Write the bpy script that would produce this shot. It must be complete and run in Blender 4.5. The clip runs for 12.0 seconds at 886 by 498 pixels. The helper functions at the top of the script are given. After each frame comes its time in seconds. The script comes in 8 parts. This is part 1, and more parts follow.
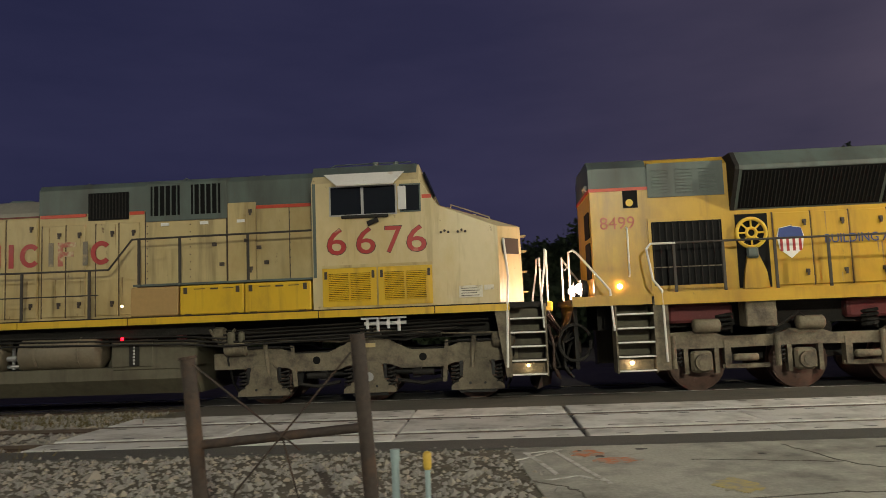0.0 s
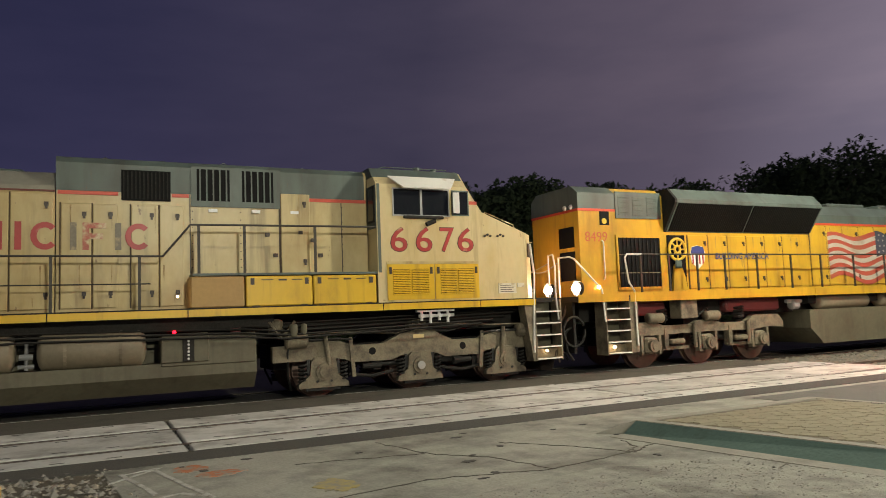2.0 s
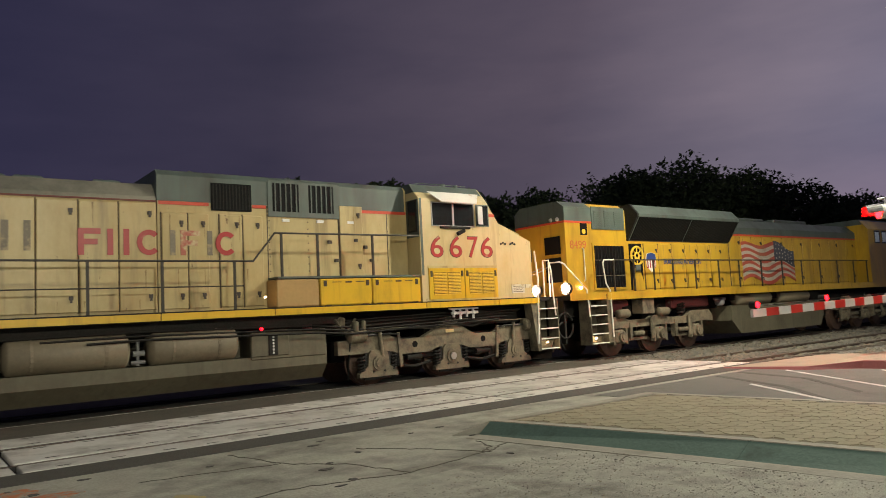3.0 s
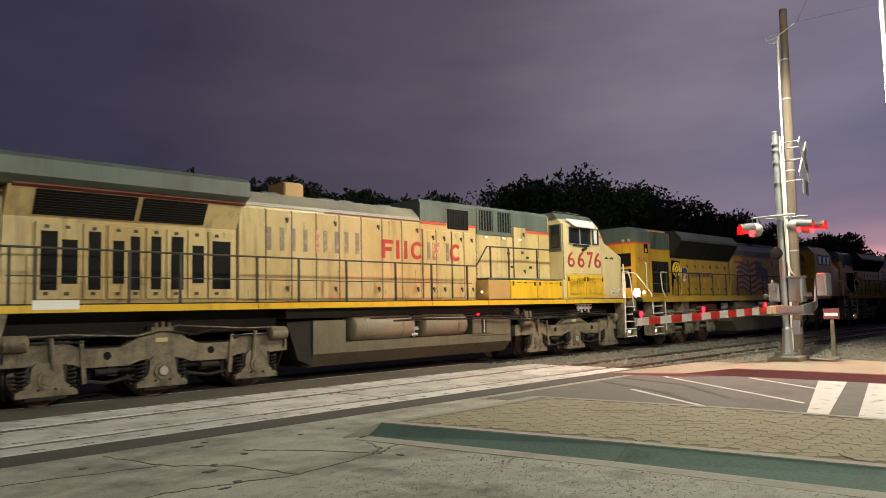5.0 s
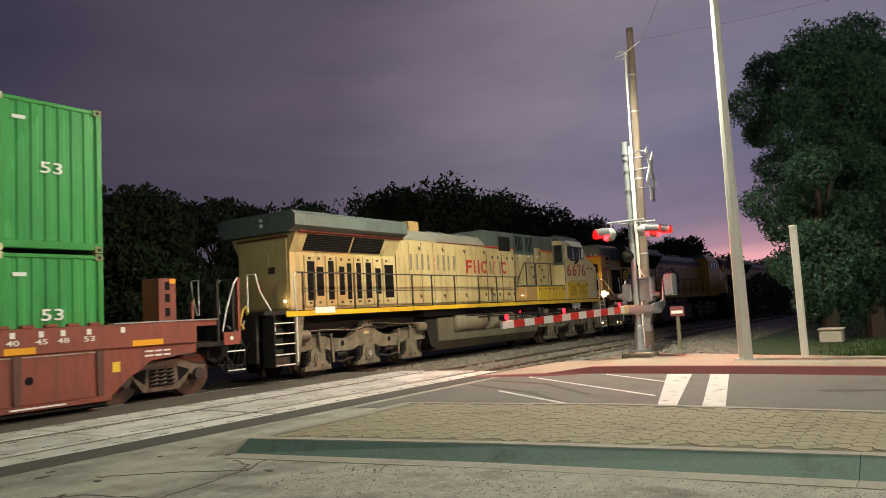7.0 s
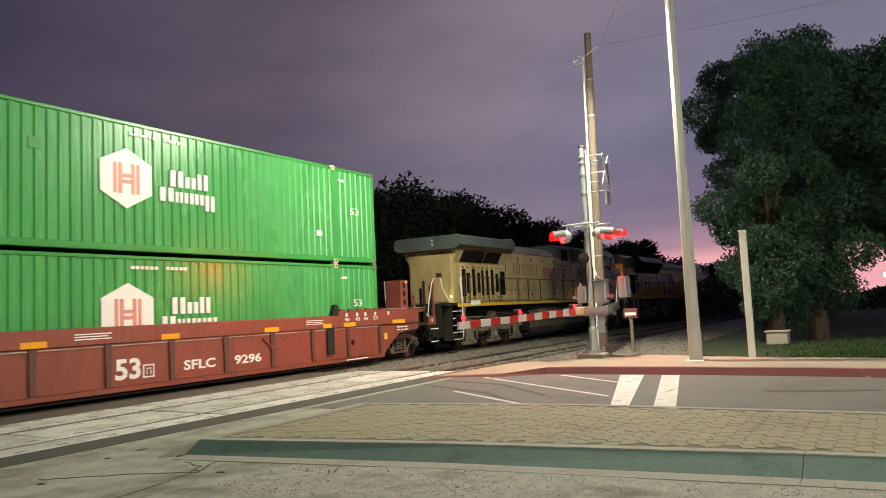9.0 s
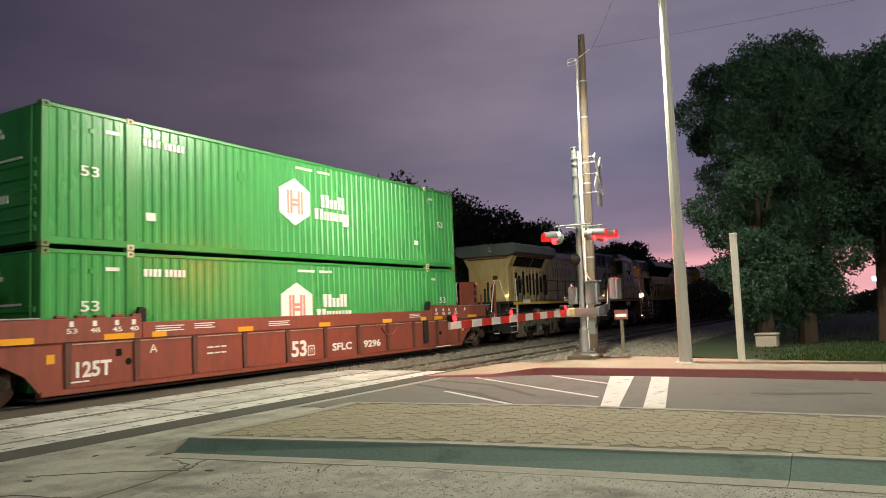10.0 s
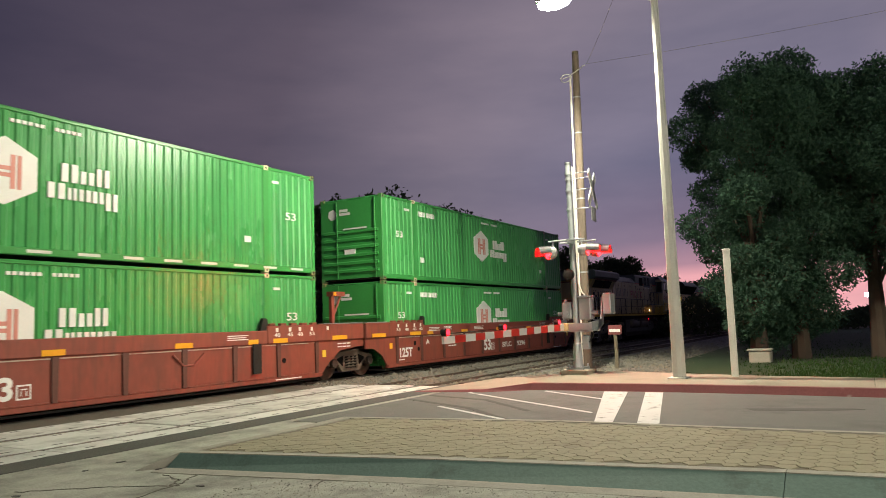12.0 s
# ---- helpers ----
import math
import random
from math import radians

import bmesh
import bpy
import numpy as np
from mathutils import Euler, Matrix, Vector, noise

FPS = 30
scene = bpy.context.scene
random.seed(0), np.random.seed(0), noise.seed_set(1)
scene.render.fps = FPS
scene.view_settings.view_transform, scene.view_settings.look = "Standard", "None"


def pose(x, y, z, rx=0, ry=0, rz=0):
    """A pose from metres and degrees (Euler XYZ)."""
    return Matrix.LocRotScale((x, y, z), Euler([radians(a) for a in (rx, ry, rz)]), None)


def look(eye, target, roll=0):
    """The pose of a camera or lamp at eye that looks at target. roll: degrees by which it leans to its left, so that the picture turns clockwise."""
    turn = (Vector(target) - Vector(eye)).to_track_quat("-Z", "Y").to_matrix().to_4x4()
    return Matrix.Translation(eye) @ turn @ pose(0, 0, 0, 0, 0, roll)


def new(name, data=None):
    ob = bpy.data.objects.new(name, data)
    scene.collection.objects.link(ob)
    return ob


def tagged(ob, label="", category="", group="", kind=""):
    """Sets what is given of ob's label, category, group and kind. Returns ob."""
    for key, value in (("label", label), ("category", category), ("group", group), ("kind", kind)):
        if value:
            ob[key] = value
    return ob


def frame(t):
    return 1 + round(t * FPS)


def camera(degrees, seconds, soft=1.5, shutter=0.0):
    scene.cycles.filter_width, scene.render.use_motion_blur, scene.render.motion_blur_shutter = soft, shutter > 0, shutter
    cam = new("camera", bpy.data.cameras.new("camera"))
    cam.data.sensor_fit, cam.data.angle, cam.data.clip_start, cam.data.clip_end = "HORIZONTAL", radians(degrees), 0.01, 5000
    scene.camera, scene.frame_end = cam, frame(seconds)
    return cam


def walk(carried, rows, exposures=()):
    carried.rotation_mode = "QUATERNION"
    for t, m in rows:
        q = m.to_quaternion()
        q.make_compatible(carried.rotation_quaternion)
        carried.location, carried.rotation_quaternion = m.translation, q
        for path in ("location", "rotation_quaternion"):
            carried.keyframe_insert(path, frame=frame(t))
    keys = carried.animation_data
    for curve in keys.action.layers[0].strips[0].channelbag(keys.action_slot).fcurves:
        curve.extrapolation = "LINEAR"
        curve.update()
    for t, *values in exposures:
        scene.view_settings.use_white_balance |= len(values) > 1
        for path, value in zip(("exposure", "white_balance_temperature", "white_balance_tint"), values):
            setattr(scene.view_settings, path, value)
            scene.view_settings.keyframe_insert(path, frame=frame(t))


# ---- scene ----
cam = camera(62.39, 12.0, soft=0.9, shutter=0.25)
EYE = 1.55


def aimed(yaw, pitch, roll):
    """The camera's pose on its standpoint: yaw to the left from +y, pitch up, roll to its left."""
    y, p = radians(yaw), radians(pitch)
    way = Vector((-math.sin(y) * math.cos(p), math.cos(y) * math.cos(p), math.sin(p)))
    eye = Vector((0, 0, EYE))
    return look(eye, eye + way, roll)


PATH = [
    (0, 3.49, 5.4, -2.24),
    (0.5, -4.6, 5.18, -2.68),
    (1, -11.85, 5.06, -2.06),
    (1.5, -18.81, 4.97, -2.35),
    (2, -26.08, 4.98, -2.21),
    (2.5, -32.2, 5.03, -2.69),
    (4.5, -44.88, 4.5, -1.91),
    (5, -45.13, 4.72, -1.32),
    (5.5, -46.83, 4.84, -1.01),
    (6, -50.52, 4.88, -1.49),
    (6.5, -54.23, 4.81, -2.56),
    (7, -55.48, 4.91, -3.16),
    (9, -58.81, 4.77, -2.76),
    (9.5, -59.27, 4.7, -2.69),
    (10, -59.45, 4.73, -2.23),
    (10.5, -58.73, 4.76, -1.83),
    (11, -58.88, 5.03, -2.01),
    (11.5, -59.36, 5.72, -2.02),
    (12, -59.96, 5.84, -2.03),
]
EXPOSURES = [(0, 0.12), (0.5, 0.16), (1.5, 0.24), (2.0, 0.14), (2.5, -0.04), (4.5, -0.10), (5.0, 0.04), (5.5, 0.08), (9.0, 0.14), (12.0, 0.12)]
walk(cam, [(t, aimed(*a)) for t, *a in PATH], EXPOSURES)

# ---- dusk sky and lamps ----
def node(tree, kind, at=None, **values):
    n = tree.nodes.new(kind)
    for k, v in values.items():
        if k in n.inputs:
            n.inputs[k].default_value = v
    return n


def ramp(tree, stops):
    n = tree.nodes.new("ShaderNodeValToRGB")
    e = n.color_ramp.elements
    e[0].position, e[0].color = stops[0][0], (*stops[0][1], 1)
    e[1].position, e[1].color = stops[-1][0], (*stops[-1][1], 1)
    for p, c in stops[1:-1]:
        e.new(p).color = (*c, 1)
    return n


def dusk_sky():
    w = bpy.data.worlds.new("dusk_sky")
    scene.world = w
    w.use_nodes = True
    t = w.node_tree
    link = t.links.new
    bg = t.nodes["Background"]
    tc = node(t, "ShaderNodeTexCoord")
    sep = node(t, "ShaderNodeSeparateXYZ")
    link(tc.outputs["Generated"], sep.inputs[0])
    # from the dark north-west side to the last glow of the sunset along +x
    side = ramp(t, [(0.0, (0.020, 0.021, 0.054)), (0.333, (0.027, 0.026, 0.060)), (0.6, (0.042, 0.037, 0.064)), (0.8, (0.104, 0.084, 0.116)), (0.93, (0.212, 0.182, 0.235)), (1.0, (0.30, 0.275, 0.355))])
    along = node(t, "ShaderNodeMapRange")
    along.inputs["From Min"].default_value = -0.5
    # the glow fades again towards the south
    south = node(t, "ShaderNodeMath")
    south.operation = "MINIMUM"
    south.inputs[1].default_value = 0.0
    link(sep.outputs[1], south.inputs[0])
    west = node(t, "ShaderNodeMath")
    west.operation = "MULTIPLY_ADD"
    west.inputs[1].default_value = 0.7
    link(south.outputs[0], west.inputs[0])
    link(sep.outputs[0], west.inputs[2])
    link(west.outputs[0], along.inputs["Value"])
    link(along.outputs[0], side.inputs[0])
    # rose and lilac low down towards the sunset
    low = ramp(t, [(0.0, (0.86, 0.42, 0.43)), (0.050, (0.76, 0.37, 0.40)), (0.066, (0.36, 0.21, 0.27)), (0.10, (0.20, 0.15, 0.22)), (0.2, (0.135, 0.13, 0.205)), (0.45, (0.16, 0.147, 0.20))])
    link(sep.outputs[2], low.inputs[0])
    m = node(t, "ShaderNodeMapRange")
    m.inputs["From Min"].default_value, m.inputs["From Max"].default_value = 0.84, 0.99
    m.interpolation_type = "SMOOTHSTEP"
    link(west.outputs[0], m.inputs["Value"])
    mix = node(t, "ShaderNodeMix")
    mix.data_type = "RGBA"
    link(m.outputs[0], mix.inputs[0])
    link(side.outputs[0], mix.inputs[6])
    link(low.outputs[0], mix.inputs[7])
    # soft banks of cloud
    sc = node(t, "ShaderNodeMapping")
    sc.inputs["Scale"].default_value = (1.5, 1.5, 6)
    link(tc.outputs["Generated"], sc.inputs[0])
    n = node(t, "ShaderNodeTexNoise", Scale=1.6, Detail=5.0, Roughness=0.55)
    link(sc.outputs[0], n.inputs[0])
    c = ramp(t, [(0.34, (0.82, 0.83, 0.87)), (0.68, (1.15, 1.11, 1.08))])
    link(n.outputs[0], c.inputs[0])
    mul = node(t, "ShaderNodeMix")
    mul.data_type, mul.blend_type = "RGBA", "MULTIPLY"
    mul.inputs[0].default_value = 1
    link(mix.outputs[2], mul.inputs[6])
    link(c.outputs[0], mul.inputs[7])
    link(mul.outputs[2], bg.inputs[0])
    bg.inputs[1].default_value = 1.05


dusk_sky()


def lamp(name, at, target, watts, size, colour, spread=160):
    d = bpy.data.lights.new(name, "SPOT")
    d.energy, d.color, d.shadow_soft_size, d.spot_size, d.spot_blend = watts, colour, size, radians(spread), 0.6
    ob = new(name, d)
    ob.matrix_world = look(at, target)
    return ob


LAMP_WHITE = (1.0, 0.96, 0.76)
lamp("street_lamp_light", (17.02, 6.33, 9.28), (15.0, 8.0, 0), 5700, 0.16, LAMP_WHITE, 174)
lamp("far_lamp_light", (-22.0, -1.0, 9.15), (-18.0, 8.0, 0), 2800, 0.16, LAMP_WHITE, 172)
# fill from behind the eye, added to brighten street and train
lamp("unseen_fill_light", (5.0, -15.0, 9.15), (6.0, 6, 0), 19000, 0.25, LAMP_WHITE, 165)


# ---- materials ----
MATS = {}


def mat(name, colour, rough=0.6, metal=0.0, vary=0.15, scale=6.0, bump=0.1, grime=None, grime_at=(0.55, 0.75), grime_scale=1.3, stretch=(1, 1, 1), random_tone=0.0, coat=0.0, spots=None, streak=None):
    """A painted, cast or mineral surface: grain, larger stains and fine relief."""
    if name in MATS:
        return MATS[name]
    m = MATS[name] = bpy.data.materials.new(name)
    m.use_nodes = True
    t = m.node_tree
    link = t.links.new
    b = t.nodes["Principled BSDF"]
    b.inputs["Metallic"].default_value = metal
    b.inputs["Coat Weight"].default_value = coat
    tc = node(t, "ShaderNodeTexCoord")
    mp = node(t, "ShaderNodeMapping")
    mp.inputs["Scale"].default_value = stretch
    link(tc.outputs["Object"], mp.inputs[0])
    fine = node(t, "ShaderNodeTexNoise", Scale=scale * 7, Detail=4.0)
    big = node(t, "ShaderNodeTexNoise", Scale=scale * 0.35, Detail=5.0, Roughness=0.6)
    for n in (fine, big):
        link(mp.outputs[0], n.inputs[0])
    lo = tuple(c * (1 - vary) for c in colour)
    hi = tuple(min(1, c * (1 + vary)) for c in colour)
    r = ramp(t, [(0.3, lo), (0.7, hi)])
    add = node(t, "ShaderNodeMath")
    add.operation = "MULTIPLY_ADD"
    add.inputs[1].default_value, add.inputs[2].default_value = 0.5, 0.0
    link(fine.outputs[0], add.inputs[0])
    add2 = node(t, "ShaderNodeMath")
    add2.operation = "MULTIPLY_ADD"
    add2.inputs[1].default_value = 0.5
    link(big.outputs[0], add2.inputs[0])
    link(add.outputs[0], add2.inputs[2])
    link(add2.outputs[0], r.inputs[0])
    out = r.outputs[0]
    if grime:
        gn = node(t, "ShaderNodeTexNoise", Scale=grime_scale, Detail=7.0, Roughness=0.68)
        link(mp.outputs[0], gn.inputs[0])
        gr = ramp(t, [(grime_at[0], (0, 0, 0)), (grime_at[1], (1, 1, 1))])
        link(gn.outputs[0], gr.inputs[0])
        mx = node(t, "ShaderNodeMix")
        mx.data_type = "RGBA"
        mx.inputs[7].default_value = (*grime, 1)
        link(gr.outputs[0], mx.inputs[0])
        link(out, mx.inputs[6])
        out = mx.outputs[2]
    if spots:
        colour2, size, at0, at1, long = spots
        mp2 = node(t, "ShaderNodeMapping")
        mp2.inputs["Scale"].default_value = (1, 1, long)
        link(tc.outputs["Object"], mp2.inputs[0])
        sn = node(t, "ShaderNodeTexNoise", Scale=size, Detail=6.0, Roughness=0.7)
        link(mp2.outputs[0], sn.inputs[0])
        sr = ramp(t, [(at0, (0, 0, 0)), (at1, (1, 1, 1))])
        link(sn.outputs[0], sr.inputs[0])
        sm = node(t, "ShaderNodeMix")
        sm.data_type = "RGBA"
        sm.inputs[7].default_value = (*colour2, 1)
        link(sr.outputs[0], sm.inputs[0])
        link(out, sm.inputs[6])
        out = sm.outputs[2]
    if streak:
        colour3, across, at0, at1, most = streak
        mp3 = node(t, "ShaderNodeMapping")
        mp3.inputs["Scale"].default_value = (across, across, across * 0.10)
        link(tc.outputs["Object"], mp3.inputs[0])
        kn = node(t, "ShaderNodeTexNoise", Scale=1.0, Detail=4.0, Roughness=0.6)
        link(mp3.outputs[0], kn.inputs[0])
        kr = ramp(t, [(at0, (0, 0, 0)), (at1, (most, most, most))])
        link(kn.outputs[0], kr.inputs[0])
        km = node(t, "ShaderNodeMix")
        km.data_type = "RGBA"
        km.inputs[7].default_value = (*colour3, 1)
        link(kr.outputs[0], km.inputs[0])
        link(out, km.inputs[6])
        out = km.outputs[2]
    if random_tone:
        oi = node(t, "ShaderNodeObjectInfo")
        mr = node(t, "ShaderNodeMapRange")
        mr.inputs["To Min"].default_value, mr.inputs["To Max"].default_value = 1 - random_tone, 1 + random_tone
        link(oi.outputs["Random"], mr.inputs["Value"])
        hs = node(t, "ShaderNodeHueSaturation")
        link(mr.outputs[0], hs.inputs["Value"])
        link(out, hs.inputs["Color"])
        out = hs.outputs[0]
    link(out, b.inputs["Base Color"])
    rr = node(t, "ShaderNodeMapRange")
    rr.inputs["To Min"].default_value, rr.inputs["To Max"].default_value = max(0.03, rough - 0.12), min(1, rough + 0.12)
    link(big.outputs[0], rr.inputs["Value"])
    link(rr.outputs[0], b.inputs["Roughness"])
    if bump:
        bp = node(t, "ShaderNodeBump", Strength=bump, Distance=0.02)
        link(fine.outputs[0], bp.inputs["Height"])
        link(bp.outputs[0], b.inputs["Normal"])
    return m


def glow(name, colour, strength):
    m = bpy.data.materials.new(name)
    m.use_nodes = True
    b = m.node_tree.nodes["Principled BSDF"]
    b.inputs["Base Color"].default_value = (*colour, 1)
    b.inputs["Emission Color"].default_value = (*colour, 1)
    b.inputs["Emission Strength"].default_value = strength
    return m


def leaves(name, colour):
    m = bpy.data.materials.new(name)
    m.use_nodes = True
    t = m.node_tree
    b = t.nodes["Principled BSDF"]
    g = node(t, "ShaderNodeNewGeometry")
    r = ramp(t, [(0.0, tuple(c * 0.8 for c in colour)), (0.6, colour), (1.0, (colour[0] * 1.25, colour[1] * 1.15, colour[2]))])
    t.links.new(g.outputs["Random Per Island"], r.inputs[0])
    t.links.new(r.outputs[0], b.inputs["Base Color"])
    b.inputs["Roughness"].default_value = 0.8
    b.inputs["Specular IOR Level"].default_value = 0.2
    return m


def foliage(name, colour):
    """Thin leaves that pass half of their light on to the far side."""
    m = bpy.data.materials.new(name)
    m.use_nodes = True
    t = m.node_tree
    g = node(t, "ShaderNodeNewGeometry")
    r = ramp(t, [(0.0, tuple(c * 0.8 for c in colour)), (0.6, colour), (1.0, (colour[0] * 1.2, colour[1] * 1.12, colour[2]))])
    t.links.new(g.outputs["Random Per Island"], r.inputs[0])
    d, s, mx = node(t, "ShaderNodeBsdfDiffuse"), node(t, "ShaderNodeBsdfTranslucent"), node(t, "ShaderNodeMixShader")
    mx.inputs[0].default_value = 0.45
    for n in (d, s):
        t.links.new(r.outputs[0], n.inputs["Color"])
    t.links.new(d.outputs[0], mx.inputs[1])
    t.links.new(s.outputs[0], mx.inputs[2])
    t.links.new(mx.outputs[0], t.nodes["Material Output"].inputs["Surface"])
    return m


M_CREAM = mat("faded_armour_yellow", (0.53, 0.425, 0.205), 0.40, 0, 0.06, 1.6, 0.03, (0.36, 0.245, 0.075), (0.44, 0.74), 0.6, (1, 1, 0.5), spots=((0.13, 0.07, 0.03), 5.5, 0.66, 0.73, 0.5), streak=((0.17, 0.12, 0.055), 3.6, 0.54, 0.80, 0.8))
# dusty tan raised above the tank's tone so the cylinders look lit
M_RESERVOIR = mat("lit_dusty_reservoir", (0.20, 0.165, 0.11), 0.6, 0, 0.16, 2, 0.08, (0.11, 0.09, 0.06), (0.5, 0.76), 1.4)
M_GREASE = mat("oily_black_steel", (0.018, 0.017, 0.015), 0.45, 0.2, 0.3, 4, 0.2)
M_CAB = mat("pale_cab_cream", (0.58, 0.475, 0.255), 0.38, 0, 0.06, 1.6, 0.03, (0.48, 0.35, 0.13), (0.46, 0.76), 0.8, (1, 1, 0.5), spots=((0.15, 0.08, 0.035), 6.0, 0.65, 0.72, 0.6), streak=((0.22, 0.15, 0.07), 4.0, 0.55, 0.80, 0.8))
M_YELLOW = mat("fresh_armour_yellow", (0.66, 0.42, 0.025), 0.34, 0, 0.05, 1.6, 0.03, (0.34, 0.21, 0.035), (0.54, 0.86), 0.9, (1, 1, 0.45), spots=((0.12, 0.075, 0.03), 6.0, 0.68, 0.74, 0.4), streak=((0.30, 0.17, 0.03), 4.5, 0.54, 0.80, 0.7))
M_GOLD = mat("armour_yellow", (0.54, 0.33, 0.026), 0.36, 0, 0.05, 1.4, 0.03, (0.27, 0.155, 0.025), (0.47, 0.80), 0.7, (1, 1, 0.45), spots=((0.10, 0.065, 0.03), 4.5, 0.66, 0.74, 0.3), streak=((0.22, 0.12, 0.03), 3.6, 0.52, 0.80, 0.7))
M_TAN = mat("primer_tan", (0.40, 0.25, 0.09), 0.6, 0, 0.12, 2, 0.05)
M_GREY = mat("harbour_grey", (0.10, 0.128, 0.112), 0.5, 0, 0.14, 1.6, 0.05, (0.05, 0.053, 0.045), (0.45, 0.70), 0.7, (1, 1, 0.5), spots=((0.13, 0.10, 0.06), 4.0, 0.64, 0.74, 0.4), streak=((0.06, 0.058, 0.045), 3.2, 0.50, 0.80, 0.8))
# dusty roof grey, lightened to hold the lamplight on the roof edges
M_LITDUSTROOF = mat("lamplit_dusty_roof", (0.25, 0.235, 0.185), 0.5, 0, 0.14, 1.6, 0.05, (0.12, 0.115, 0.09), (0.5, 0.74), 0.8)
M_TRUCK = mat("dusty_cast_steel", (0.18, 0.152, 0.10), 0.75, 0, 0.3, 4, 0.3, (0.055, 0.045, 0.034), (0.46, 0.68), 2.6)
M_TANK = mat("dusty_grey_tank", (0.12, 0.108, 0.07), 0.65, 0, 0.16, 2, 0.08, (0.085, 0.07, 0.045), (0.48, 0.75), 1.2, streak=((0.06, 0.05, 0.035), 5.0, 0.5, 0.8, 0.7))
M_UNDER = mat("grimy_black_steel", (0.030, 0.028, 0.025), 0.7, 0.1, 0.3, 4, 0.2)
M_DARK = mat("black_grille", (0.006, 0.006, 0.006), 0.6, 0, 0.2, 5, 0.1)
for _m in (M_DARK, M_UNDER):
    _m.node_tree.nodes["Principled BSDF"].inputs["Specular IOR Level"].default_value = 0.12
M_RAILING = mat("dark_handrail_paint", (0.045, 0.038, 0.03), 0.55, 0.2, 0.2, 6, 0.1)
M_WHITE = mat("white_handrail_paint", (0.72, 0.70, 0.62), 0.5, 0, 0.12, 5, 0.05)
M_RED = mat("red_lettering", (0.38, 0.036, 0.032), 0.4, 0, 0.14, 3, 0.02, (0.55, 0.36, 0.22), (0.60, 0.74), 2.0)
M_REDFADE = mat("peeling_red_lettering", (0.42, 0.12, 0.08), 0.5, 0, 0.25, 4, 0.02, (0.55, 0.46, 0.26), (0.46, 0.60), 4.0)
M_STRIPE = mat("red_stripe", (0.55, 0.07, 0.03), 0.45, 0, 0.15, 3, 0.02)
M_STEEL = mat("worn_wheel_steel", (0.135, 0.082, 0.06), 0.5, 0.35, 0.3, 6, 0.1, (0.07, 0.05, 0.04), (0.5, 0.7), 3)
M_RUST = mat("rusty_steel", (0.045, 0.033, 0.026), 0.8, 0.1, 0.35, 5, 0.3, (0.095, 0.052, 0.03), (0.5, 0.7), 3)
M_RAIL = mat("polished_rail", (0.42, 0.40, 0.37), 0.22, 1.0, 0.15, 6, 0.05)
M_DULLRAIL = mat("dull_brown_rail", (0.16, 0.125, 0.095), 0.45, 0.6, 0.2, 6, 0.08)
# weathered red, its base darkened for the shadow below the roof edge
M_STRIPEDULL = mat("shaded_weathered_stripe", (0.15, 0.024, 0.016), 0.55, 0, 0.2, 3, 0.02, (0.16, 0.08, 0.05), (0.5, 0.7), 1.5)
M_RUBBER = mat("dark_rubber_seal", (0.028, 0.026, 0.023), 0.75, 0, 0.25, 6, 0.15, (0.07, 0.062, 0.05), (0.55, 0.75), 1.5)
M_RAILWEB = mat("rusty_rail_web", (0.09, 0.06, 0.045), 0.8, 0.2, 0.3, 6, 0.2)
M_ALU = mat("bare_aluminium", (0.36, 0.36, 0.35), 0.45, 0.3, 0.1, 6, 0.05)
M_GALV = mat("galvanised_steel", (0.34, 0.36, 0.37), 0.5, 0.5, 0.14, 6, 0.06)
M_GREEN = mat("container_green", (0.066, 0.33, 0.090), 0.29, 0, 0.10, 1.5, 0.03, (0.035, 0.21, 0.06), (0.5, 0.8), 0.7, (1, 1, 0.3), streak=((0.04, 0.20, 0.07), 2.2, 0.50, 0.80, 0.6))
M_GREEN2 = mat("container_rail_green", (0.045, 0.27, 0.06), 0.36, 0, 0.14, 2.5, 0.04)
M_WELL = mat("well_car_oxide_red", (0.235, 0.058, 0.036), 0.55, 0, 0.14, 1.6, 0.06, (0.13, 0.045, 0.03), (0.52, 0.8), 0.9, (1, 1, 0.4), streak=((0.10, 0.045, 0.032), 6.0, 0.50, 0.78, 0.7))
M_WELLPOST = mat("grimy_oxide_post", (0.105, 0.042, 0.03), 0.6, 0, 0.2, 3, 0.1)
# pale tone that paints the light caught along the sills
M_SILLGLINT = mat("painted_sill_glint", (0.46, 0.36, 0.30), 0.5, 0.1, 0.15, 5, 0.05, (0.24, 0.08, 0.05), (0.52, 0.66), 3.0)
M_PAINT = mat("white_stencil", (0.78, 0.78, 0.74), 0.5, 0, 0.08, 6, 0.02)
M_BLACKPAINT = mat("dark_stencil", (0.05, 0.035, 0.024), 0.5, 0, 0.1, 6, 0.02)
M_ORANGE = mat("reflective_amber", (0.78, 0.36, 0.02), 0.35, 0, 0.08, 6, 0.02)
M_CAST = mat("pale_corner_casting", (0.62, 0.55, 0.36), 0.6, 0, 0.2, 6, 0.1, (0.3, 0.18, 0.08), (0.5, 0.7), 5)
M_CASTGREEN = mat("rusty_green_casting", (0.10, 0.19, 0.07), 0.6, 0, 0.2, 6, 0.1, (0.28, 0.17, 0.08), (0.5, 0.62), 6)
M_REFLECT = mat("white_reflective", (0.62, 0.61, 0.58), 0.4, 0, 0.06, 8, 0.02)
M_REFLECTRED = mat("red_reflective", (0.55, 0.03, 0.02), 0.4, 0, 0.08, 8, 0.02)
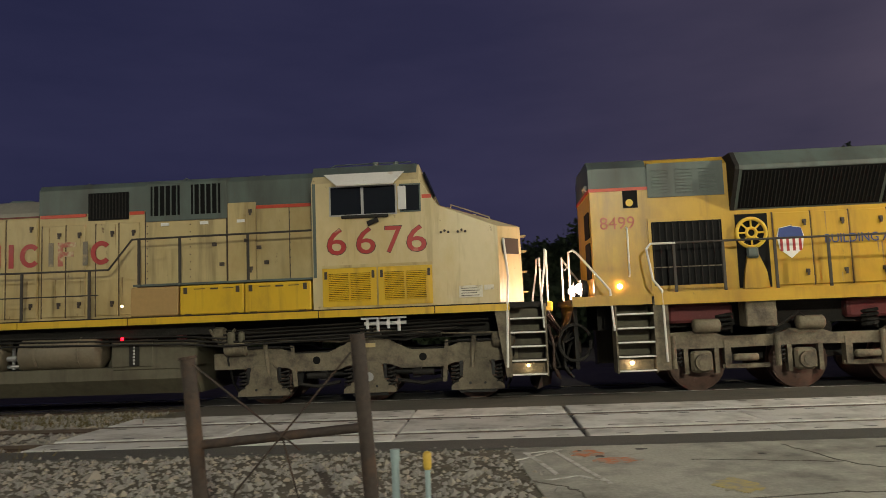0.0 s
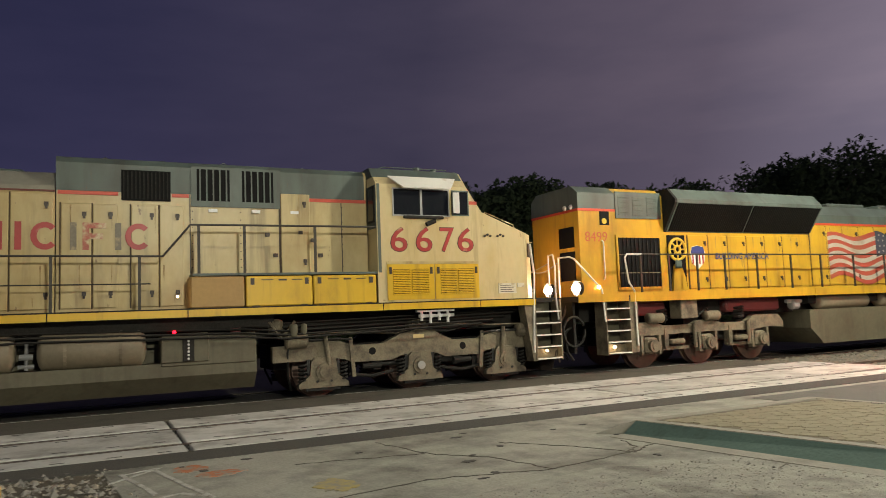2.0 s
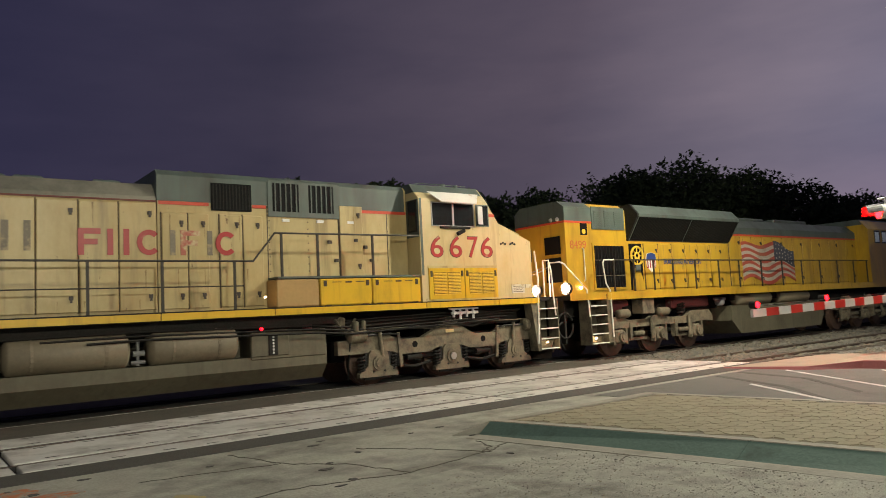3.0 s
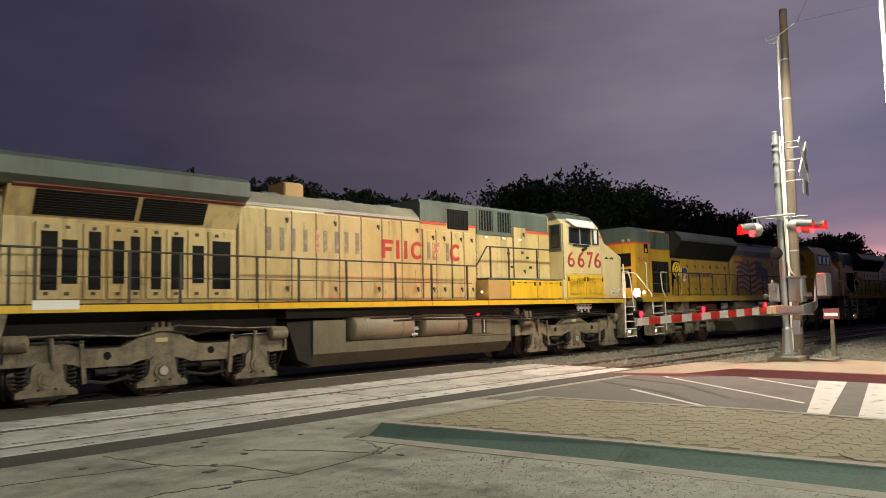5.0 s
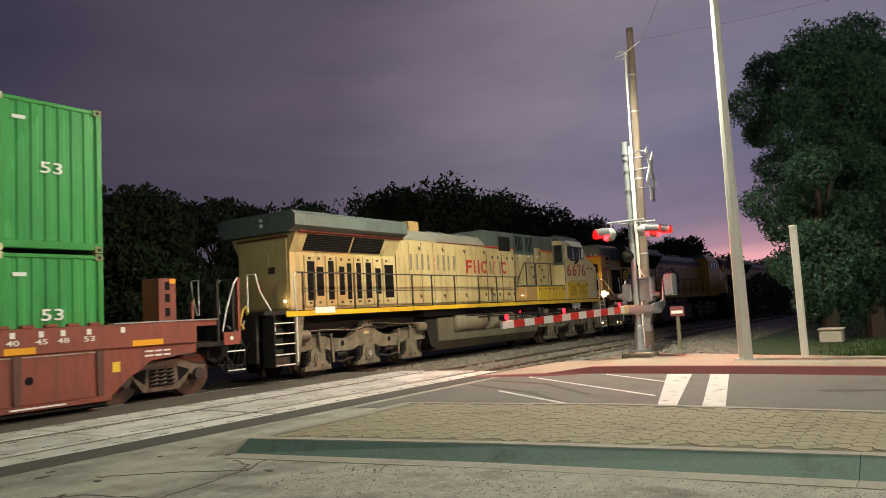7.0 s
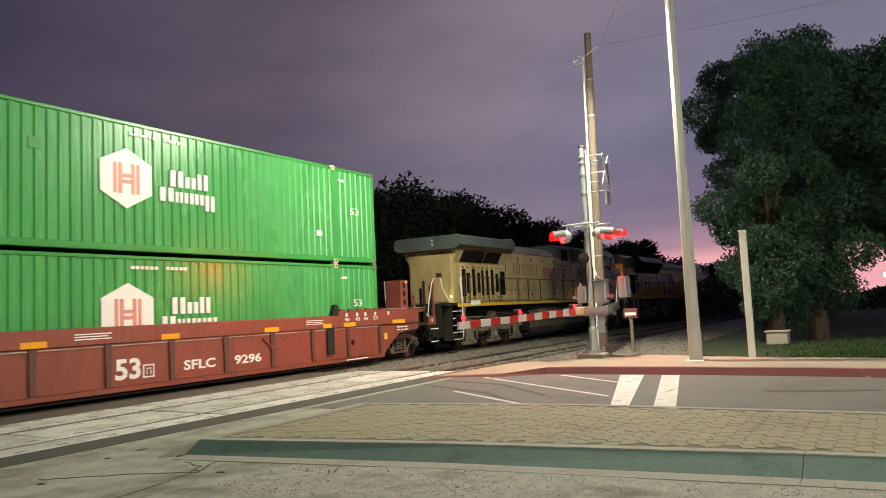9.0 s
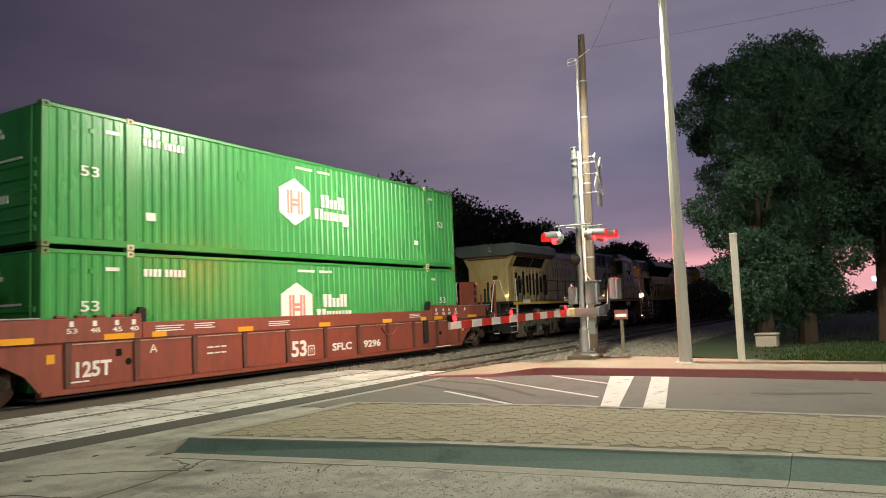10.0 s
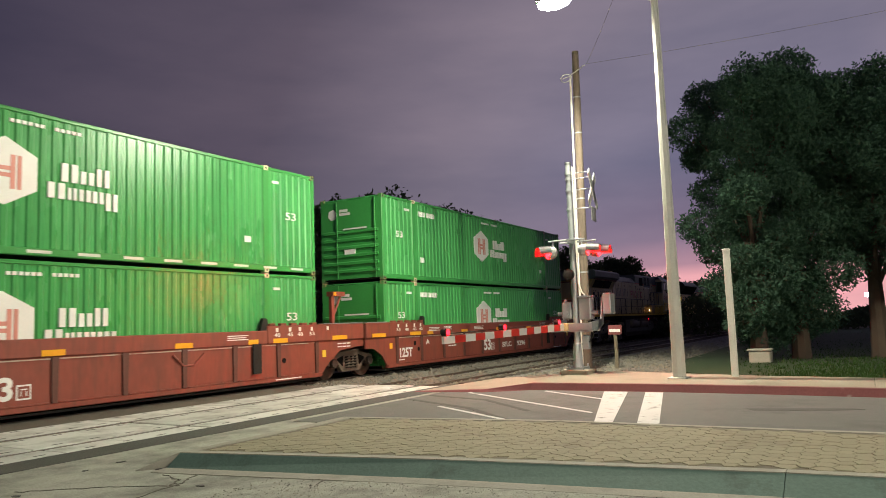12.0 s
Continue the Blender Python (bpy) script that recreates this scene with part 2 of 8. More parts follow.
M_BLUE = mat("blue_decal", (0.03, 0.06, 0.22), 0.45, 0, 0.1, 5, 0.02)
M_CONC = mat("pale_crossing_concrete", (0.56, 0.55, 0.51), 0.75, 0, 0.13, 3, 0.15, (0.20, 0.19, 0.16), (0.46, 0.72), 1.1, random_tone=0.13)
M_STREET = mat("old_street_concrete", (0.36, 0.352, 0.295), 0.8, 0, 0.28, 5, 0.5, (0.10, 0.098, 0.082), (0.44, 0.70), 0.9, spots=((0.34, 0.325, 0.27), 38, 0.60, 0.68, 1))
M_ASPH = mat("worn_asphalt", (0.128, 0.121, 0.11), 0.85, 0, 0.24, 9, 0.4, (0.07, 0.065, 0.059), (0.5, 0.75), 0.5, spots=((0.19, 0.175, 0.155), 50, 0.60, 0.68, 1))
M_ASPHROUGH = mat("gritty_asphalt", (0.34, 0.332, 0.28), 0.9, 0, 0.38, 14, 0.6, (0.09, 0.088, 0.075), (0.5, 0.72), 1.2, spots=((0.36, 0.35, 0.30), 45, 0.58, 0.66, 1))
M_ASPHDARK = mat("dark_asphalt", (0.072, 0.069, 0.060), 0.85, 0, 0.25, 9, 0.4)
M_ASPHBROWN = mat("dusty_asphalt", (0.105, 0.093, 0.072), 0.85, 0, 0.25, 8, 0.4, (0.055, 0.05, 0.04), (0.5, 0.72), 0.8)
M_KERB = mat("green_grey_kerb", (0.118, 0.182, 0.148), 0.8, 0, 0.16, 4, 0.2, (0.05, 0.06, 0.05), (0.55, 0.8), 1.6)
M_KERBTOP = mat("pale_kerb_concrete", (0.31, 0.292, 0.24), 0.85, 0, 0.15, 5, 0.25, (0.21, 0.195, 0.155), (0.52, 0.75), 1.5)
M_REDKERB = mat("worn_red_kerb", (0.19, 0.052, 0.052), 0.75, 0, 0.18, 4, 0.2, (0.33, 0.27, 0.24), (0.62, 0.74), 3)
M_PAVER = mat("buff_paver", (0.265, 0.232, 0.152), 0.85, 0, 0.14, 8, 0.3, (0.17, 0.135, 0.09), (0.52, 0.78), 1.2, random_tone=0.07)
M_JOINT = mat("dark_mortar", (0.145, 0.125, 0.088), 0.95, 0, 0.2, 8, 0.2)
M_WALK = mat("buff_sidewalk", (0.30, 0.265, 0.20), 0.85, 0, 0.14, 5, 0.2, (0.21, 0.18, 0.13), (0.5, 0.78), 0.8)
M_ROADPAINT = mat("worn_road_paint", (0.56, 0.55, 0.53), 0.7, 0, 0.1, 6, 0.1, (0.22, 0.21, 0.19), (0.56, 0.66), 3.5, spots=((0.16, 0.15, 0.14), 14, 0.63, 0.68, 1))
M_BALLAST = mat("ballast_stone", (0.22, 0.205, 0.18), 0.9, 0, 0.35, 12, 0.8, (0.06, 0.055, 0.05), (0.45, 0.62), 9)
M_DIRT = mat("dry_dirt", (0.10, 0.085, 0.06), 0.95, 0, 0.3, 6, 0.5, (0.045, 0.045, 0.025), (0.5, 0.7), 0.6)
M_GRASSGROUND = mat("lawn_soil", (0.020, 0.038, 0.010), 0.95, 0, 0.3, 6, 0.5)
M_TIE = mat("weathered_tie", (0.075, 0.06, 0.045), 0.9, 0, 0.3, 5, 0.4, stretch=(1, 6, 1))
M_WOOD = mat("weathered_pole_wood", (0.155, 0.12, 0.088), 0.85, 0, 0.3, 5, 0.3, (0.06, 0.044, 0.032), (0.5, 0.72), 1.5, (3, 3, 0.3))
M_BARK = mat("bark", (0.07, 0.05, 0.035), 0.95, 0, 0.3, 8, 0.5)
M_LAMPPOLE = mat("grey_painted_pole", (0.44, 0.43, 0.39), 0.55, 0.1, 0.1, 4, 0.05, (0.27, 0.25, 0.2), (0.55, 0.8), 1)
M_TEAL = mat("grey_teal_pipe", (0.30, 0.38, 0.38), 0.5, 0.1, 0.12, 5, 0.05)
M_PIPEYELLOW = mat("yellow_cap_paint", (0.6, 0.4, 0.06), 0.5, 0, 0.15, 6, 0.05)
M_SPRAYORANGE = mat("orange_survey_paint", (0.48, 0.16, 0.06), 0.8, 0, 0.15, 6, 0.05, (0.29, 0.27, 0.22), (0.44, 0.58), 9)
M_SPRAYWHITE = mat("white_survey_paint", (0.50, 0.49, 0.45), 0.8, 0, 0.1, 6, 0.05, (0.29, 0.27, 0.22), (0.48, 0.62), 8)
M_SPRAYYELLOW = mat("yellow_survey_paint", (0.42, 0.34, 0.12), 0.8, 0, 0.1, 6, 0.05, (0.28, 0.26, 0.2), (0.42, 0.58), 7)
M_HOSE = mat("brown_rubber_hose", (0.07, 0.045, 0.035), 0.55, 0, 0.3, 6, 0.1)
M_GALVWHITE = mat("pale_signal_paint", (0.34, 0.34, 0.33), 0.5, 0.1, 0.1, 6, 0.03)
M_HOOD = mat("grey_lamp_hood", (0.07, 0.07, 0.07), 0.5, 0.1, 0.12, 6, 0.03)
M_SEAM = mat("rusty_door_seam", (0.085, 0.055, 0.03), 0.8, 0, 0.3, 6, 0.1)
M_WELLTRUCK = mat("grimy_brown_truck", (0.13, 0.092, 0.066), 0.75, 0, 0.3, 5, 0.3, (0.035, 0.028, 0.024), (0.5, 0.72), 2.5)
M_SCUFF = mat("scuffed_white", (0.62, 0.58, 0.46), 0.55, 0, 0.15, 8, 0.03, (0.36, 0.27, 0.13), (0.52, 0.66), 5.0)
M_RUNS = mat("rust_runs", (0.24, 0.16, 0.065), 0.7, 0, 0.3, 9, 0.05, (0.40, 0.29, 0.12), (0.42, 0.60), 7.0)
M_FRESH = mat("fresh_zinc", (0.72, 0.72, 0.70), 0.35, 0.3, 0.06, 6, 0.03)
M_GLASS = bpy.data.materials.new("cab_glass")
M_GLASS.use_nodes = True
_g = M_GLASS.node_tree.nodes["Principled BSDF"]
_g.inputs["Base Color"].default_value = (0.012, 0.014, 0.016, 1)
_g.inputs["Roughness"].default_value = 0.16
M_WARM = glow("warm_lamp", (1.0, 0.60, 0.36), 26)
M_WARMBIG = glow("warm_headlamp", (1.0, 0.63, 0.46), 240)
M_STEPLIGHT = glow("step_lamp", (1.0, 0.72, 0.40), 60)
M_REDGLOW = glow("red_signal_lamp", (1.0, 0.0004, 0.0006), 440)
M_REDDOT = glow("red_indicator", (1.0, 0.003, 0.010), 14)
M_REDHOT = glow("red_gate_lamp", (1.0, 0.002, 0.004), 40)
M_LUMINAIRE = glow("white_luminaire", (1.0, 0.93, 0.75), 90)
M_LEAF = foliage("dark_oak_leaf", (0.072, 0.098, 0.056))
M_LEAF2 = foliage("broad_tree_leaf", (0.072, 0.135, 0.092))
M_GRASS = leaves("lawn_blade", (0.026, 0.06, 0.012))
M_WEED = leaves("dry_weed", (0.12, 0.10, 0.045))


# ---- mesh helpers ----
class Shape:
    """Gathers plain solids into one mesh."""

    def __init__(self):
        self.v, self.f = [], []

    def solid(self, verts, faces):
        n = len(self.v)
        self.v += [tuple(p) for p in verts]
        self.f += [tuple(i + n for i in f) for f in faces]
        return self

    def box(self, x0, x1, y0, y1, z0, z1):
        x0, x1, y0, y1, z0, z1 = min(x0, x1), max(x0, x1), min(y0, y1), max(y0, y1), min(z0, z1), max(z0, z1)
        v = [(x, y, z) for z in (z0, z1) for x, y in ((x0, y0), (x1, y0), (x1, y1), (x0, y1))]
        return self.solid(v, [(3, 2, 1, 0), (4, 5, 6, 7), (0, 1, 5, 4), (1, 2, 6, 5), (2, 3, 7, 6), (3, 0, 4, 7)])

    def soft_box(self, x0, x1, y0, y1, z0, z1, b):
        """A box with chamfered edges."""
        x0, x1, y0, y1, z0, z1 = min(x0, x1), max(x0, x1), min(y0, y1), max(y0, y1), min(z0, z1), max(z0, z1)
        rings = []
        for z, i in ((z0, b), (z0 + b, 0), (z1 - b, 0), (z1, b)):
            rings.append([(x0 + i + b, y0 + i, z), (x1 - i - b, y0 + i, z), (x1 - i, y0 + i + b, z), (x1 - i, y1 - i - b, z),
                          (x1 - i - b, y1 - i, z), (x0 + i + b, y1 - i, z), (x0 + i, y1 - i - b, z), (x0 + i, y0 + i + b, z)])
        return self.loft(rings)

    def loft(self, rings, cap=True):
        k = len(rings[0])
        v = [p for r in rings for p in r]
        f = [(a * k + i, a * k + (i + 1) % k, (a + 1) * k + (i + 1) % k, (a + 1) * k + i) for a in range(len(rings) - 1) for i in range(k)]
        if cap:
            f += [tuple(range(k))[::-1], tuple((len(rings) - 1) * k + i for i in range(k))]
        return self.solid(v, f)

    def prism(self, outline, y0, y1):
        """An outline in x and z, drawn out along y."""
        return self.loft([[(x, y0, z) for x, z in outline], [(x, y1, z) for x, z in outline]])

    def slab(self, outline, z0, z1):
        return self.loft([[(x, y, z0) for x, y in outline], [(x, y, z1) for x, y in outline]])

    def run(self, section, x0, x1):
        """A section in y and z, drawn out along x."""
        return self.loft([[(x0, y, z) for y, z in section], [(x1, y, z) for y, z in section]])

    def tube(self, a, b, r0, r1=None, n=10, cap=True):
        a, b = Vector(a), Vector(b)
        r1 = r0 if r1 is None else r1
        d = (b - a).normalized()
        s = d.orthogonal().normalized()
        t = d.cross(s)
        ring = lambda c, r: [c + (s * math.cos(2 * math.pi * i / n) + t * math.sin(2 * math.pi * i / n)) * r for i in range(n)]
        return self.loft([ring(a, r0), ring(b, r1)], cap)

    def pipe(self, points, r, n=7):
        """One bent tube along the points."""
        p = [Vector(q) for q in points]
        way = [(b - a).normalized() for a, b in zip(p, p[1:])]
        side = way[0].orthogonal().normalized()
        rings = []
        for i, c in enumerate(p):
            d = way[0] if i == 0 else way[-1] if i == len(way) else (way[i - 1] + way[i])
            d = d.normalized() if d.length > 0.2 else way[i - 1]
            side = (side - d * side.dot(d)).normalized()
            up = d.cross(side)
            rings.append([c + (side * math.cos(2 * math.pi * k / n) + up * math.sin(2 * math.pi * k / n)) * r for k in range(n)])
        return self.loft(rings)

    def drum(self, a, b, r, n=24, dome=0.12):
        """A tank with domed ends."""
        a, b = Vector(a), Vector(b)
        d = (b - a).normalized()
        s = d.orthogonal().normalized()
        t = d.cross(s)
        rings = []
        for at, q in ((a - d * dome, 0.35), (a - d * dome * 0.75, 0.7), (a - d * dome * 0.3, 0.93), (a, 1), (b, 1), (b + d * dome * 0.3, 0.93), (b + d * dome * 0.75, 0.7), (b + d * dome, 0.35)):
            rings.append([at + (s * math.cos(2 * math.pi * i / n) + t * math.sin(2 * math.pi * i / n)) * r * q for i in range(n)])
        return self.loft(rings)

    def coil(self, x, y, z0, z1, r, wire, turns):
        pts = [(x + r * math.cos(a), y + r * math.sin(a), z0 + (z1 - z0) * a / (2 * math.pi * turns)) for a in np.linspace(0, 2 * math.pi * turns, turns * 8 + 1)]
        return self.pipe(pts, wire, 5)

    def mesh(self, name, smooth=False):
        me = bpy.data.meshes.new(name)
        me.from_pydata(self.v, [], self.f)
        bm = bmesh.new()
        bm.from_mesh(me)
        bmesh.ops.recalc_face_normals(bm, faces=bm.faces)
        bm.to_mesh(me)
        bm.free()
        if smooth:
            me.polygons.foreach_set("use_smooth", [True] * len(me.polygons))
            me.set_sharp_from_angle(angle=radians(40))
        return me


def part(name, shape, material, parent, label="", smooth=False):
    me = shape.mesh(name, smooth) if isinstance(shape, Shape) else shape
    if not me.materials:
        me.materials.append(material)
    ob = new(name, me)
    ob.parent = parent
    if label:
        ob["label"] = label
    return ob


def thing(name, label, category, at=None, group="", kind=""):
    ob = new(name)
    ob.empty_display_size = 0.2
    ob.matrix_world = at or Matrix()
    return tagged(ob, label, category, group, kind)


def solo(name, shape, material, label="", category="", kind="", smooth=False, group=""):
    me = shape.mesh(name, smooth) if isinstance(shape, Shape) else shape
    me.materials.append(material)
    return tagged(new(name, me), label, category, group, kind)


def words(body, size, depth=0.003, spacing=1.0, bold=0.0):
    """The mesh of a line of writing that stands on the x axis and faces -y."""
    c = bpy.data.curves.new("writing", "FONT")
    c.body, c.size, c.extrude, c.space_character, c.offset, c.resolution_u = body, size, depth, spacing, bold, 3
    ob = bpy.data.objects.new("writing", c)
    scene.collection.objects.link(ob)
    me = bpy.data.meshes.new_from_object(ob.evaluated_get(bpy.context.evaluated_depsgraph_get()))
    bpy.data.objects.remove(ob)
    me.transform(pose(0, 0, 0, 90))
    return me


def write(name, body, parent, material, u0, u1, y, z0, z1, label="", bold=0.0):
    """Writing fitted between u0 and u1, z0 and z1, on the plane y."""
    me = words(body, 1.0, bold=bold)
    co = np.array([v.co for v in me.vertices])
    lo, hi = co.min(0), co.max(0)
    sx, sz = (u1 - u0) / (hi[0] - lo[0]), (z1 - z0) / (hi[2] - lo[2])
    me.transform(Matrix.Translation((u0, y, z0)) @ Matrix.Diagonal((sx, 1, sz, 1)) @ Matrix.Translation((-lo[0], 0, -lo[2])))
    return part(name, me, material, parent, label)


# ---- ground, tracks and street ----
TRACK, NEAR_TRACK = 15.16, 10.87
CROSS0, CROSS1, PANEL = -6.3, 16.02, 2.48


def structure(name, shape, material, label, category):
    return solo(name, shape, material, label, category, "structure")


structure("ground", Shape().slab([(-900, -900), (900, -900), (900, 900), (-900, 900)], -0.6, -0.12), M_DIRT, "dark dry dirt that reaches the horizon", "ground")
# the street on this side of the tracks, the far lane, and the strips of asphalt along the panels
structure("street", Shape().slab([(0.15, 8.83), (0.5, 5.5), (0.9, -12), (20.2, -12), (20.2, 0.0), (15.4, 0.0), (15.4, 8.83)], -0.25, -0.004), M_STREET, "old cracked grey concrete street", "road")
structure("lane", Shape().slab([(9.6, 8.6), (9.6, -12), (15.4, -12), (15.4, 6.9), (14.75, 8.6)], -0.05, 0.002), M_ASPH, "worn grey asphalt lane", "road")
structure("rough_patch", Shape().slab([(0.9, 4.6), (2.6, 5.6), (4.6, 5.9), (6.3, 4.4), (6.95, -6), (0.9, -6)], -0.05, 0.0015), M_ASPHROUGH, "rough grey asphalt with pale grit", "road")
structure("asphalt_strip_near", Shape().slab([(CROSS0 - 0.6, 8.83), (16.3, 8.83), (16.3, 9.48), (CROSS0 - 0.6, 9.48)], -0.2, 0.003), M_ASPHDARK, "dark asphalt strip beside the crossing panels", "road")
structure("asphalt_strip_between", Shape().slab([(CROSS0 + 0.3, 12.66), (15.6, 12.66), (15.6, 14.30), (CROSS0 + 0.6, 14.30)], -0.2, 0.003), M_ASPHBROWN, "dusty brown asphalt between the two tracks", "road")
structure("asphalt_strip_far", Shape().slab([(CROSS0, 16.02), (15.6, 16.02), (15.6, 21), (CROSS0, 21)], -0.2, 0.003), M_ASPHBROWN, "dusty asphalt beyond the far track", "road")
structure("gauge_filler", Shape().slab([(CROSS0, 14.52), (15.6, 14.52), (15.6, 15.80), (CROSS0, 15.80)], -0.2, -0.004), M_ASPHDARK, "dark asphalt between the rails of the far track", "road")
structure("concrete_edge", Shape().box(CROSS0 + 0.6, 15.6, 14.303, 14.338, -0.2, 0.006), M_CONC, "thin pale strip along the rail", "kerb")


def rail(y, x0, x1, name):
    s = Shape().run([(y - 0.07, -0.17), (y + 0.07, -0.17), (y + 0.07, -0.15), (y + 0.012, -0.13), (y + 0.012, -0.045), (y - 0.012, -0.045), (y - 0.012, -0.13), (y - 0.07, -0.15)], x0, x1)
    t = thing(name, "worn steel running rail", "rail", kind="structure")
    part("web", s, M_RAILWEB, t, "rusty rail web and foot")
    part("head", Shape().run([(y - 0.036, -0.044), (y + 0.036, -0.044), (y + 0.036, -0.008), (y + 0.026, 0.0), (y - 0.026, 0.0), (y - 0.036, -0.008)], x0, x1), M_DULLRAIL if y < 13 else M_RAIL, t, "worn rail head")


for k, y in enumerate((NEAR_TRACK - 0.753, NEAR_TRACK + 0.753, TRACK - 0.753, TRACK + 0.753)):
    rail(y, -140, 260, "rail_%d" % (k + 1))


def crossing():
    t = thing("crossing_surface", "pale concrete railway crossing panels with dark joints", "crossing", kind="structure")
    part("bed", Shape().box(CROSS0, CROSS1, 9.482, 12.658, -0.25, -0.06), M_ASPHDARK, t, "dark bed under the panels")
    for c in (-0.753, 0.753):
        for y0, y1, z in ((-0.092, -0.040, -0.002), (0.040, 0.128, -0.012)):
            lo, hi = (y0, y1) if c < 0 else (-y1, -y0)
            part("rubber_seal", Shape().box(CROSS0, CROSS1 - 0.02, NEAR_TRACK + c + lo, NEAR_TRACK + c + hi, -0.15, z), M_RUBBER, t, "dark rubber seal beside the rail")
    shapes = {}
    wide = (3, 6)
    for n in range(9):
        for key, y0, y1 in (("near", 9.49, NEAR_TRACK - 0.845), ("gauge", NEAR_TRACK - 0.625, NEAR_TRACK + 0.625), ("far", NEAR_TRACK + 0.845, 12.65)):
            if key not in shapes:
                s = Shape().soft_box(0, PANEL - 0.03, y0, y1, -0.2, 0.008, 0.012)
                me = s.mesh("panel")
                me.materials.append(M_CONC)
                slots = Shape()
                for x in (0.35, 0.95, 1.55, 2.1):
                    for y in ((y0 + 0.12,) if y1 - y0 < 0.9 else (y0 + 0.14, y1 - 0.14)):
                        slots.box(x, x + 0.16, y - 0.022, y + 0.022, -0.02, 0.0095)
                shapes[key] = me, slots.mesh("lifting_slot")
            ob = new("panel", shapes[key][0])
            ob.parent = t
            ob.matrix_world = pose(CROSS0 + PANEL * n + (0.05 if n in wide else 0.015), 0, random.uniform(-0.004, 0.003), 0, random.uniform(-0.1, 0.1))
            part("lifting_slot", shapes[key][1], M_ASPHDARK, ob)


crossing()
for k, (x0, x1) in enumerate(((-140, CROSS0), (CROSS1, 260))):
    for name, c in (("near", NEAR_TRACK), ("far", TRACK)):
        structure("ballast_bed_%s_%d" % (name, k + 1), Shape().run([(c - 2.3, -0.45), (c - 1.55, -0.10), (c + 1.55, -0.10), (c + 2.3, -0.45)], x0, x1), M_BALLAST, "grey crushed stone track bed", "ballast")


def ties():
    me = Shape().soft_box(-0.11, 0.11, -1.3, 1.3, -0.25, -0.075, 0.015).mesh("tie")
    me.materials.append(M_TIE)
    for c, name in ((NEAR_TRACK, "ties_near"), (TRACK, "ties_far")):
        t = thing(name, "weathered dark wooden railway ties", "ties", kind="structure")
        for a, b in ((-12.0, CROSS0 - 0.2), (CROSS1 + 0.2, 70)):
            for n in range(int((b - a) / 0.53)):
                ob = new("tie", me)
                ob.parent = t
                ob.matrix_world = pose(a + 0.53 * n + random.uniform(-0.03, 0.03), c, random.uniform(-0.01, 0.01), 0, 0, random.uniform(-1, 1))


ties()


def stones(name, count, where, size, material, label):
    """Broken stones of many sizes, strewn in one mesh."""
    rng = np.random.default_rng(len(name) + count)
    base = np.array([(1, 0, 0), (-1, 0, 0), (0, 1, 0), (0, -1, 0), (0, 0, 1), (0, 0, -1)], float)
    tri = np.array([(0, 2, 4), (2, 1, 4), (1, 3, 4), (3, 0, 4), (2, 0, 5), (1, 2, 5), (3, 1, 5), (0, 3, 5)])
    at = np.array([where(rng) for _ in range(count)])
    r = rng.lognormal(math.log(size), 0.35, count)[:, None, None]
    v = base[None] * rng.uniform(0.6, 1.25, (count, 6, 1)) + rng.uniform(-0.25, 0.25, (count, 6, 3))
    a = rng.uniform(0, 6.28, count)
    c, s = np.cos(a)[:, None], np.sin(a)[:, None]
    v = np.stack([v[..., 0] * c - v[..., 1] * s, v[..., 0] * s + v[..., 1] * c, v[..., 2] * 0.75], -1) * r + at[:, None]
    f = (tri[None] + 6 * np.arange(count)[:, None, None]).reshape(-1, 3)
    me = bpy.data.meshes.new(name)
    me.from_pydata(v.reshape(-1, 3).tolist(), [], f.tolist())
    return solo(name, me, material, label, "gravel", "stuff")


M_STONE = leaves("broken_stone", (0.27, 0.255, 0.225))
M_STONE.node_tree.nodes["Principled BSDF"].inputs["Roughness"].default_value = 0.9


# the broken stone in a darker tone, for ballast right of the crossing
M_FARSTONE = leaves("darker_ballast_stone", (0.19, 0.178, 0.152))
M_FARSTONE.node_tree.nodes["Principled BSDF"].inputs["Roughness"].default_value = 0.9


def in_verge(rng):
    while True:
        x, y = rng.uniform(-7.5, 1.0), rng.uniform(3.2, 8.95)
        if x < 0.25 + (8.8 - y) * 0.09 + rng.normal(0, 0.12):
            return x, y, -0.02 + rng.uniform(-0.02, 0.015)


stones("street_grit", 14000, lambda r: (r.uniform(1.0, 7.2), r.uniform(-1.5, 5.6), 0.003), 0.0065, M_STONE, "fine pale grit on the street")
structure("verge", Shape().slab([(-60, 8.83), (0.15, 8.83), (0.5, 5.5), (0.9, -12), (-60, -12)], -0.3, -0.02), M_DIRT, "brown dirt verge under loose stones", "ground")
stones("verge_gravel", 12000, in_verge, 0.028, M_STONE, "loose pale grey crushed stone on the verge")
stones("far_ballast", 9000, lambda r: (16.1 + r.exponential(9), r.uniform(8.1, 9.75), -0.22 + r.uniform(-0.03, 0.06)), 0.045, M_FARSTONE, "loose grey ballast beside the near track")
stones("middle_ballast", 9000, lambda r: (15.9 + r.exponential(10), r.uniform(12.0, 14.3), -0.12 + r.uniform(-0.05, 0.05)), 0.045, M_FARSTONE, "pale grey ballast between the tracks")
stones("bed_ballast", 7000, lambda r: (16.1 + r.exponential(9), r.uniform(9.9, 11.9), -0.09 + r.uniform(-0.03, 0.02)), 0.04, M_FARSTONE, "dark ballast between the ties")
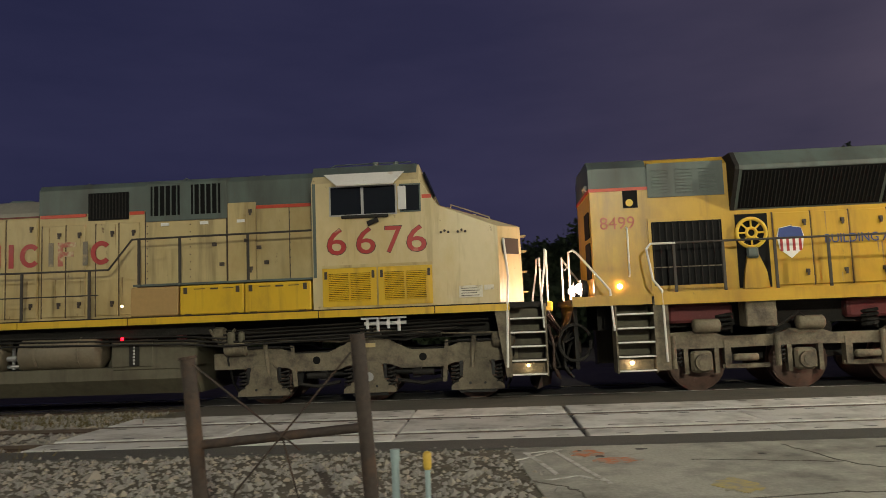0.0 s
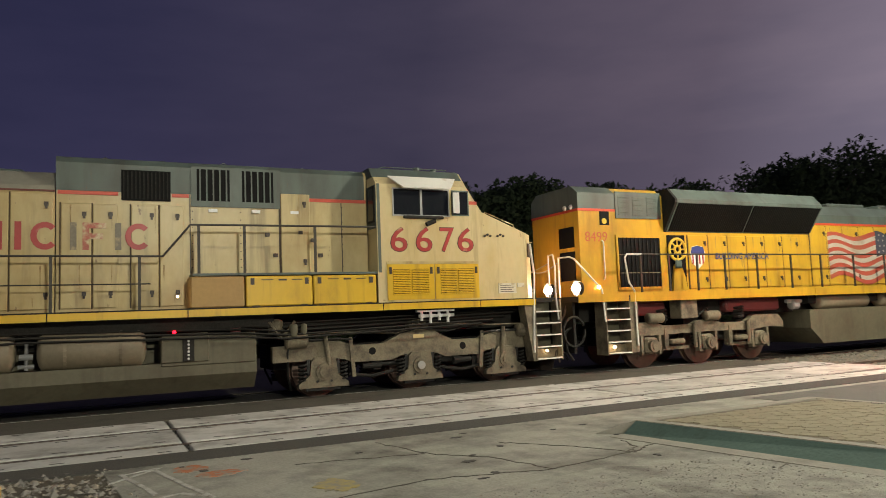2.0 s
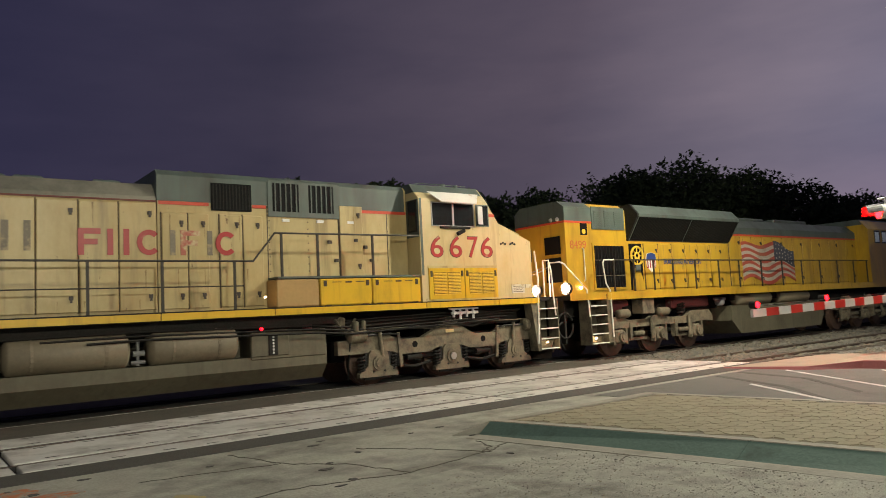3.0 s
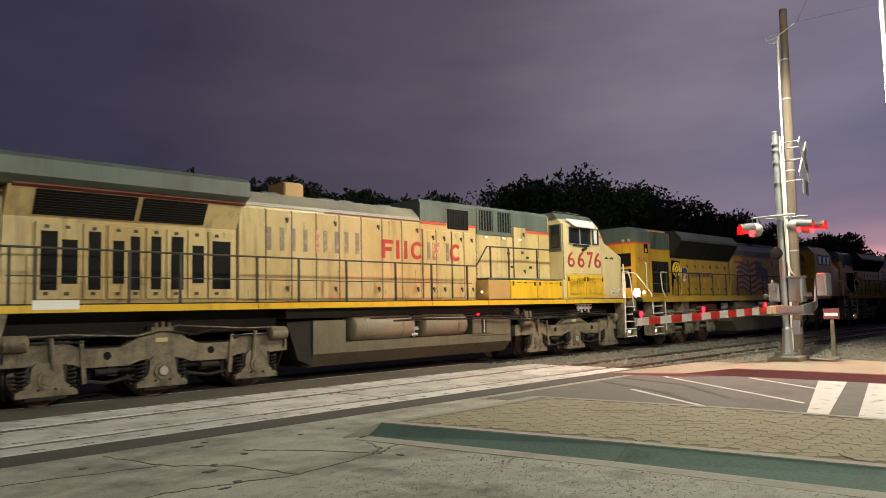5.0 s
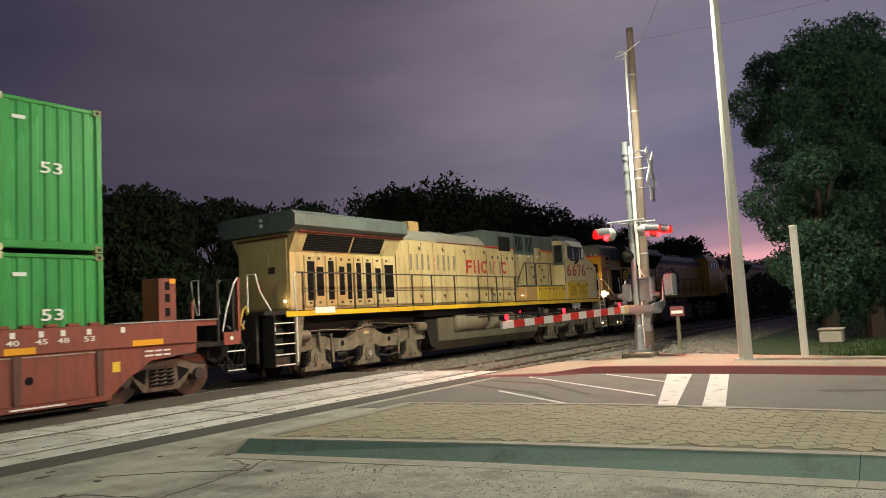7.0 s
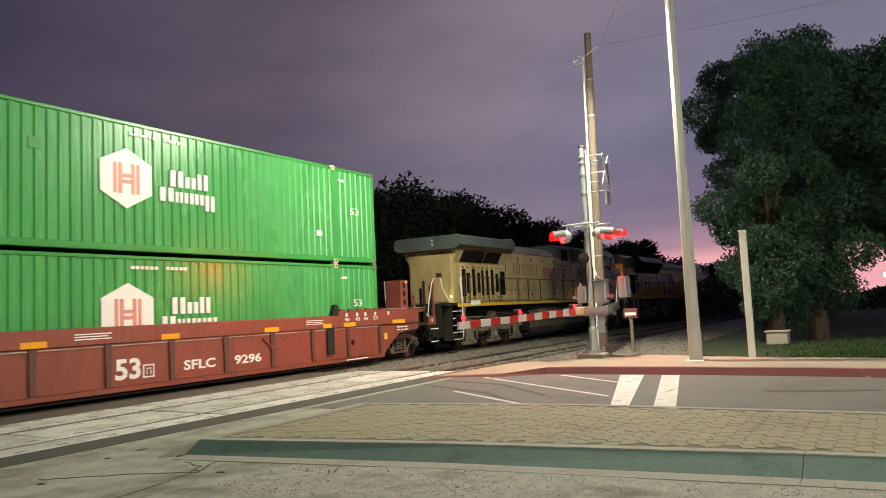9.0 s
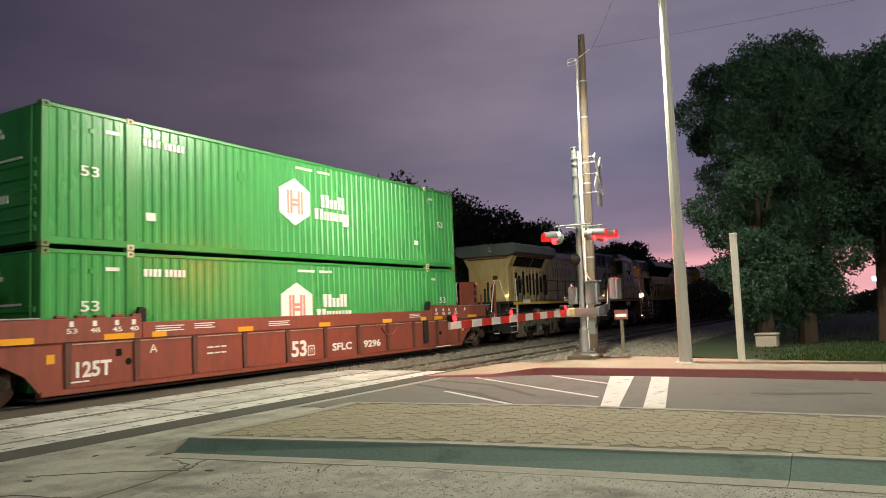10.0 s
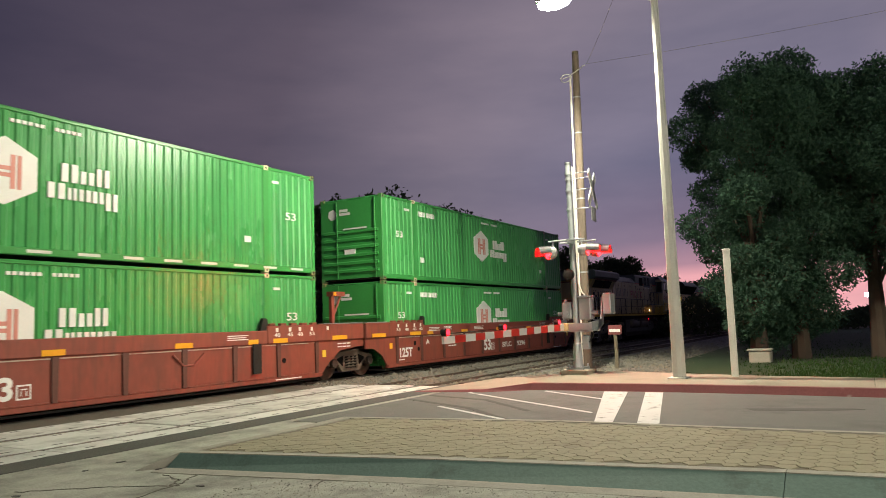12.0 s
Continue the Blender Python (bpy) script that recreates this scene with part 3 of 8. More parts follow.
stones("left_ballast", 7000, lambda r: (r.uniform(-12, -6.35), r.uniform(8.9, 14.2), -0.09 + r.uniform(-0.03, 0.02)), 0.04, M_STONE, "grey ballast left of the crossing panels")


def kerbed_island():
    """The paved median: sloped green-grey kerb, pale top edge, pavers."""
    t = thing("median_island", "raised median of buff pavers with a green-grey kerb", "island", kind="structure")
    edge = [(5.84, 7.16), (6.41, 4.03), (6.84, 0.76), (7.1, -2.0), (7.35, -6.0)]
    top = [(6.03, 7.15), (6.66, 4.03), (7.14, 0.76), (7.4, -2.0), (7.65, -6.0)]
    back = [(9.30, 7.24), (9.78, 4.0), (9.78, 0.76), (9.78, -2.0), (9.8, -6.0)]
    s = Shape()
    for n in range(len(edge) - 1):
        (ax, ay), (bx, by), (cx, cy), (dx, dy) = edge[n], edge[n + 1], top[n + 1], top[n]
        a = 0.006 if n else 0.0
        ln = math.hypot(bx - ax, by - ay)
        k = a / ln
        ax, ay, dx, dy = ax + (bx - ax) * k, ay + (by - ay) * k, dx + (cx - dx) * k, dy + (cy - dy) * k
        s = Shape().loft([[(ax, ay, -0.1), (ax, ay, 0.012), (dx - 0.02, dy, 0.145), (dx, dy, 0.155), (dx + 0.13, dy, 0.155), (dx + 0.13, dy, -0.1)],
                          [(bx, by, -0.1), (bx, by, 0.012), (cx - 0.02, cy, 0.145), (cx, cy, 0.155), (cx + 0.13, cy, 0.155), (cx + 0.13, cy, -0.1)]])
        part("kerb_stone", s, M_KERB, t, "green-grey painted kerb stone")
        part("kerb_cap", Shape().loft([[(dx - 0.01, dy, 0.150), (dx + 0.13, dy, 0.150), (dx + 0.13, dy, 0.159), (dx - 0.01, dy, 0.159)],
                                       [(cx - 0.01, cy, 0.150), (cx + 0.13, cy, 0.150), (cx + 0.13, cy, 0.159), (cx - 0.01, cy, 0.159)]]), M_KERBTOP, t, "pale worn top of the kerb")
        part("gutter", Shape().loft([[(ax - 0.22, ay, -0.1), (ax - 0.22, ay, 0.004), (ax, ay, 0.012), (ax, ay, -0.1)],
                                     [(bx - 0.22, by, -0.1), (bx - 0.22, by, 0.004), (bx, by, 0.012), (bx, by, -0.1)]]), M_KERBTOP, t, "pale concrete gutter")
    part("end_kerb", Shape().loft([[(5.62, 7.42, -0.1), (5.62, 7.42, 0.006), (6.02, 7.16, 0.156), (6.16, 7.04, 0.156), (6.16, 7.0, -0.1)],
                                   [(9.9, 7.62, -0.1), (9.9, 7.62, 0.006), (9.30, 7.28, 0.156), (9.2, 7.10, 0.156), (9.2, 7.0, -0.1)]]), M_KERBTOP, t, "pale sloped end kerb")
    for n in range(len(back) - 1):
        (ax, ay), (bx, by) = back[n], back[n + 1]
        part("back_kerb", Shape().loft([[(ax - 0.12, ay, -0.1), (ax - 0.12, ay, 0.157), (ax, ay, 0.157), (ax + 0.12, ay, 0.01), (ax + 0.12, ay, -0.1)],
                                        [(bx - 0.12, by, -0.1), (bx - 0.12, by, 0.157), (bx, by, 0.157), (bx + 0.12, by, 0.01), (bx + 0.12, by, -0.1)]]), M_KERBTOP, t, "pale concrete kerb of the far edge")
    inner = [(p[0] + 0.12, p[1]) for p in top] + [(p[0] - 0.11, p[1]) for p in back[::-1]]
    part("mortar_bed", Shape().slab([(x, min(y, 7.05)) for x, y in inner], -0.1, 0.147), M_JOINT, t, "dark mortar between the pavers")
    return t, top, back


def pavers(island, top, back):
    """Irregular stamped stones, cell by cell of a jittered honeycomb, with narrow joints."""
    ty, tx = [p[1] for p in top][::-1], [p[0] for p in top][::-1]
    by, bx = [p[1] for p in back][::-1], [p[0] for p in back][::-1]
    dx, dy = 0.198, 0.156
    knots = {}

    def knot(i, j):
        """The shared corner i, j of the honeycomb (i in half cells)."""
        if (i, j) not in knots:
            r = random.Random(i * 7919 + j * 104729)
            knots[i, j] = Vector((i * dx / 2 + r.uniform(-0.034, 0.034), j * dy / 3 + r.uniform(-0.020, 0.020)))
        return knots[i, j]
    cells = []
    for row in range(-37, 47):
        for col in range(26, 54):
            i, j = 2 * col + (row % 2), 3 * row
            ring = [knot(i - 1, j - 1), knot(i, j - 2), knot(i + 1, j - 1), knot(i + 1, j + 1), knot(i, j + 2), knot(i - 1, j + 1)]
            c = sum(ring, Vector((0, 0))) / 6
            if -5.5 < c.y < 6.95 and np.interp(c.y, ty, tx) + 0.22 < c.x < np.interp(c.y, by, bx) - 0.20:
                cells.append((c, ring))
    cells.sort(key=lambda p: (p[0].y < -0.3, p[0].x - 0.25 * abs(p[0].y - 3)))
    rest = Shape()
    for n, (c, ring) in enumerate(cells):
        pts = []
        for a, b in zip(ring, ring[1:] + ring[:1]):
            pts += [a - c, (a - c).lerp(b - c, 0.5) * random.uniform(0.97, 1.03)]
        lift = random.uniform(-0.003, 0.003)
        s = Shape().loft([[(p.x * f, p.y * f, z + lift) for p in pts] for f, z in ((0.965, 0.10), (0.965, 0.150), (0.925, 0.157))])
        if n < 300:
            me = s.mesh("paver")
            me.materials.append(M_PAVER)
            ob = new("paver", me)
            ob.parent = island
            ob.location = (c.x, c.y, 0)
        else:
            rest.solid([(x + c.x, y + c.y, z) for x, y, z in s.v], s.f)
    ob = part("paver_field", rest, M_PAVER, island)
    ob["kind"] = "stuff"


ISLAND = kerbed_island()


def far_sidewalk():
    t = thing("sidewalk", "buff concrete sidewalk behind a worn red kerb", "sidewalk", kind="structure")
    front = [(15.0, -12), (15.05, 0.05), (15.30, 2.2), (15.42, 3.9), (15.48, 5.8), (15.40, 6.75), (14.75, 7.6), (14.55, 9.3)]
    rise = [0.15, 0.15, 0.15, 0.15, 0.15, 0.15, 0.06, 0.012]
    for n in range(len(front) - 1):
        (ax, ay), (bx, by), a, b = front[n], front[n + 1], rise[n], rise[n + 1]
        part("kerb_stone", Shape().loft([[(ax - 0.03, ay, -0.1), (ax - 0.03, ay, 0.0), (ax + 0.03, ay, a), (ax + 0.17, ay, a + 0.004), (ax + 0.17, ay, -0.1)],
                                         [(bx - 0.03, by, -0.1), (bx - 0.03, by, 0.0), (bx + 0.03, by, b), (bx + 0.17, by, b + 0.004), (bx + 0.17, by, -0.1)]]), M_REDKERB, t, "worn red painted kerb")
    backs = [(17.3, -12), (17.35, 0.05), (17.75, 2.2), (18.3, 3.9), (19.1, 5.8), (19.0, 6.75), (18.6, 7.8), (18.2, 9.0)]
    for n in range(len(front) - 1):
        (ax, ay), (bx, by), (cx, cy), (dx, dy), a, b = front[n], front[n + 1], backs[n + 1], backs[n], rise[n], rise[n + 1]
        part("slab", Shape().loft([[(ax + 0.172, ay, -0.1), (dx, dy, -0.1), (dx, dy, a + 0.008), (ax + 0.172, ay, a)],
                                   [(bx + 0.172, by - 0.008, -0.1), (cx, cy - 0.008, -0.1), (cx, cy - 0.008, b + 0.008), (bx + 0.172, by - 0.008, b)]]), M_WALK, t)


far_sidewalk()
structure("lawn", Shape().slab([(17.2, -14), (17.3, 0.0), (17.8, 2.0), (20.5, 4.6), (26, 5.6), (60, 6.4), (90, -20), (40, -40)], -0.2, 0.05), M_GRASSGROUND, "dim green lawn beside the tracks", "lawn")
structure("gravel_shoulder", Shape().slab([(18.1, 3.6), (20.5, 4.6), (60, 6.4), (60, 8.9), (18.1, 8.9)], -0.3, -0.01), M_BALLAST, "grey gravel shoulder", "ground")
stones("shoulder_gravel", 6000, lambda r: (19.0 + r.exponential(6), r.uniform(4.9, 8.6), 0.0 + r.uniform(-0.02, 0.02)), 0.04, M_FARSTONE, "loose grey gravel on the shoulder")


def lawn_grass():
    rng = np.random.default_rng(5)
    n = 9000
    x = 17.6 + rng.exponential(7, n)
    y = rng.uniform(-3, 1, n) + (x - 17.4) * rng.uniform(-0.6, 0.22, n) + 1.3
    h, a = rng.uniform(0.03, 0.09, n), rng.uniform(0, 6.28, n)
    p = np.stack([x, y, np.full(n, 0.05)], 1)
    d = np.stack([np.cos(a), np.sin(a), 0 * a], 1) * 0.02
    tip = p + np.stack([rng.normal(0, 0.02, n), rng.normal(0, 0.02, n), h], 1)
    v = np.stack([p - d, p + d, tip], 1).reshape(-1, 3)
    me = bpy.data.meshes.new("lawn_grass")
    me.from_pydata(v.tolist(), [], np.arange(3 * n).reshape(-1, 3).tolist())
    solo("lawn_grass", me, M_GRASS, "short green grass on the lawn", "grass", "stuff")


lawn_grass()


def road_marks():
    def stripe(name, pts, label, material=M_ROADPAINT, z=0.006):
        structure(name, Shape().slab(pts, -0.02, z), material, label, "road marking")
    stripe("crosswalk_bar_1", [(10.35, 3.34), (10.35, 3.60), (15.28, 5.02), (15.30, 4.52)], "thick worn white crosswalk bar")
    stripe("crosswalk_bar_2", [(10.45, 2.68), (10.45, 3.0), (15.26, 4.14), (15.26, 3.78)], "thick worn white crosswalk bar")
    for n, ((ax, ay), (bx, by)) in enumerate((((12.1, 7.22), (10.55, 4.95)), ((14.6, 7.9), (11.85, 4.12)), ((15.2, 6.32), (13.75, 4.42)))):
        w = 0.055
        stripe("lane_line_%d" % (n + 1), [(ax - w, ay), (ax + w, ay), (bx + w, by), (bx - w, by)], "thin worn white slanting line")
    stripe("oil_stain", [(12.75, 1.75), (12.95, 1.9), (13.1, 1.3), (13.3, 0.35), (13.2, 0.2), (13.0, 0.6), (12.85, 1.2)], "dark oil stain on the asphalt", M_ASPHDARK, 0.005)
    for k, (dx, dy) in enumerate(((0, 0), (1.35, 0.35))):
        pts = [(10.4 + dx, 4.9 + dy), (11.9 + dx, 6.5 + dy), (13.0 + dx * 0.6, 8.5)]
        s = Shape()
        for (ax, ay), (bx, by) in zip(pts, pts[1:]):
            s.slab([(ax, ay), (ax + 0.16, ay), (bx + 0.16, by), (bx, by)], -0.01, 0.0045)
        structure("tyre_mark_%d" % (k + 1), s, M_ASPHDARK, "dark curved tyre mark", "tyre mark")


road_marks()


def survey_paint():
    rng = random.Random(3)

    def blot(name, cx, cy, rx, ry, material, label):
        pts = [(cx + rx * math.cos(a) * rng.uniform(0.6, 1.1), cy + ry * math.sin(a) * rng.uniform(0.6, 1.1)) for a in np.linspace(0, 6.28, 22)[:-1]]
        structure(name, Shape().slab(pts, -0.02, 0.003), material, label, "paint mark")
    blot("orange_spray_1", 1.25, 7.95, 0.26, 0.16, M_SPRAYORANGE, "faded orange survey spray paint")
    blot("orange_spray_2", 1.0, 8.35, 0.2, 0.2, M_SPRAYORANGE, "faded red-orange survey spray paint")
    blot("yellow_spray", 2.1, 6.7, 0.22, 0.3, M_SPRAYYELLOW, "faded yellow survey spray paint")
    for k, pts in enumerate(([(0.3, 8.5), (0.5, 7.6), (0.55, 7.3)], [(0.62, 8.6), (0.85, 7.5), (1.0, 6.9)], [(0.2, 8.1), (0.7, 8.65), (0.3, 8.45)], [(0.45, 7.1), (0.75, 7.25), (0.95, 7.0)])):
        s = Shape()
        for (ax, ay), (bx, by) in zip(pts, pts[1:]):
            s.slab([(ax, ay), (ax + 0.05, ay), (bx + 0.05, by), (bx, by)], -0.01, 0.003)
        structure("white_spray_%d" % (k + 1), s, M_SPRAYWHITE, "faint white survey spray line", "paint mark")
    for k, pts in enumerate(([(4.4, 7.7), (4.9, 7.0), (5.25, 6.3), (5.75, 6.55)], [(2.9, 6.4), (4.1, 6.1), (5.2, 6.3)], [(0.2, 7.2), (0.7, 6.7), (0.75, 6.1)], [(5.6, 6.9), (5.45, 6.5), (5.2, 6.3)], [(3.2, 8.6), (3.4, 7.6), (3.9, 6.9), (4.1, 6.1)], [(2.0, 7.9), (3.4, 7.6)], [(1.6, 6.2), (2.9, 6.4)], [(6.0, 5.0), (5.2, 4.6), (4.6, 3.2), (4.9, 2.2)])):
        line = []
        for (ax, ay), (bx, by) in zip(pts, pts[1:]):
            line += [(ax + (bx - ax) * f + rng.gauss(0, 0.018), ay + (by - ay) * f + rng.gauss(0, 0.018)) for f in np.linspace(0, 1, 11)[:-1]]
        line.append(pts[-1])
        s = Shape()
        for (ax, ay), (bx, by) in zip(line, line[1:]):
            w = rng.uniform(0.004, 0.011)
            nx, ny = by - ay, ax - bx
            q = w / math.hypot(nx, ny)
            s.slab([(ax - nx * q, ay - ny * q), (ax + nx * q, ay + ny * q), (bx + nx * q, by + ny * q), (bx - nx * q, by - ny * q)], -0.01, 0.0012)
        structure("street_crack_%d" % (k + 1), s, M_ASPHBROWN, "thin dark crack in the street concrete", "crack")
    for k in range(16):
        blot("stain_%d" % (k + 1), rng.uniform(0.8, 6.0), rng.uniform(5.7, 8.6), rng.uniform(0.03, 0.09), rng.uniform(0.02, 0.06), M_ASPHDARK, "small dark stain on the street")


survey_paint()


# ---- rolling stock ----
ROLLING = []   # things keyed along the track
WHEELS = []    # wheelsets that turn: object, place along its vehicle, radius


def wheelset(parent, u, r, half=0.80):
    s = Shape()
    for k in (-1, 1):
        a, b = k * (half - 0.14), k * half
        s.tube((0, a, 0), (0, b, 0), r, n=32)
        s.tube((0, k * (half - 0.165), 0), (0, k * (half - 0.14), 0), r + 0.028, n=32)
        s.tube((0, b, 0), (0, b + k * 0.012, 0), r * 0.98, r * 0.90, n=32)
        s.tube((0, b, 0), (0, b + k * 0.09, 0), r * 0.30, r * 0.24, n=16)
        for q in range(4):
            c = Vector((math.cos(q * 1.571) * r * 0.62, b + k * 0.006, math.sin(q * 1.571) * r * 0.62))
            s.tube(c, c + Vector((0, k * 0.014, 0)), r * 0.09, n=8)
    s.tube((0, -half, 0), (0, half, 0), 0.095, n=12)
    ob = part("wheelset", s, M_STEEL, parent, "worn steel wheels on their axle", smooth=True)
    ob.location = (u, 0, r)
    WHEELS.append((ob, u, r))


def sideframe_ge(parent, c, k, gap):
    """A six-wheel truck's cast side with three axle boxes; k is the side (-1 faces the street)."""
    y0, y1 = k * 0.98, k * 1.16
    o = [(-gap - 0.98, 0.72), (-gap - 0.98, 1.02), (-gap - 0.55, 1.04), (-gap - 0.30, 1.10), (-gap + 0.35, 1.08), (-gap + 0.62, 0.98), (-0.80, 0.98), (-0.48, 1.12), (-0.28, 1.26), (0.28, 1.26), (0.48, 1.12), (0.80, 0.98),
         (gap - 0.62, 0.98), (gap - 0.35, 1.08), (gap + 0.30, 1.10), (gap + 0.55, 1.04), (gap + 0.78, 0.98), (gap + 0.78, 0.74), (gap + 0.4, 0.72), (gap - 0.42, 0.72), (gap - 0.62, 0.64), (0.62, 0.64), (0.40, 0.72), (-0.40, 0.72), (-0.62, 0.64), (-gap + 0.62, 0.64), (-gap + 0.42, 0.72), (-gap - 0.4, 0.72)]
    f = part("truck_frame", Shape().prism([(c + u, z) for u, z in o], y0, y1), M_TRUCK, parent, "dusty cast steel truck side")
    for a in (-gap, 0, gap):
        u = c + a
        box = Shape().prism([(u - 0.50, 0.20), (u + 0.50, 0.20), (u + 0.50, 0.28), (u + 0.28, 0.44), (u + 0.25, 0.70), (u + 0.18, 0.78), (u - 0.18, 0.78), (u - 0.25, 0.70), (u - 0.28, 0.44), (u - 0.50, 0.28)], k * 1.08, k * 1.22)
        box.tube((u, k * 1.21, 0.50), (u, k * 1.25, 0.50), 0.165, n=20).tube((u, k * 1.25, 0.50), (u, k * 1.27, 0.50), 0.10, n=16)
        part("axle_box", box, M_TRUCK, f, "dusty axle box with round cover")
        for d in (-0.41, 0.41):
            part("spring", Shape().coil(u + d, k * 1.15, 0.30, 0.66, 0.075, 0.022, 5), M_UNDER, f, "coil spring")
    for a in (-gap / 2, gap / 2):
        part("frame_hole", Shape().tube((c + a, k * 1.155, 0.84), (c + a, k * 1.163, 0.84), 0.075, n=16), M_DARK, f, "round opening in the truck side")
        part("brake_rigging", Shape().pipe([(c + a - 0.5, k * 1.12, 0.42), (c + a, k * 1.1, 0.34), (c + a + 0.45, k * 1.12, 0.42)], 0.035).tube((c + a - 0.2, k * 1.1, 0.55), (c + a + 0.2, k * 1.1, 0.55), 0.06), M_UNDER, f, "brake rods")
    for a in (-gap - 0.55, gap + 0.5):
        part("brake_cylinder", Shape().drum((c + a - 0.17, k * 1.2, 1.12), (c + a + 0.2, k * 1.2, 1.12), 0.15, 14, 0.04), M_TRUCK, f, "brake cylinder", True)
    for g in (-1, 1):
        part("damper", Shape().tube((c + g * (gap - 0.1), k * 1.22, 0.62), (c + g * (gap - 0.04), k * 1.22, 1.2), 0.045), M_TRUCK, f, "upright damper")
    part("sand_pipe", Shape().pipe([(c - gap - 0.8, k * 1.22, 1.22), (c - gap + 0.3, k * 1.22, 1.25), (c - 0.5, k * 1.2, 1.18), (c + 0.3, k * 1.2, 1.36), (c + gap - 0.4, k * 1.22, 1.26), (c + gap + 0.7, k * 1.22, 1.25)], 0.018, 5), M_TRUCK, f, "bent air pipe")
    part("bracket", Shape().box(c - 0.22, c + 0.22, k * 1.0, k * 1.2, 1.26, 1.34).box(c - 0.16, c - 0.10, k * 1.0, k * 1.22, 1.30, 1.42).box(c - 0.03, c + 0.03, k * 1.0, k * 1.22, 1.30, 1.44).box(c + 0.10, c + 0.16, k * 1.0, k * 1.22, 1.30, 1.42), M_TRUCK, f)
    part("axle_cap", Shape().tube((c, k * 1.27, 0.50), (c, k * 1.285, 0.50), 0.085, n=16), M_ALU, f, "bright round axle cap")
    for a in (-gap, 0, gap):
        u = c + a
        part("pedestal_tie", Shape().box(u - 0.34, u + 0.34, k * 1.10, k * 1.16, 0.14, 0.19), M_GREASE, f, "dark tie bar under the axle box")
        for d in (-0.30, 0.30):
            part("liner", Shape().box(u + d - 0.03, u + d + 0.03, k * 1.16, k * 1.185, 0.46, 0.74), M_GREASE, f)
        for d in (-0.14, 0.14):
            part("bolt", Shape().tube((u + d, k * 1.215, 0.32), (u + d, k * 1.24, 0.32), 0.026, n=6), M_GREASE, f)
    for g in (-1, 1):
        e = c + g * gap
        part("brake_lever", Shape().prism([(e - g * 0.62 - 0.04, 0.36), (e - g * 0.62 + 0.04, 0.36), (e - g * 0.56 + 0.035, 1.14), (e - g * 0.56 - 0.035, 1.14)], k * 1.17, k * 1.20), M_TRUCK, f, "upright brake lever")
        part("brake_shoe", Shape().prism([(e - g * 0.60, 0.34), (e - g * 0.70, 0.42), (e - g * 0.72, 0.62), (e - g * 0.62, 0.70), (e - g * 0.56, 0.52)], k * 0.84, k * 0.96), M_GREASE, f, "dark brake shoe")
        part("push_rod", Shape().tube((e - g * 0.36, k * 1.2, 1.12), (e + g * 0.4, k * 1.2, 1.12), 0.028, n=8).tube((e - g * 0.58, k * 1.19, 1.1), (e - g * 0.30, k * 1.2, 1.12), 0.02, n=6), M_GREASE, f, "brake push rod")
        part("sand_hose", Shape().pipe([(e + g * 0.62, k * 1.20, 1.24), (e + g * 0.70, k * 1.19, 0.9), (e + g * 0.66, k * 1.0, 0.45), (e + g * 0.56, k * 0.82, 0.16)], 0.022, 6), M_GREASE, f, "black sanding hose")
    part("traction_link", Shape().tube((c - 0.9, k * 1.0, 0.56), (c + 0.9, k * 1.0, 0.56), 0.05, n=8).box(c - 0.98, c - 0.82, k * 0.96, k * 1.08, 0.46, 0.70).box(c + 0.82, c + 0.98, k * 0.96, k * 1.08, 0.46, 0.70), M_GREASE, f, "dark traction link")
    part("cable_loom", Shape().pipe([(c - 1.4 + 0.35 * i, k * 1.17, 1.22 + 0.05 * math.sin(i * 1.9)) for i in range(9)], 0.028, 6), M_GREASE, f, "black cable loom over the truck")
    part("maker_plate", Shape().box(c - 0.12, c + 0.12, k * 1.158, k * 1.166, 1.05, 1.13), M_CREAM, f, "pale blank plate")
    return f


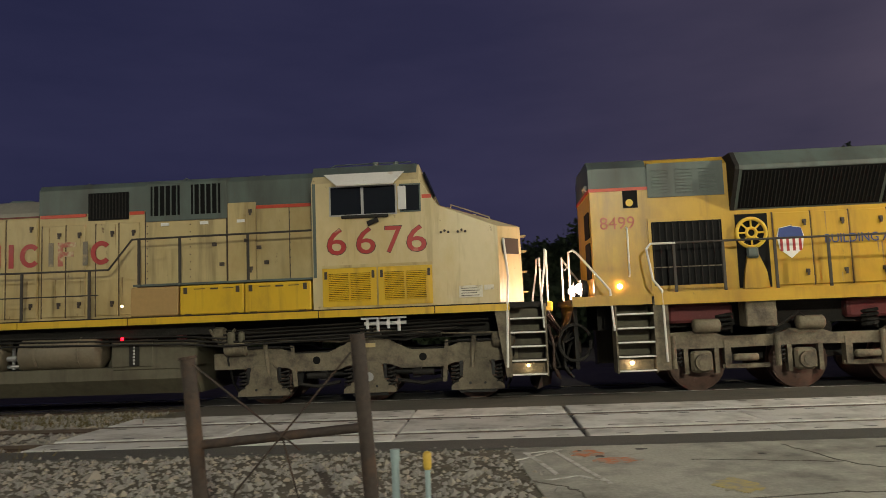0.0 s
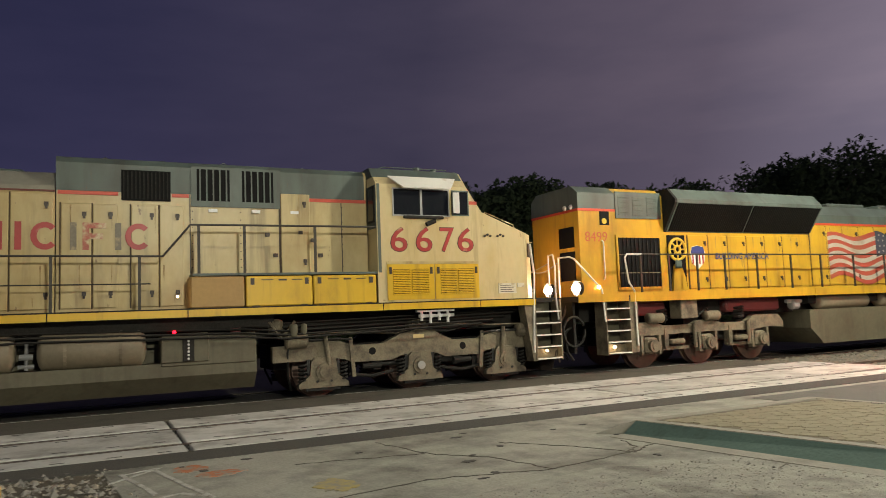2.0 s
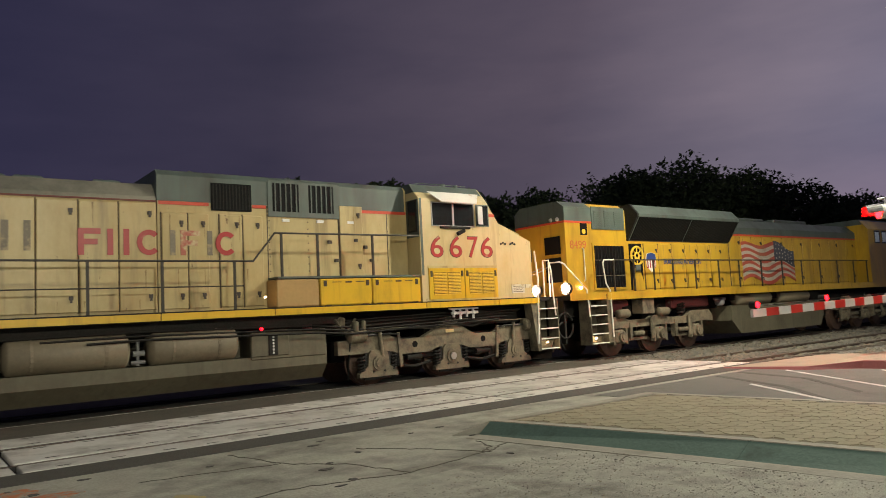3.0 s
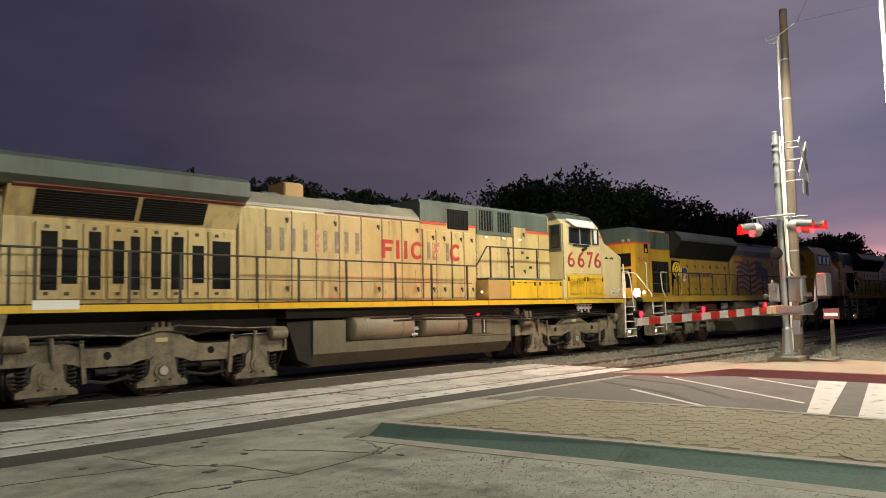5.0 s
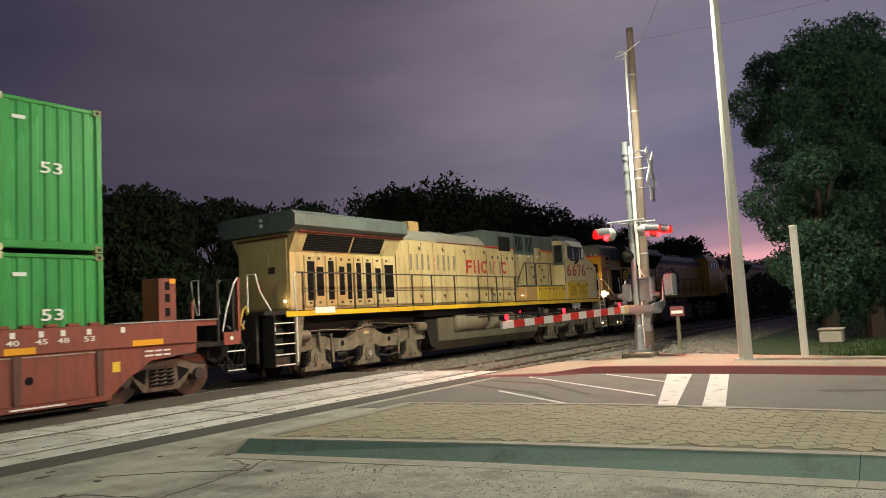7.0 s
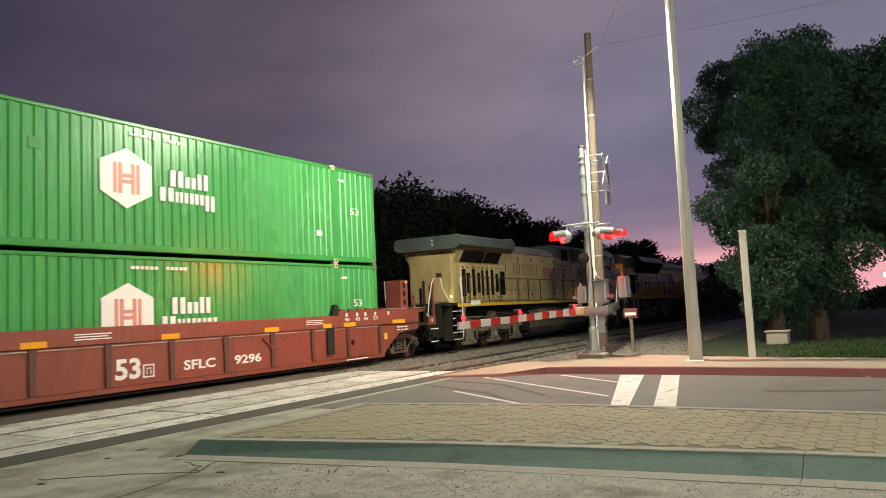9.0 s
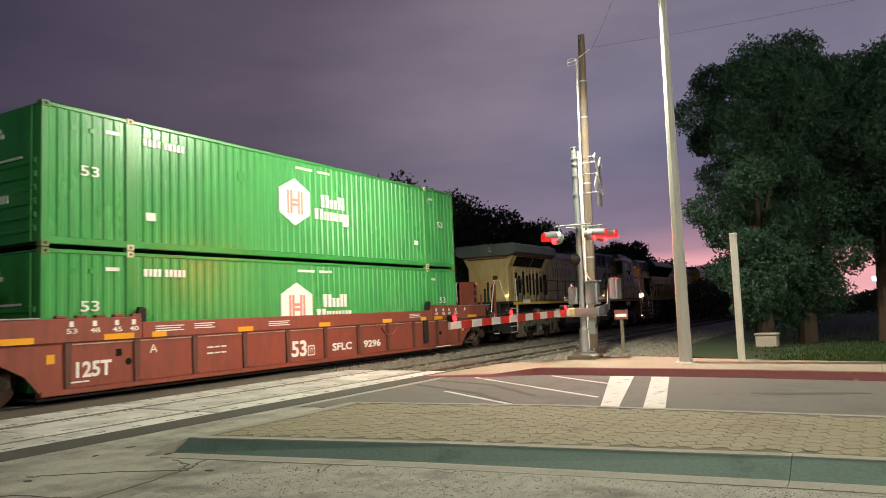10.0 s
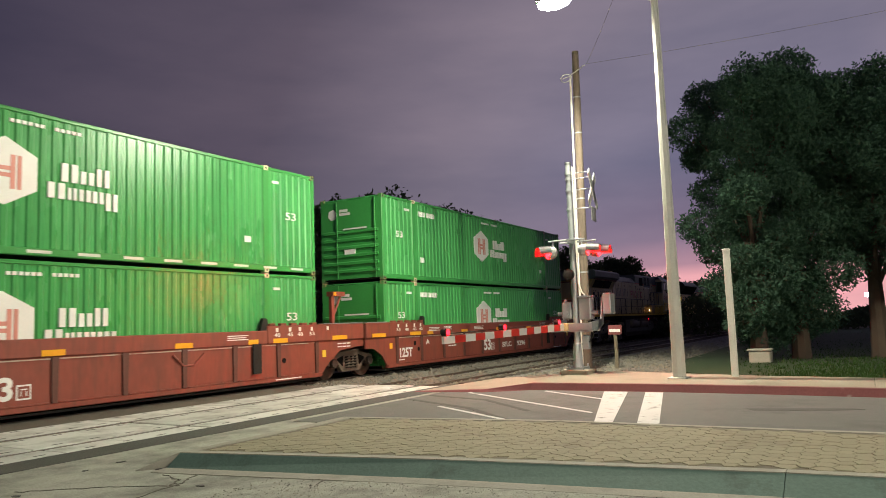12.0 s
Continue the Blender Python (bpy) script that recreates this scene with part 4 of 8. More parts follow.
def sideframe_emd(parent, c, k, gap):
    y0, y1 = k * 0.98, k * 1.16
    o = [(-gap - 0.62, 0.80), (-gap - 0.62, 1.10), (-gap + 0.1, 1.14), (-gap + 0.45, 1.02), (-0.5, 1.02), (-0.25, 1.12), (0.25, 1.12), (0.5, 1.02), (gap - 0.45, 1.02), (gap - 0.2, 1.18), (gap + 0.72, 1.18), (gap + 0.90, 0.98), (gap + 0.90, 0.82), (gap + 0.45, 0.86), (gap - 0.3, 0.80), (0.3, 0.82), (-0.3, 0.82), (-gap + 0.3, 0.80)]
    f = part("truck_frame", Shape().prism([(c + u, z) for u, z in o], y0, y1), M_TRUCK, parent, "dusty fabricated truck side")
    for a in (-gap, 0, gap):
        u = c + a
        b = Shape().soft_box(u - 0.2, u + 0.2, k * 1.0, k * 1.2, 0.36, 0.76, 0.05).tube((u, k * 1.2, 0.55), (u, k * 1.29, 0.55), 0.15, n=18).tube((u, k * 1.29, 0.55), (u, k * 1.31, 0.55), 0.09, n=14)
        b.box(u - 0.32, u - 0.24, k * 1.02, k * 1.16, 0.34, 0.9).box(u + 0.24, u + 0.32, k * 1.02, k * 1.16, 0.34, 0.9)
        part("axle_box", b, M_TRUCK, f, "dusty axle box with round cover")
        part("spring", Shape().coil(u - 0.42, k * 1.1, 0.5, 0.82, 0.07, 0.02, 4), M_UNDER, f)
        part("damper", Shape().tube((u - 0.52, k * 1.24, 0.45), (u - 0.52, k * 1.24, 1.05), 0.05), M_TRUCK, f, "upright damper")
    for a in (-gap / 2 - 0.2, gap / 2 + 0.1):
        part("brake_cylinder", Shape().drum((c + a - 0.15, k * 1.2, 0.62), (c + a + 0.25, k * 1.2, 0.62), 0.07, 12, 0.03), M_TRUCK, f, "brake cylinder", True)
        part("hanger", Shape().box(c + a - 0.32, c + a - 0.2, k * 1.0, k * 1.18, 0.45, 0.95).box(c + a - 0.35, c + a + 0.5, k * 1.05, k * 1.13, 0.42, 0.5), M_TRUCK, f)
    for a in (-gap + 0.5, gap - 0.6):
        part("bolster_spring", Shape().coil(c + a, k * 1.0, 1.1, 1.42, 0.13, 0.035, 4), M_UNDER, f, "large coil spring")
    for u in (c - gap - 0.1, c - 0.1):
        part("motor_blower", Shape().drum((u, k * 1.2, 1.22), (u + 0.42, k * 1.2, 1.22), 0.13, 14, 0.05), M_TRUCK, f, "", True)
    part("air_pipe", Shape().pipe([(c - 0.9, k * 1.22, 1.3), (c - 0.5, k * 1.25, 1.16), (c - 0.1, k * 1.24, 1.42), (c + 0.15, k * 1.2, 1.2)], 0.022, 5), M_UNDER, f, "bent air hose")
    return f


def railing(parent, k, y, line, posts, material, r=0.021):
    """A handrail along one side: its line in u and z, its posts as u, z0, z1."""
    part("handrail", Shape().pipe([(u, k * y, z) for u, z in line], r), material, parent, "thin steel handrail")
    for u, z0, z1 in posts:
        part("rail_post", Shape().box(u - 0.024, u + 0.024, k * y - 0.016, k * y + 0.016, z0, z1), material, parent)


def stairs(parent, u0, u1, k, z0, z1, n, paint, guard):
    """A corner stepwell: treads with bright edges between two stringers."""
    w = 0.42
    for u in (u0 - 0.03, u1):
        part("step_side", Shape().box(u, u + 0.03, k * (1.5 - w), k * 1.5, z0 - 0.04, z1), guard, parent, "stepwell side plate")
    for i in range(n):
        z = z0 + (z1 - z0) * i / n
        t = part("step", Shape().box(u0, u1, k * (1.5 - w), k * 1.5, z - 0.02, z + 0.012), guard, parent, "grated step")
        part("step_edge", Shape().box(u0, u1, k * 1.485, k * 1.508, z - 0.014, z + 0.014), paint, t, "white step edge")
    part("step_back", Shape().box(u0, u1, k * (1.49 - w), k * (1.5 - w), z0, z1), M_TANK, parent, "dusty stepwell back")
    part("riser", Shape().box(u0 + 0.01, u1 - 0.01, k * 1.30, k * 1.32, z0 + 0.013, z0 + 0.20), M_TRUCK, parent, "pale riser over the lowest step")


def coupler(parent, u, d):
    s = Shape().soft_box(u - 0.25, u + 0.25, -0.12, 0.12, 0.72, 1.0, 0.03)
    s.prism([(u + d * 0.2, 0.62), (u + d * 0.45, 0.62), (u + d * 0.62, 0.70), (u + d * 0.62, 1.02), (u + d * 0.45, 1.1), (u + d * 0.2, 1.1)], -0.17, 0.17)
    part("coupler", s, M_RUST, parent, "rusty knuckle coupler")
    for j, y in enumerate((-0.95, -0.72, -0.55, 0.5, 0.75)):
        part("air_hose", Shape().pipe([(u - d * 0.12, y, 1.15), (u + d * 0.06, y, 0.95), (u + d * 0.18, y + 0.03, 0.55 - 0.04 * j), (u + d * 0.42, y + 0.05, 0.5 - 0.03 * j), (u + d * 0.6, y + 0.06, 0.78)], 0.026, 6), M_UNDER, parent, "hanging black air hose")


def louvre_door(parent, u0, u1, z0, z1, y, material, slats):
    d = part("louvred_door", Shape().box(u0, u1, y, y + 0.03, z0, z1), material, parent, "louvred yellow access door")
    m = 0.12
    mid = (u0 + u1) / 2
    for a, b in ((u0 + m, mid - 0.02), (mid + 0.02, u1 - m)):
        part("louvre_gap", Shape().box(a, b, y - 0.004, y, z0 + 0.1, z1 - 0.1), M_DARK, d)
        st = (z1 - z0 - 0.2) / slats
        for i in range(slats):
            z = z0 + 0.1 + st * i
            part("slat", Shape().solid([(a, y - 0.004, z + st * 0.75), (b, y - 0.004, z + st * 0.75), (b, y - 0.022, z), (a, y - 0.022, z), (a, y - 0.004, z), (b, y - 0.004, z)], [(0, 1, 2, 3), (3, 2, 5, 4), (0, 3, 4), (1, 5, 2), (0, 4, 5, 1)]), material, d)
    for u in (u0 + 0.04, u1 - 0.09):
        part("latch", Shape().box(u, u + 0.05, y - 0.02, y, z1 - 0.2, z1 - 0.06), M_BLACKPAINT, d, "dark latch")


def hood_door(parent, u0, u1, z0, z1, y, material, latches=True):
    d = part("hood_door", Shape().soft_box(u0 + 0.012, u1 - 0.012, y, y + 0.05, z0, z1, 0.012), material, parent)
    part("door_seam", Shape().box(u0 - 0.012, u0 + 0.012, y + 0.012, y + 0.03, z0 - 0.012, z1 + 0.012), M_SEAM, d, "rusty dark seam")
    if latches:
        for z in (z1 - 0.22, z0 + 0.22):
            part("latch", Shape().box(u1 - 0.16, u1 - 0.09, y - 0.025, y, z, z + 0.07).box(u1 - 0.145, u1 - 0.105, y - 0.04, y - 0.02, z - 0.05, z + 0.03), M_BLACKPAINT, d, "dark door latch")
    rng = random.Random(int(u0 * 97) + 7)
    for _ in range(rng.choice((1, 2, 2, 3))):
        u, z, n, w = rng.uniform(u0 + 0.06, u1 - 0.06), rng.choice((z1 - 0.02, z1 - 0.24, z0 + 0.75, z0 + 0.20)), rng.uniform(0.12, 0.55), rng.uniform(0.006, 0.016)
        n = min(n, z - z0 - 0.02)
        part("rust_run", Shape().prism([(u - w, z), (u + w, z), (u + w * 0.7, z - n * 0.5), (u + w * 0.15, z - n), (u - w * 0.3, z - n * 0.8), (u - w * 0.8, z - n * 0.4)], y - 0.002, y + 0.01), M_RUNS, d, "brown run of rust")
    return d


def brand_bars(parent, u0, u1, y, z0, z1, pattern, material):
    """Brand lettering as plain strokes of its size: 2 draws two strokes, 1 one stroke, c and f bent ones, 0 a gap."""
    wide = {"2": 1.0, "1": 0.42, "0": 0.7, "c": 1.0, "f": 0.9}
    w = (u1 - u0) / sum(wide[p] for p in pattern)
    u, bar = u0, (z1 - z0) * 0.21
    zm = (z0 + z1) / 2
    arc = list(np.linspace(0.75, 2 * math.pi - 0.75, 15))
    for n, p in enumerate(pattern):
        a, b = u, u + 0.70 * w
        outlines = {"1": [[(a + 0.06 * w, z0), (a + 0.06 * w + bar, z0), (a + 0.06 * w + bar, z1), (a + 0.06 * w, z1)]],
                    "2": [[(a, z0), (a + bar, z0), (a + bar, z1), (a, z1)], [(b - bar, z0), (b, z0), (b, z1), (b - bar, z1)]],
                    "c": [[((a + b) / 2 + (b - a) * 0.58 * f * math.cos(t), zm + (z1 - z0) * 0.5 * g * math.sin(t)) for f, g, ts in ((1, 1, arc), (0.56, 0.60, arc[::-1])) for t in ts]],
                    "f": [[(a, z0), (a + bar, z0), (a + bar, zm - bar / 2), (b - bar / 2, zm - bar / 2), (b - bar / 2, zm + bar / 2), (a + bar, zm + bar / 2), (a + bar, z1 - bar), (b, z1 - bar), (b, z1), (a, z1)]], "0": []}[p]
        for o in outlines:
            part("brand_mark", Shape().prism(o, y, y + 0.01), material[n] if isinstance(material, list) else material, parent, "red brand lettering as a plain stroke")
        u += wide[p] * w


def window(parent, u0, u1, z0, z1, y, frame_material, bar=0.026):
    f = part("window_frame", Shape().box(u0, u1, y - 0.02, y + 0.01, z0, z0 + bar).box(u0, u1, y - 0.02, y + 0.01, z1 - bar, z1).box(u0, u0 + bar, y - 0.019, y + 0.01, z0 + bar, z1 - bar).box(u1 - bar, u1, y - 0.019, y + 0.01, z0 + bar, z1 - bar), frame_material, parent)
    part("pane", Shape().box(u0 + bar, u1 - bar, y - 0.008, y + 0.002, z0 + bar, z1 - bar), M_GLASS, f, "dark window glass")
    return f


def lamp_ball(parent, u, y, z, r, material, label):
    s = Shape()
    s.loft([[(u + r * math.sin(a) * math.cos(b), y + r * math.sin(a) * math.sin(b), z + r * math.cos(a)) for b in np.linspace(0, 2 * math.pi, 13)[:-1]] for a in (0.25, 0.8, 1.35, 1.8, 2.4, 2.9)])
    part("lamp", s, material, parent, label, True)


def faded_locomotive():
    """The road engine whose cab shows four large red digits."""
    L = thing("locomotive", "faded cream and grey diesel locomotive with red cab digits", "locomotive")
    ROLLING.append((L, 0.0))
    # frame, platform and sill stripe
    part("platform", Shape().box(-20.3, 0.55, -1.5, 1.5, 1.70, 1.80).box(0.55, 1.02, -1.2, 1.2, 1.70, 1.80), M_UNDER, L, "dark walkway platform")
    part("underframe", Shape().box(-20.0, 0.6, -0.75, 0.75, 1.18, 1.70).box(-13.4, -5.4, -1.2, 1.2, 1.42, 1.70), M_UNDER, L, "black underframe")
    for k in (-1, 1):
        for a, b in ((-19.6, -14.3), (-14.28, -9.2), (-9.18, -7.0), (-6.98, -3.3), (-3.28, -1.1), (-1.08, 0.30)):
            part("sill_stripe", Shape().box(a, b, k * 1.502, k * 1.52, 1.645, 1.775), M_YELLOW, L, "yellow sill stripe")
    for j in range(5):
        y, z = -1.1 - 0.07 * j, 1.58 - 0.07 * j
        part("air_pipe", Shape().pipe([(-13.2 + 0.7 * j, y, z), (-9.5, y, z + 0.02), (-6.0, y, z - 0.05), (-5.2, y, z - 0.12), (0.2 - 0.3 * j, y, z)], 0.022, 5), M_UNDER, L, "air pipe under the walkway")
    for u, n in ((-2.45, 4),):
        m = part("pipe_manifold", Shape().tube((u, -1.34, 1.50), (u + 0.2 * n, -1.34, 1.50), 0.034, n=10).box(u - 0.06, u + 0.2 * n, -1.38, -1.30, 1.58, 1.62), M_FRESH, L, "bright fresh metal pipe manifold", True)
        for i in range(n):
            part("valve", Shape().tube((u + 0.2 * i + 0.06, -1.34, 1.40 - 0.05 * (i % 2)), (u + 0.2 * i + 0.06, -1.34, 1.60), 0.03, n=8).tube((u + 0.2 * i + 0.06, -1.40, 1.50), (u + 0.2 * i + 0.06, -1.34, 1.50), 0.045, n=10), M_FRESH, m, "bright valve")
    # engine hood
    sec = [(-1.0, 1.80), (-1.0, 3.86), (-0.98, 3.98), (-0.72, 4.26), (0.72, 4.26), (0.98, 3.98), (1.0, 3.86), (1.0, 1.80)]
    part("engine_hood", Shape().run(sec, -14.5, -9.1), M_CREAM, L, "faded cream engine hood")
    part("hood_roof", Shape().run([(-1.012, 3.92), (-0.99, 4.0), (-0.73, 4.275), (0.73, 4.275), (0.99, 4.0), (1.012, 3.92)], -14.5, -9.1), M_LITDUSTROOF, L, "dusty grey hood roof, paled as if lamplit")
    part("roof_edge", Shape().run([(-1.016, 3.895), (-1.016, 3.925), (1.016, 3.925), (1.016, 3.895)], -12.2, -9.1), M_STRIPEDULL, L, "thin red stripe")
    for u in (-13.6, -12.0, -11.4, -10.1):
        part("roof_hatch", Shape().soft_box(u, u + 0.5, -0.5, 0.5, 4.26, 4.36, 0.03), M_GREY, L, "low roof hatch")
    part("exhaust_outlet", Shape().soft_box(-12.95, -12.4, -0.45, 0.3, 4.26, 4.66, 0.03), M_TAN, L, "rusty tan exhaust stack")
    for n in range(8):
        a = -14.48 + 0.672 * n
        hood_door(L, a, a + 0.672, 1.86, 3.86, -1.03, M_CREAM, n % 2 == 1)
    # radiator cab with its wings
    part("radiator_cab", Shape().run([(-1.0, 1.80), (-1.0, 3.35), (-1.28, 3.86), (1.28, 3.86), (1.0, 3.35), (1.0, 1.80)], -18.95, -14.52), M_CREAM, L, "faded cream radiator cab")
    part("radiator_roof", Shape().run([(-1.52, 4.0), (-1.52, 4.30), (-1.38, 4.40), (1.38, 4.40), (1.52, 4.30), (1.52, 4.0), (1.28, 3.87), (-1.28, 3.87)], -19.2, -14.48), M_GREY, L, "overhanging grey radiator roof")
    part("wing_stripe", Shape().run([(-1.285, 3.83), (-1.36, 3.87), (-1.36, 3.90), (-1.285, 3.86)], -18.9, -14.49), M_STRIPEDULL, L, "red stripe under the wing, darkened for the overhang")
    tilt = lambda u0, u1, f0, f1, out: [[(u, -1.0 - 0.28 * f - out, 3.35 + 0.51 * f - out * 0.5) for u, f in ((u0, f0), (u1, f0), (u1, f1), (u0, f1))], [(u, -1.0 - 0.28 * f, 3.35 + 0.51 * f) for u, f in ((u0, f0), (u1, f0), (u1, f1), (u0, f1))]]
    for a, b in ((-18.5, -16.72), (-16.62, -15.3)):
        g = part("intake_grille", Shape().loft(tilt(a, b, 0.10, 0.92, 0.02)), M_DARK, L, "dark slanted intake grille")
        for n in range(9):
            f = 0.13 + 0.085 * n
            part("slat", Shape().loft(tilt(a + 0.02, b - 0.02, f, f + 0.02, 0.03)), M_UNDER, g)
    for a, b, z0, z1 in ((-18.35, -18.07, 2.05, 3.11), (-18.0, -17.73, 2.17, 2.97), (-17.54, -17.32, 2.06, 3.14), (-17.1, -16.89, 2.18, 2.99), (-16.77, -16.59, 2.06, 3.09), (-16.37, -16.17, 2.07, 3.11), (-15.96, -15.71, 2.07, 3.13), (-15.52, -15.27, 2.2, 2.97), (-15.08, -14.67, 2.08, 3.08)):
        d = part("radiator_door", Shape().soft_box(a - 0.09, b + 0.07, -1.035, -0.99, 1.88, 3.28, 0.012), M_CREAM, L)
        part("vent", Shape().box(a, b, -1.043, -1.03, z0, z1), M_DARK, d, "tall black vent")
        for z in (3.16, 1.96):
            part("latch", Shape().box(a + 0.06, a + 0.13, -1.06, -1.03, z, z + 0.06), M_BLACKPAINT, d)
    part("rear_panel", Shape().soft_box(-18.99, -18.94, -0.93, 0.93, 1.86, 3.7, 0.01).box(-19.0, -18.94, -0.25, 0.1, 3.0, 3.35), M_CREAM, L, "rear end panel")
    part("rear_band", Shape().box(-19.0, -18.96, -1.0, 1.0, 3.74, 3.78), M_STRIPEDULL, L, "dull red stripe")
    # plain dark rectangle in place of a hand-shaped stain
    part("rear_plate", Shape().box(-19.02, -18.98, -0.50, -0.26, 2.80, 2.98), M_BLACKPAINT, L)
    for z in (4.08, 4.22):
        lamp_ball(L, -19.22, -0.25, z, 0.06, M_ALU, "unlit rear lamp")
    lamp_ball(L, -19.1, -0.95, 2.05, 0.028, M_STEPLIGHT, "small white step lamp")
    # auxiliary cab, taller than the hood
    aux = [(-1.0, 1.80), (-1.0, 4.42), (-0.93, 4.52), (0.93, 4.52), (1.0, 4.42), (1.0, 1.80)]
    part("auxiliary_cab", Shape().run(aux, -9.08, -3.4), M_CREAM, L, "faded cream equipment cab")
    part("grey_band", Shape().run([(-1.012, 3.93), (-1.012, 4.425), (-0.94, 4.532), (0.94, 4.532), (1.012, 4.425), (1.012, 3.93)], -9.09, -3.45), M_GREY, L, "grey upper band and roof")
    for a, b in ((-9.06, -8.1), (-7.2, -6.9), (-4.75, -3.42)):
        part("red_stripe", Shape().box(a, b, -1.018, -1.0, 3.86, 3.925), M_STRIPE, L, "thin red stripe")
    for a, b in ((-9.02, -8.52), (-8.52, -8.1), (-7.9, -7.42), (-7.42, -6.98)):
        hood_door(L, a, b, 1.86, 3.70, -1.03, M_CREAM)
    v = part("screen", Shape().box(-8.05, -7.22, -1.035, -1.0, 3.78, 4.33), M_DARK, L, "dark square screen")
    for n in range(12):
        part("slat", Shape().box(-8.02 + 0.067 * n, -8.0 + 0.067 * n, -1.045, -1.03, 3.80, 4.31), M_UNDER, v)
    g = part("vent_frame", Shape().box(-6.86, -5.2, -1.03, -1.0, 3.70, 4.46), M_GREY, L, "grey frame round the vents")
    for a, b in ((-6.76, -6.16), (-5.93, -5.33)):
        part("vent", Shape().box(a, b, -1.034, -1.0, 3.81, 4.41), M_DARK, g, "black barred vent")
        for n in range(5):
            u = a + (b - a) * (n + 0.5) / 5
            part("bar", Shape().box(u - 0.013, u + 0.013, -1.045, -1.0, 3.81, 4.41), M_GREY, g)
    hood_door(L, -5.2, -4.6, 2.42, 4.0, -1.03, M_CREAM)
    part("tread_ledge", Shape().box(-6.9, -3.35, -1.48, -1.0, 2.38, 2.42), M_GREY, L, "grey walkway over the boxes")
    for u, z in ((-4.85, 3.2), (-5.5, 3.15), (-4.45, 2.75), (-5.35, 2.75), (-4.6, 3.05)):
        part("latch", Shape().box(u, u + 0.08, -1.06, -1.0, z, z + 0.07), M_BLACKPAINT, L, "dark latch")
    for u in (-6.88, -5.22, -4.62, -3.95):
        part("panel_seam", Shape().box(u - 0.008, u + 0.008, -1.008, -0.99, 2.42, 3.92), M_BLACKPAINT, L, "dark panel seam")
    for u in (-6.88, -3.98, -6.0):
        for n in range(9):
            part("rivet", Shape().box(u + 0.03, u + 0.05, -1.012, -0.99, 2.55 + 0.15 * n, 2.57 + 0.15 * n), M_BLACKPAINT, L)
    for u in (-6.55, -5.75, -5.0):
        part("notice", Shape().box(u, u + 0.16, -1.036, -1.0, 3.6, 3.66), M_PAINT, L, "small white notice")
    # boxes at the sill
    part("tool_box", Shape().soft_box(-6.94, -6.0, -1.5, -1.0, 1.80, 2.36, 0.02), M_TAN, L, "tan tool box")
    for a, b in ((-5.97, -4.72), (-4.70, -3.42)):
        d = part("battery_box", Shape().soft_box(a, b, -1.5, -1.0, 1.80, 2.36, 0.02), M_YELLOW, L, "yellow battery box")
        for u0, u1, z0, z1 in ((a + 0.08, a + 0.15, 2.2, 2.32), (b - 0.15, b - 0.08, 2.2, 2.32), (a + 0.28, a + 0.5, 2.28, 2.295), (a + 0.6, a + 0.75, 2.27, 2.30), (a + 0.85, a + 1.05, 2.28, 2.295), (a + 0.1, a + 0.24, 1.79, 1.815), (b - 0.24, b - 0.1, 1.79, 1.815)):
            part("latch", Shape().box(u0, u1, -1.515, -1.5, z0, z1), M_BLACKPAINT, d)
    # operator's cab and nose
    cabsec = lambda u, h: [(u, -1.5, 1.80), (u, -1.5, min(h, 4.2)), (u, -1.18, h), (u, 1.18, h), (u, 1.5, min(h, 4.2)), (u, 1.5, 1.80)]
    part("cab", Shape().loft([cabsec(-3.38, 4.5), cabsec(-3.3, 4.55), cabsec(-1.32, 4.55), [(-0.97, -1.5, 1.80), (-0.97, -1.5, 3.68), (-0.97, -1.16, 3.72), (-0.97, 1.16, 3.72), (-0.97, 1.5, 3.68), (-0.97, 1.5, 1.80)]]), M_CAB, L, "faded cream wide cab")
    part("cab_roof", Shape().loft([[(u, -1.36, 4.36), (u, -1.17, 4.575), (u, 1.17, 4.575), (u, 1.36, 4.36)] for u in (-3.4, -1.36)]), M_GREY, L, "grey cab roof")
    for u, y in ((-8.3, -0.55), (-6.2, -0.6), (-4.6, -0.5)):
        part("lifting_eye", Shape().pipe([(u - 0.07, y, 4.53), (u - 0.06, y, 4.60), (u, y, 4.63), (u + 0.06, y, 4.60), (u + 0.07, y, 4.53)], 0.014, 6), M_GREY, L, "roof lifting eye")
    part("antenna_dome", Shape().tube((-7.3, -0.3, 4.53), (-7.3, -0.3, 4.66), 0.12, 0.07, n=14), M_UNDER, L, "dark antenna dome on the roof")
    part("roof_gear", Shape().soft_box(-3.1, -2.4, -0.9, 0.9, 4.56, 4.62, 0.02).soft_box(-2.2, -1.5, -1.0, 1.0, 4.56, 4.61, 0.02).tube((-2.2, -0.9, 4.58), (-2.2, -0.9, 4.69), 0.07).tube((-1.8, -0.9, 4.58), (-1.8, -0.9, 4.68), 0.06).pipe([(-3.1, -0.95, 4.62), (-3.0, -0.95, 4.66), (-1.5, -0.95, 4.66)], 0.012, 5), M_GREY, L, "roof hatches and domes")
    nose = [(0.14, -1.46), (0.60, -0.92), (0.60, 0.92), (0.14, 1.46), (-0.98, 1.5), (-0.98, -1.5)]
    s = Shape()
    lowr = [(x, y, 1.80) for x, y in nose]
    top = [(0.14, -1.46, 3.24), (0.58, -0.92, 3.26), (0.58, 0.92, 3.26), (0.14, 1.46, 3.24), (-0.98, 1.5, 3.68), (-0.98, -1.5, 3.68)]
    s.loft([lowr, top])
    part("nose", s, M_CAB, L, "faded cream sloping nose")
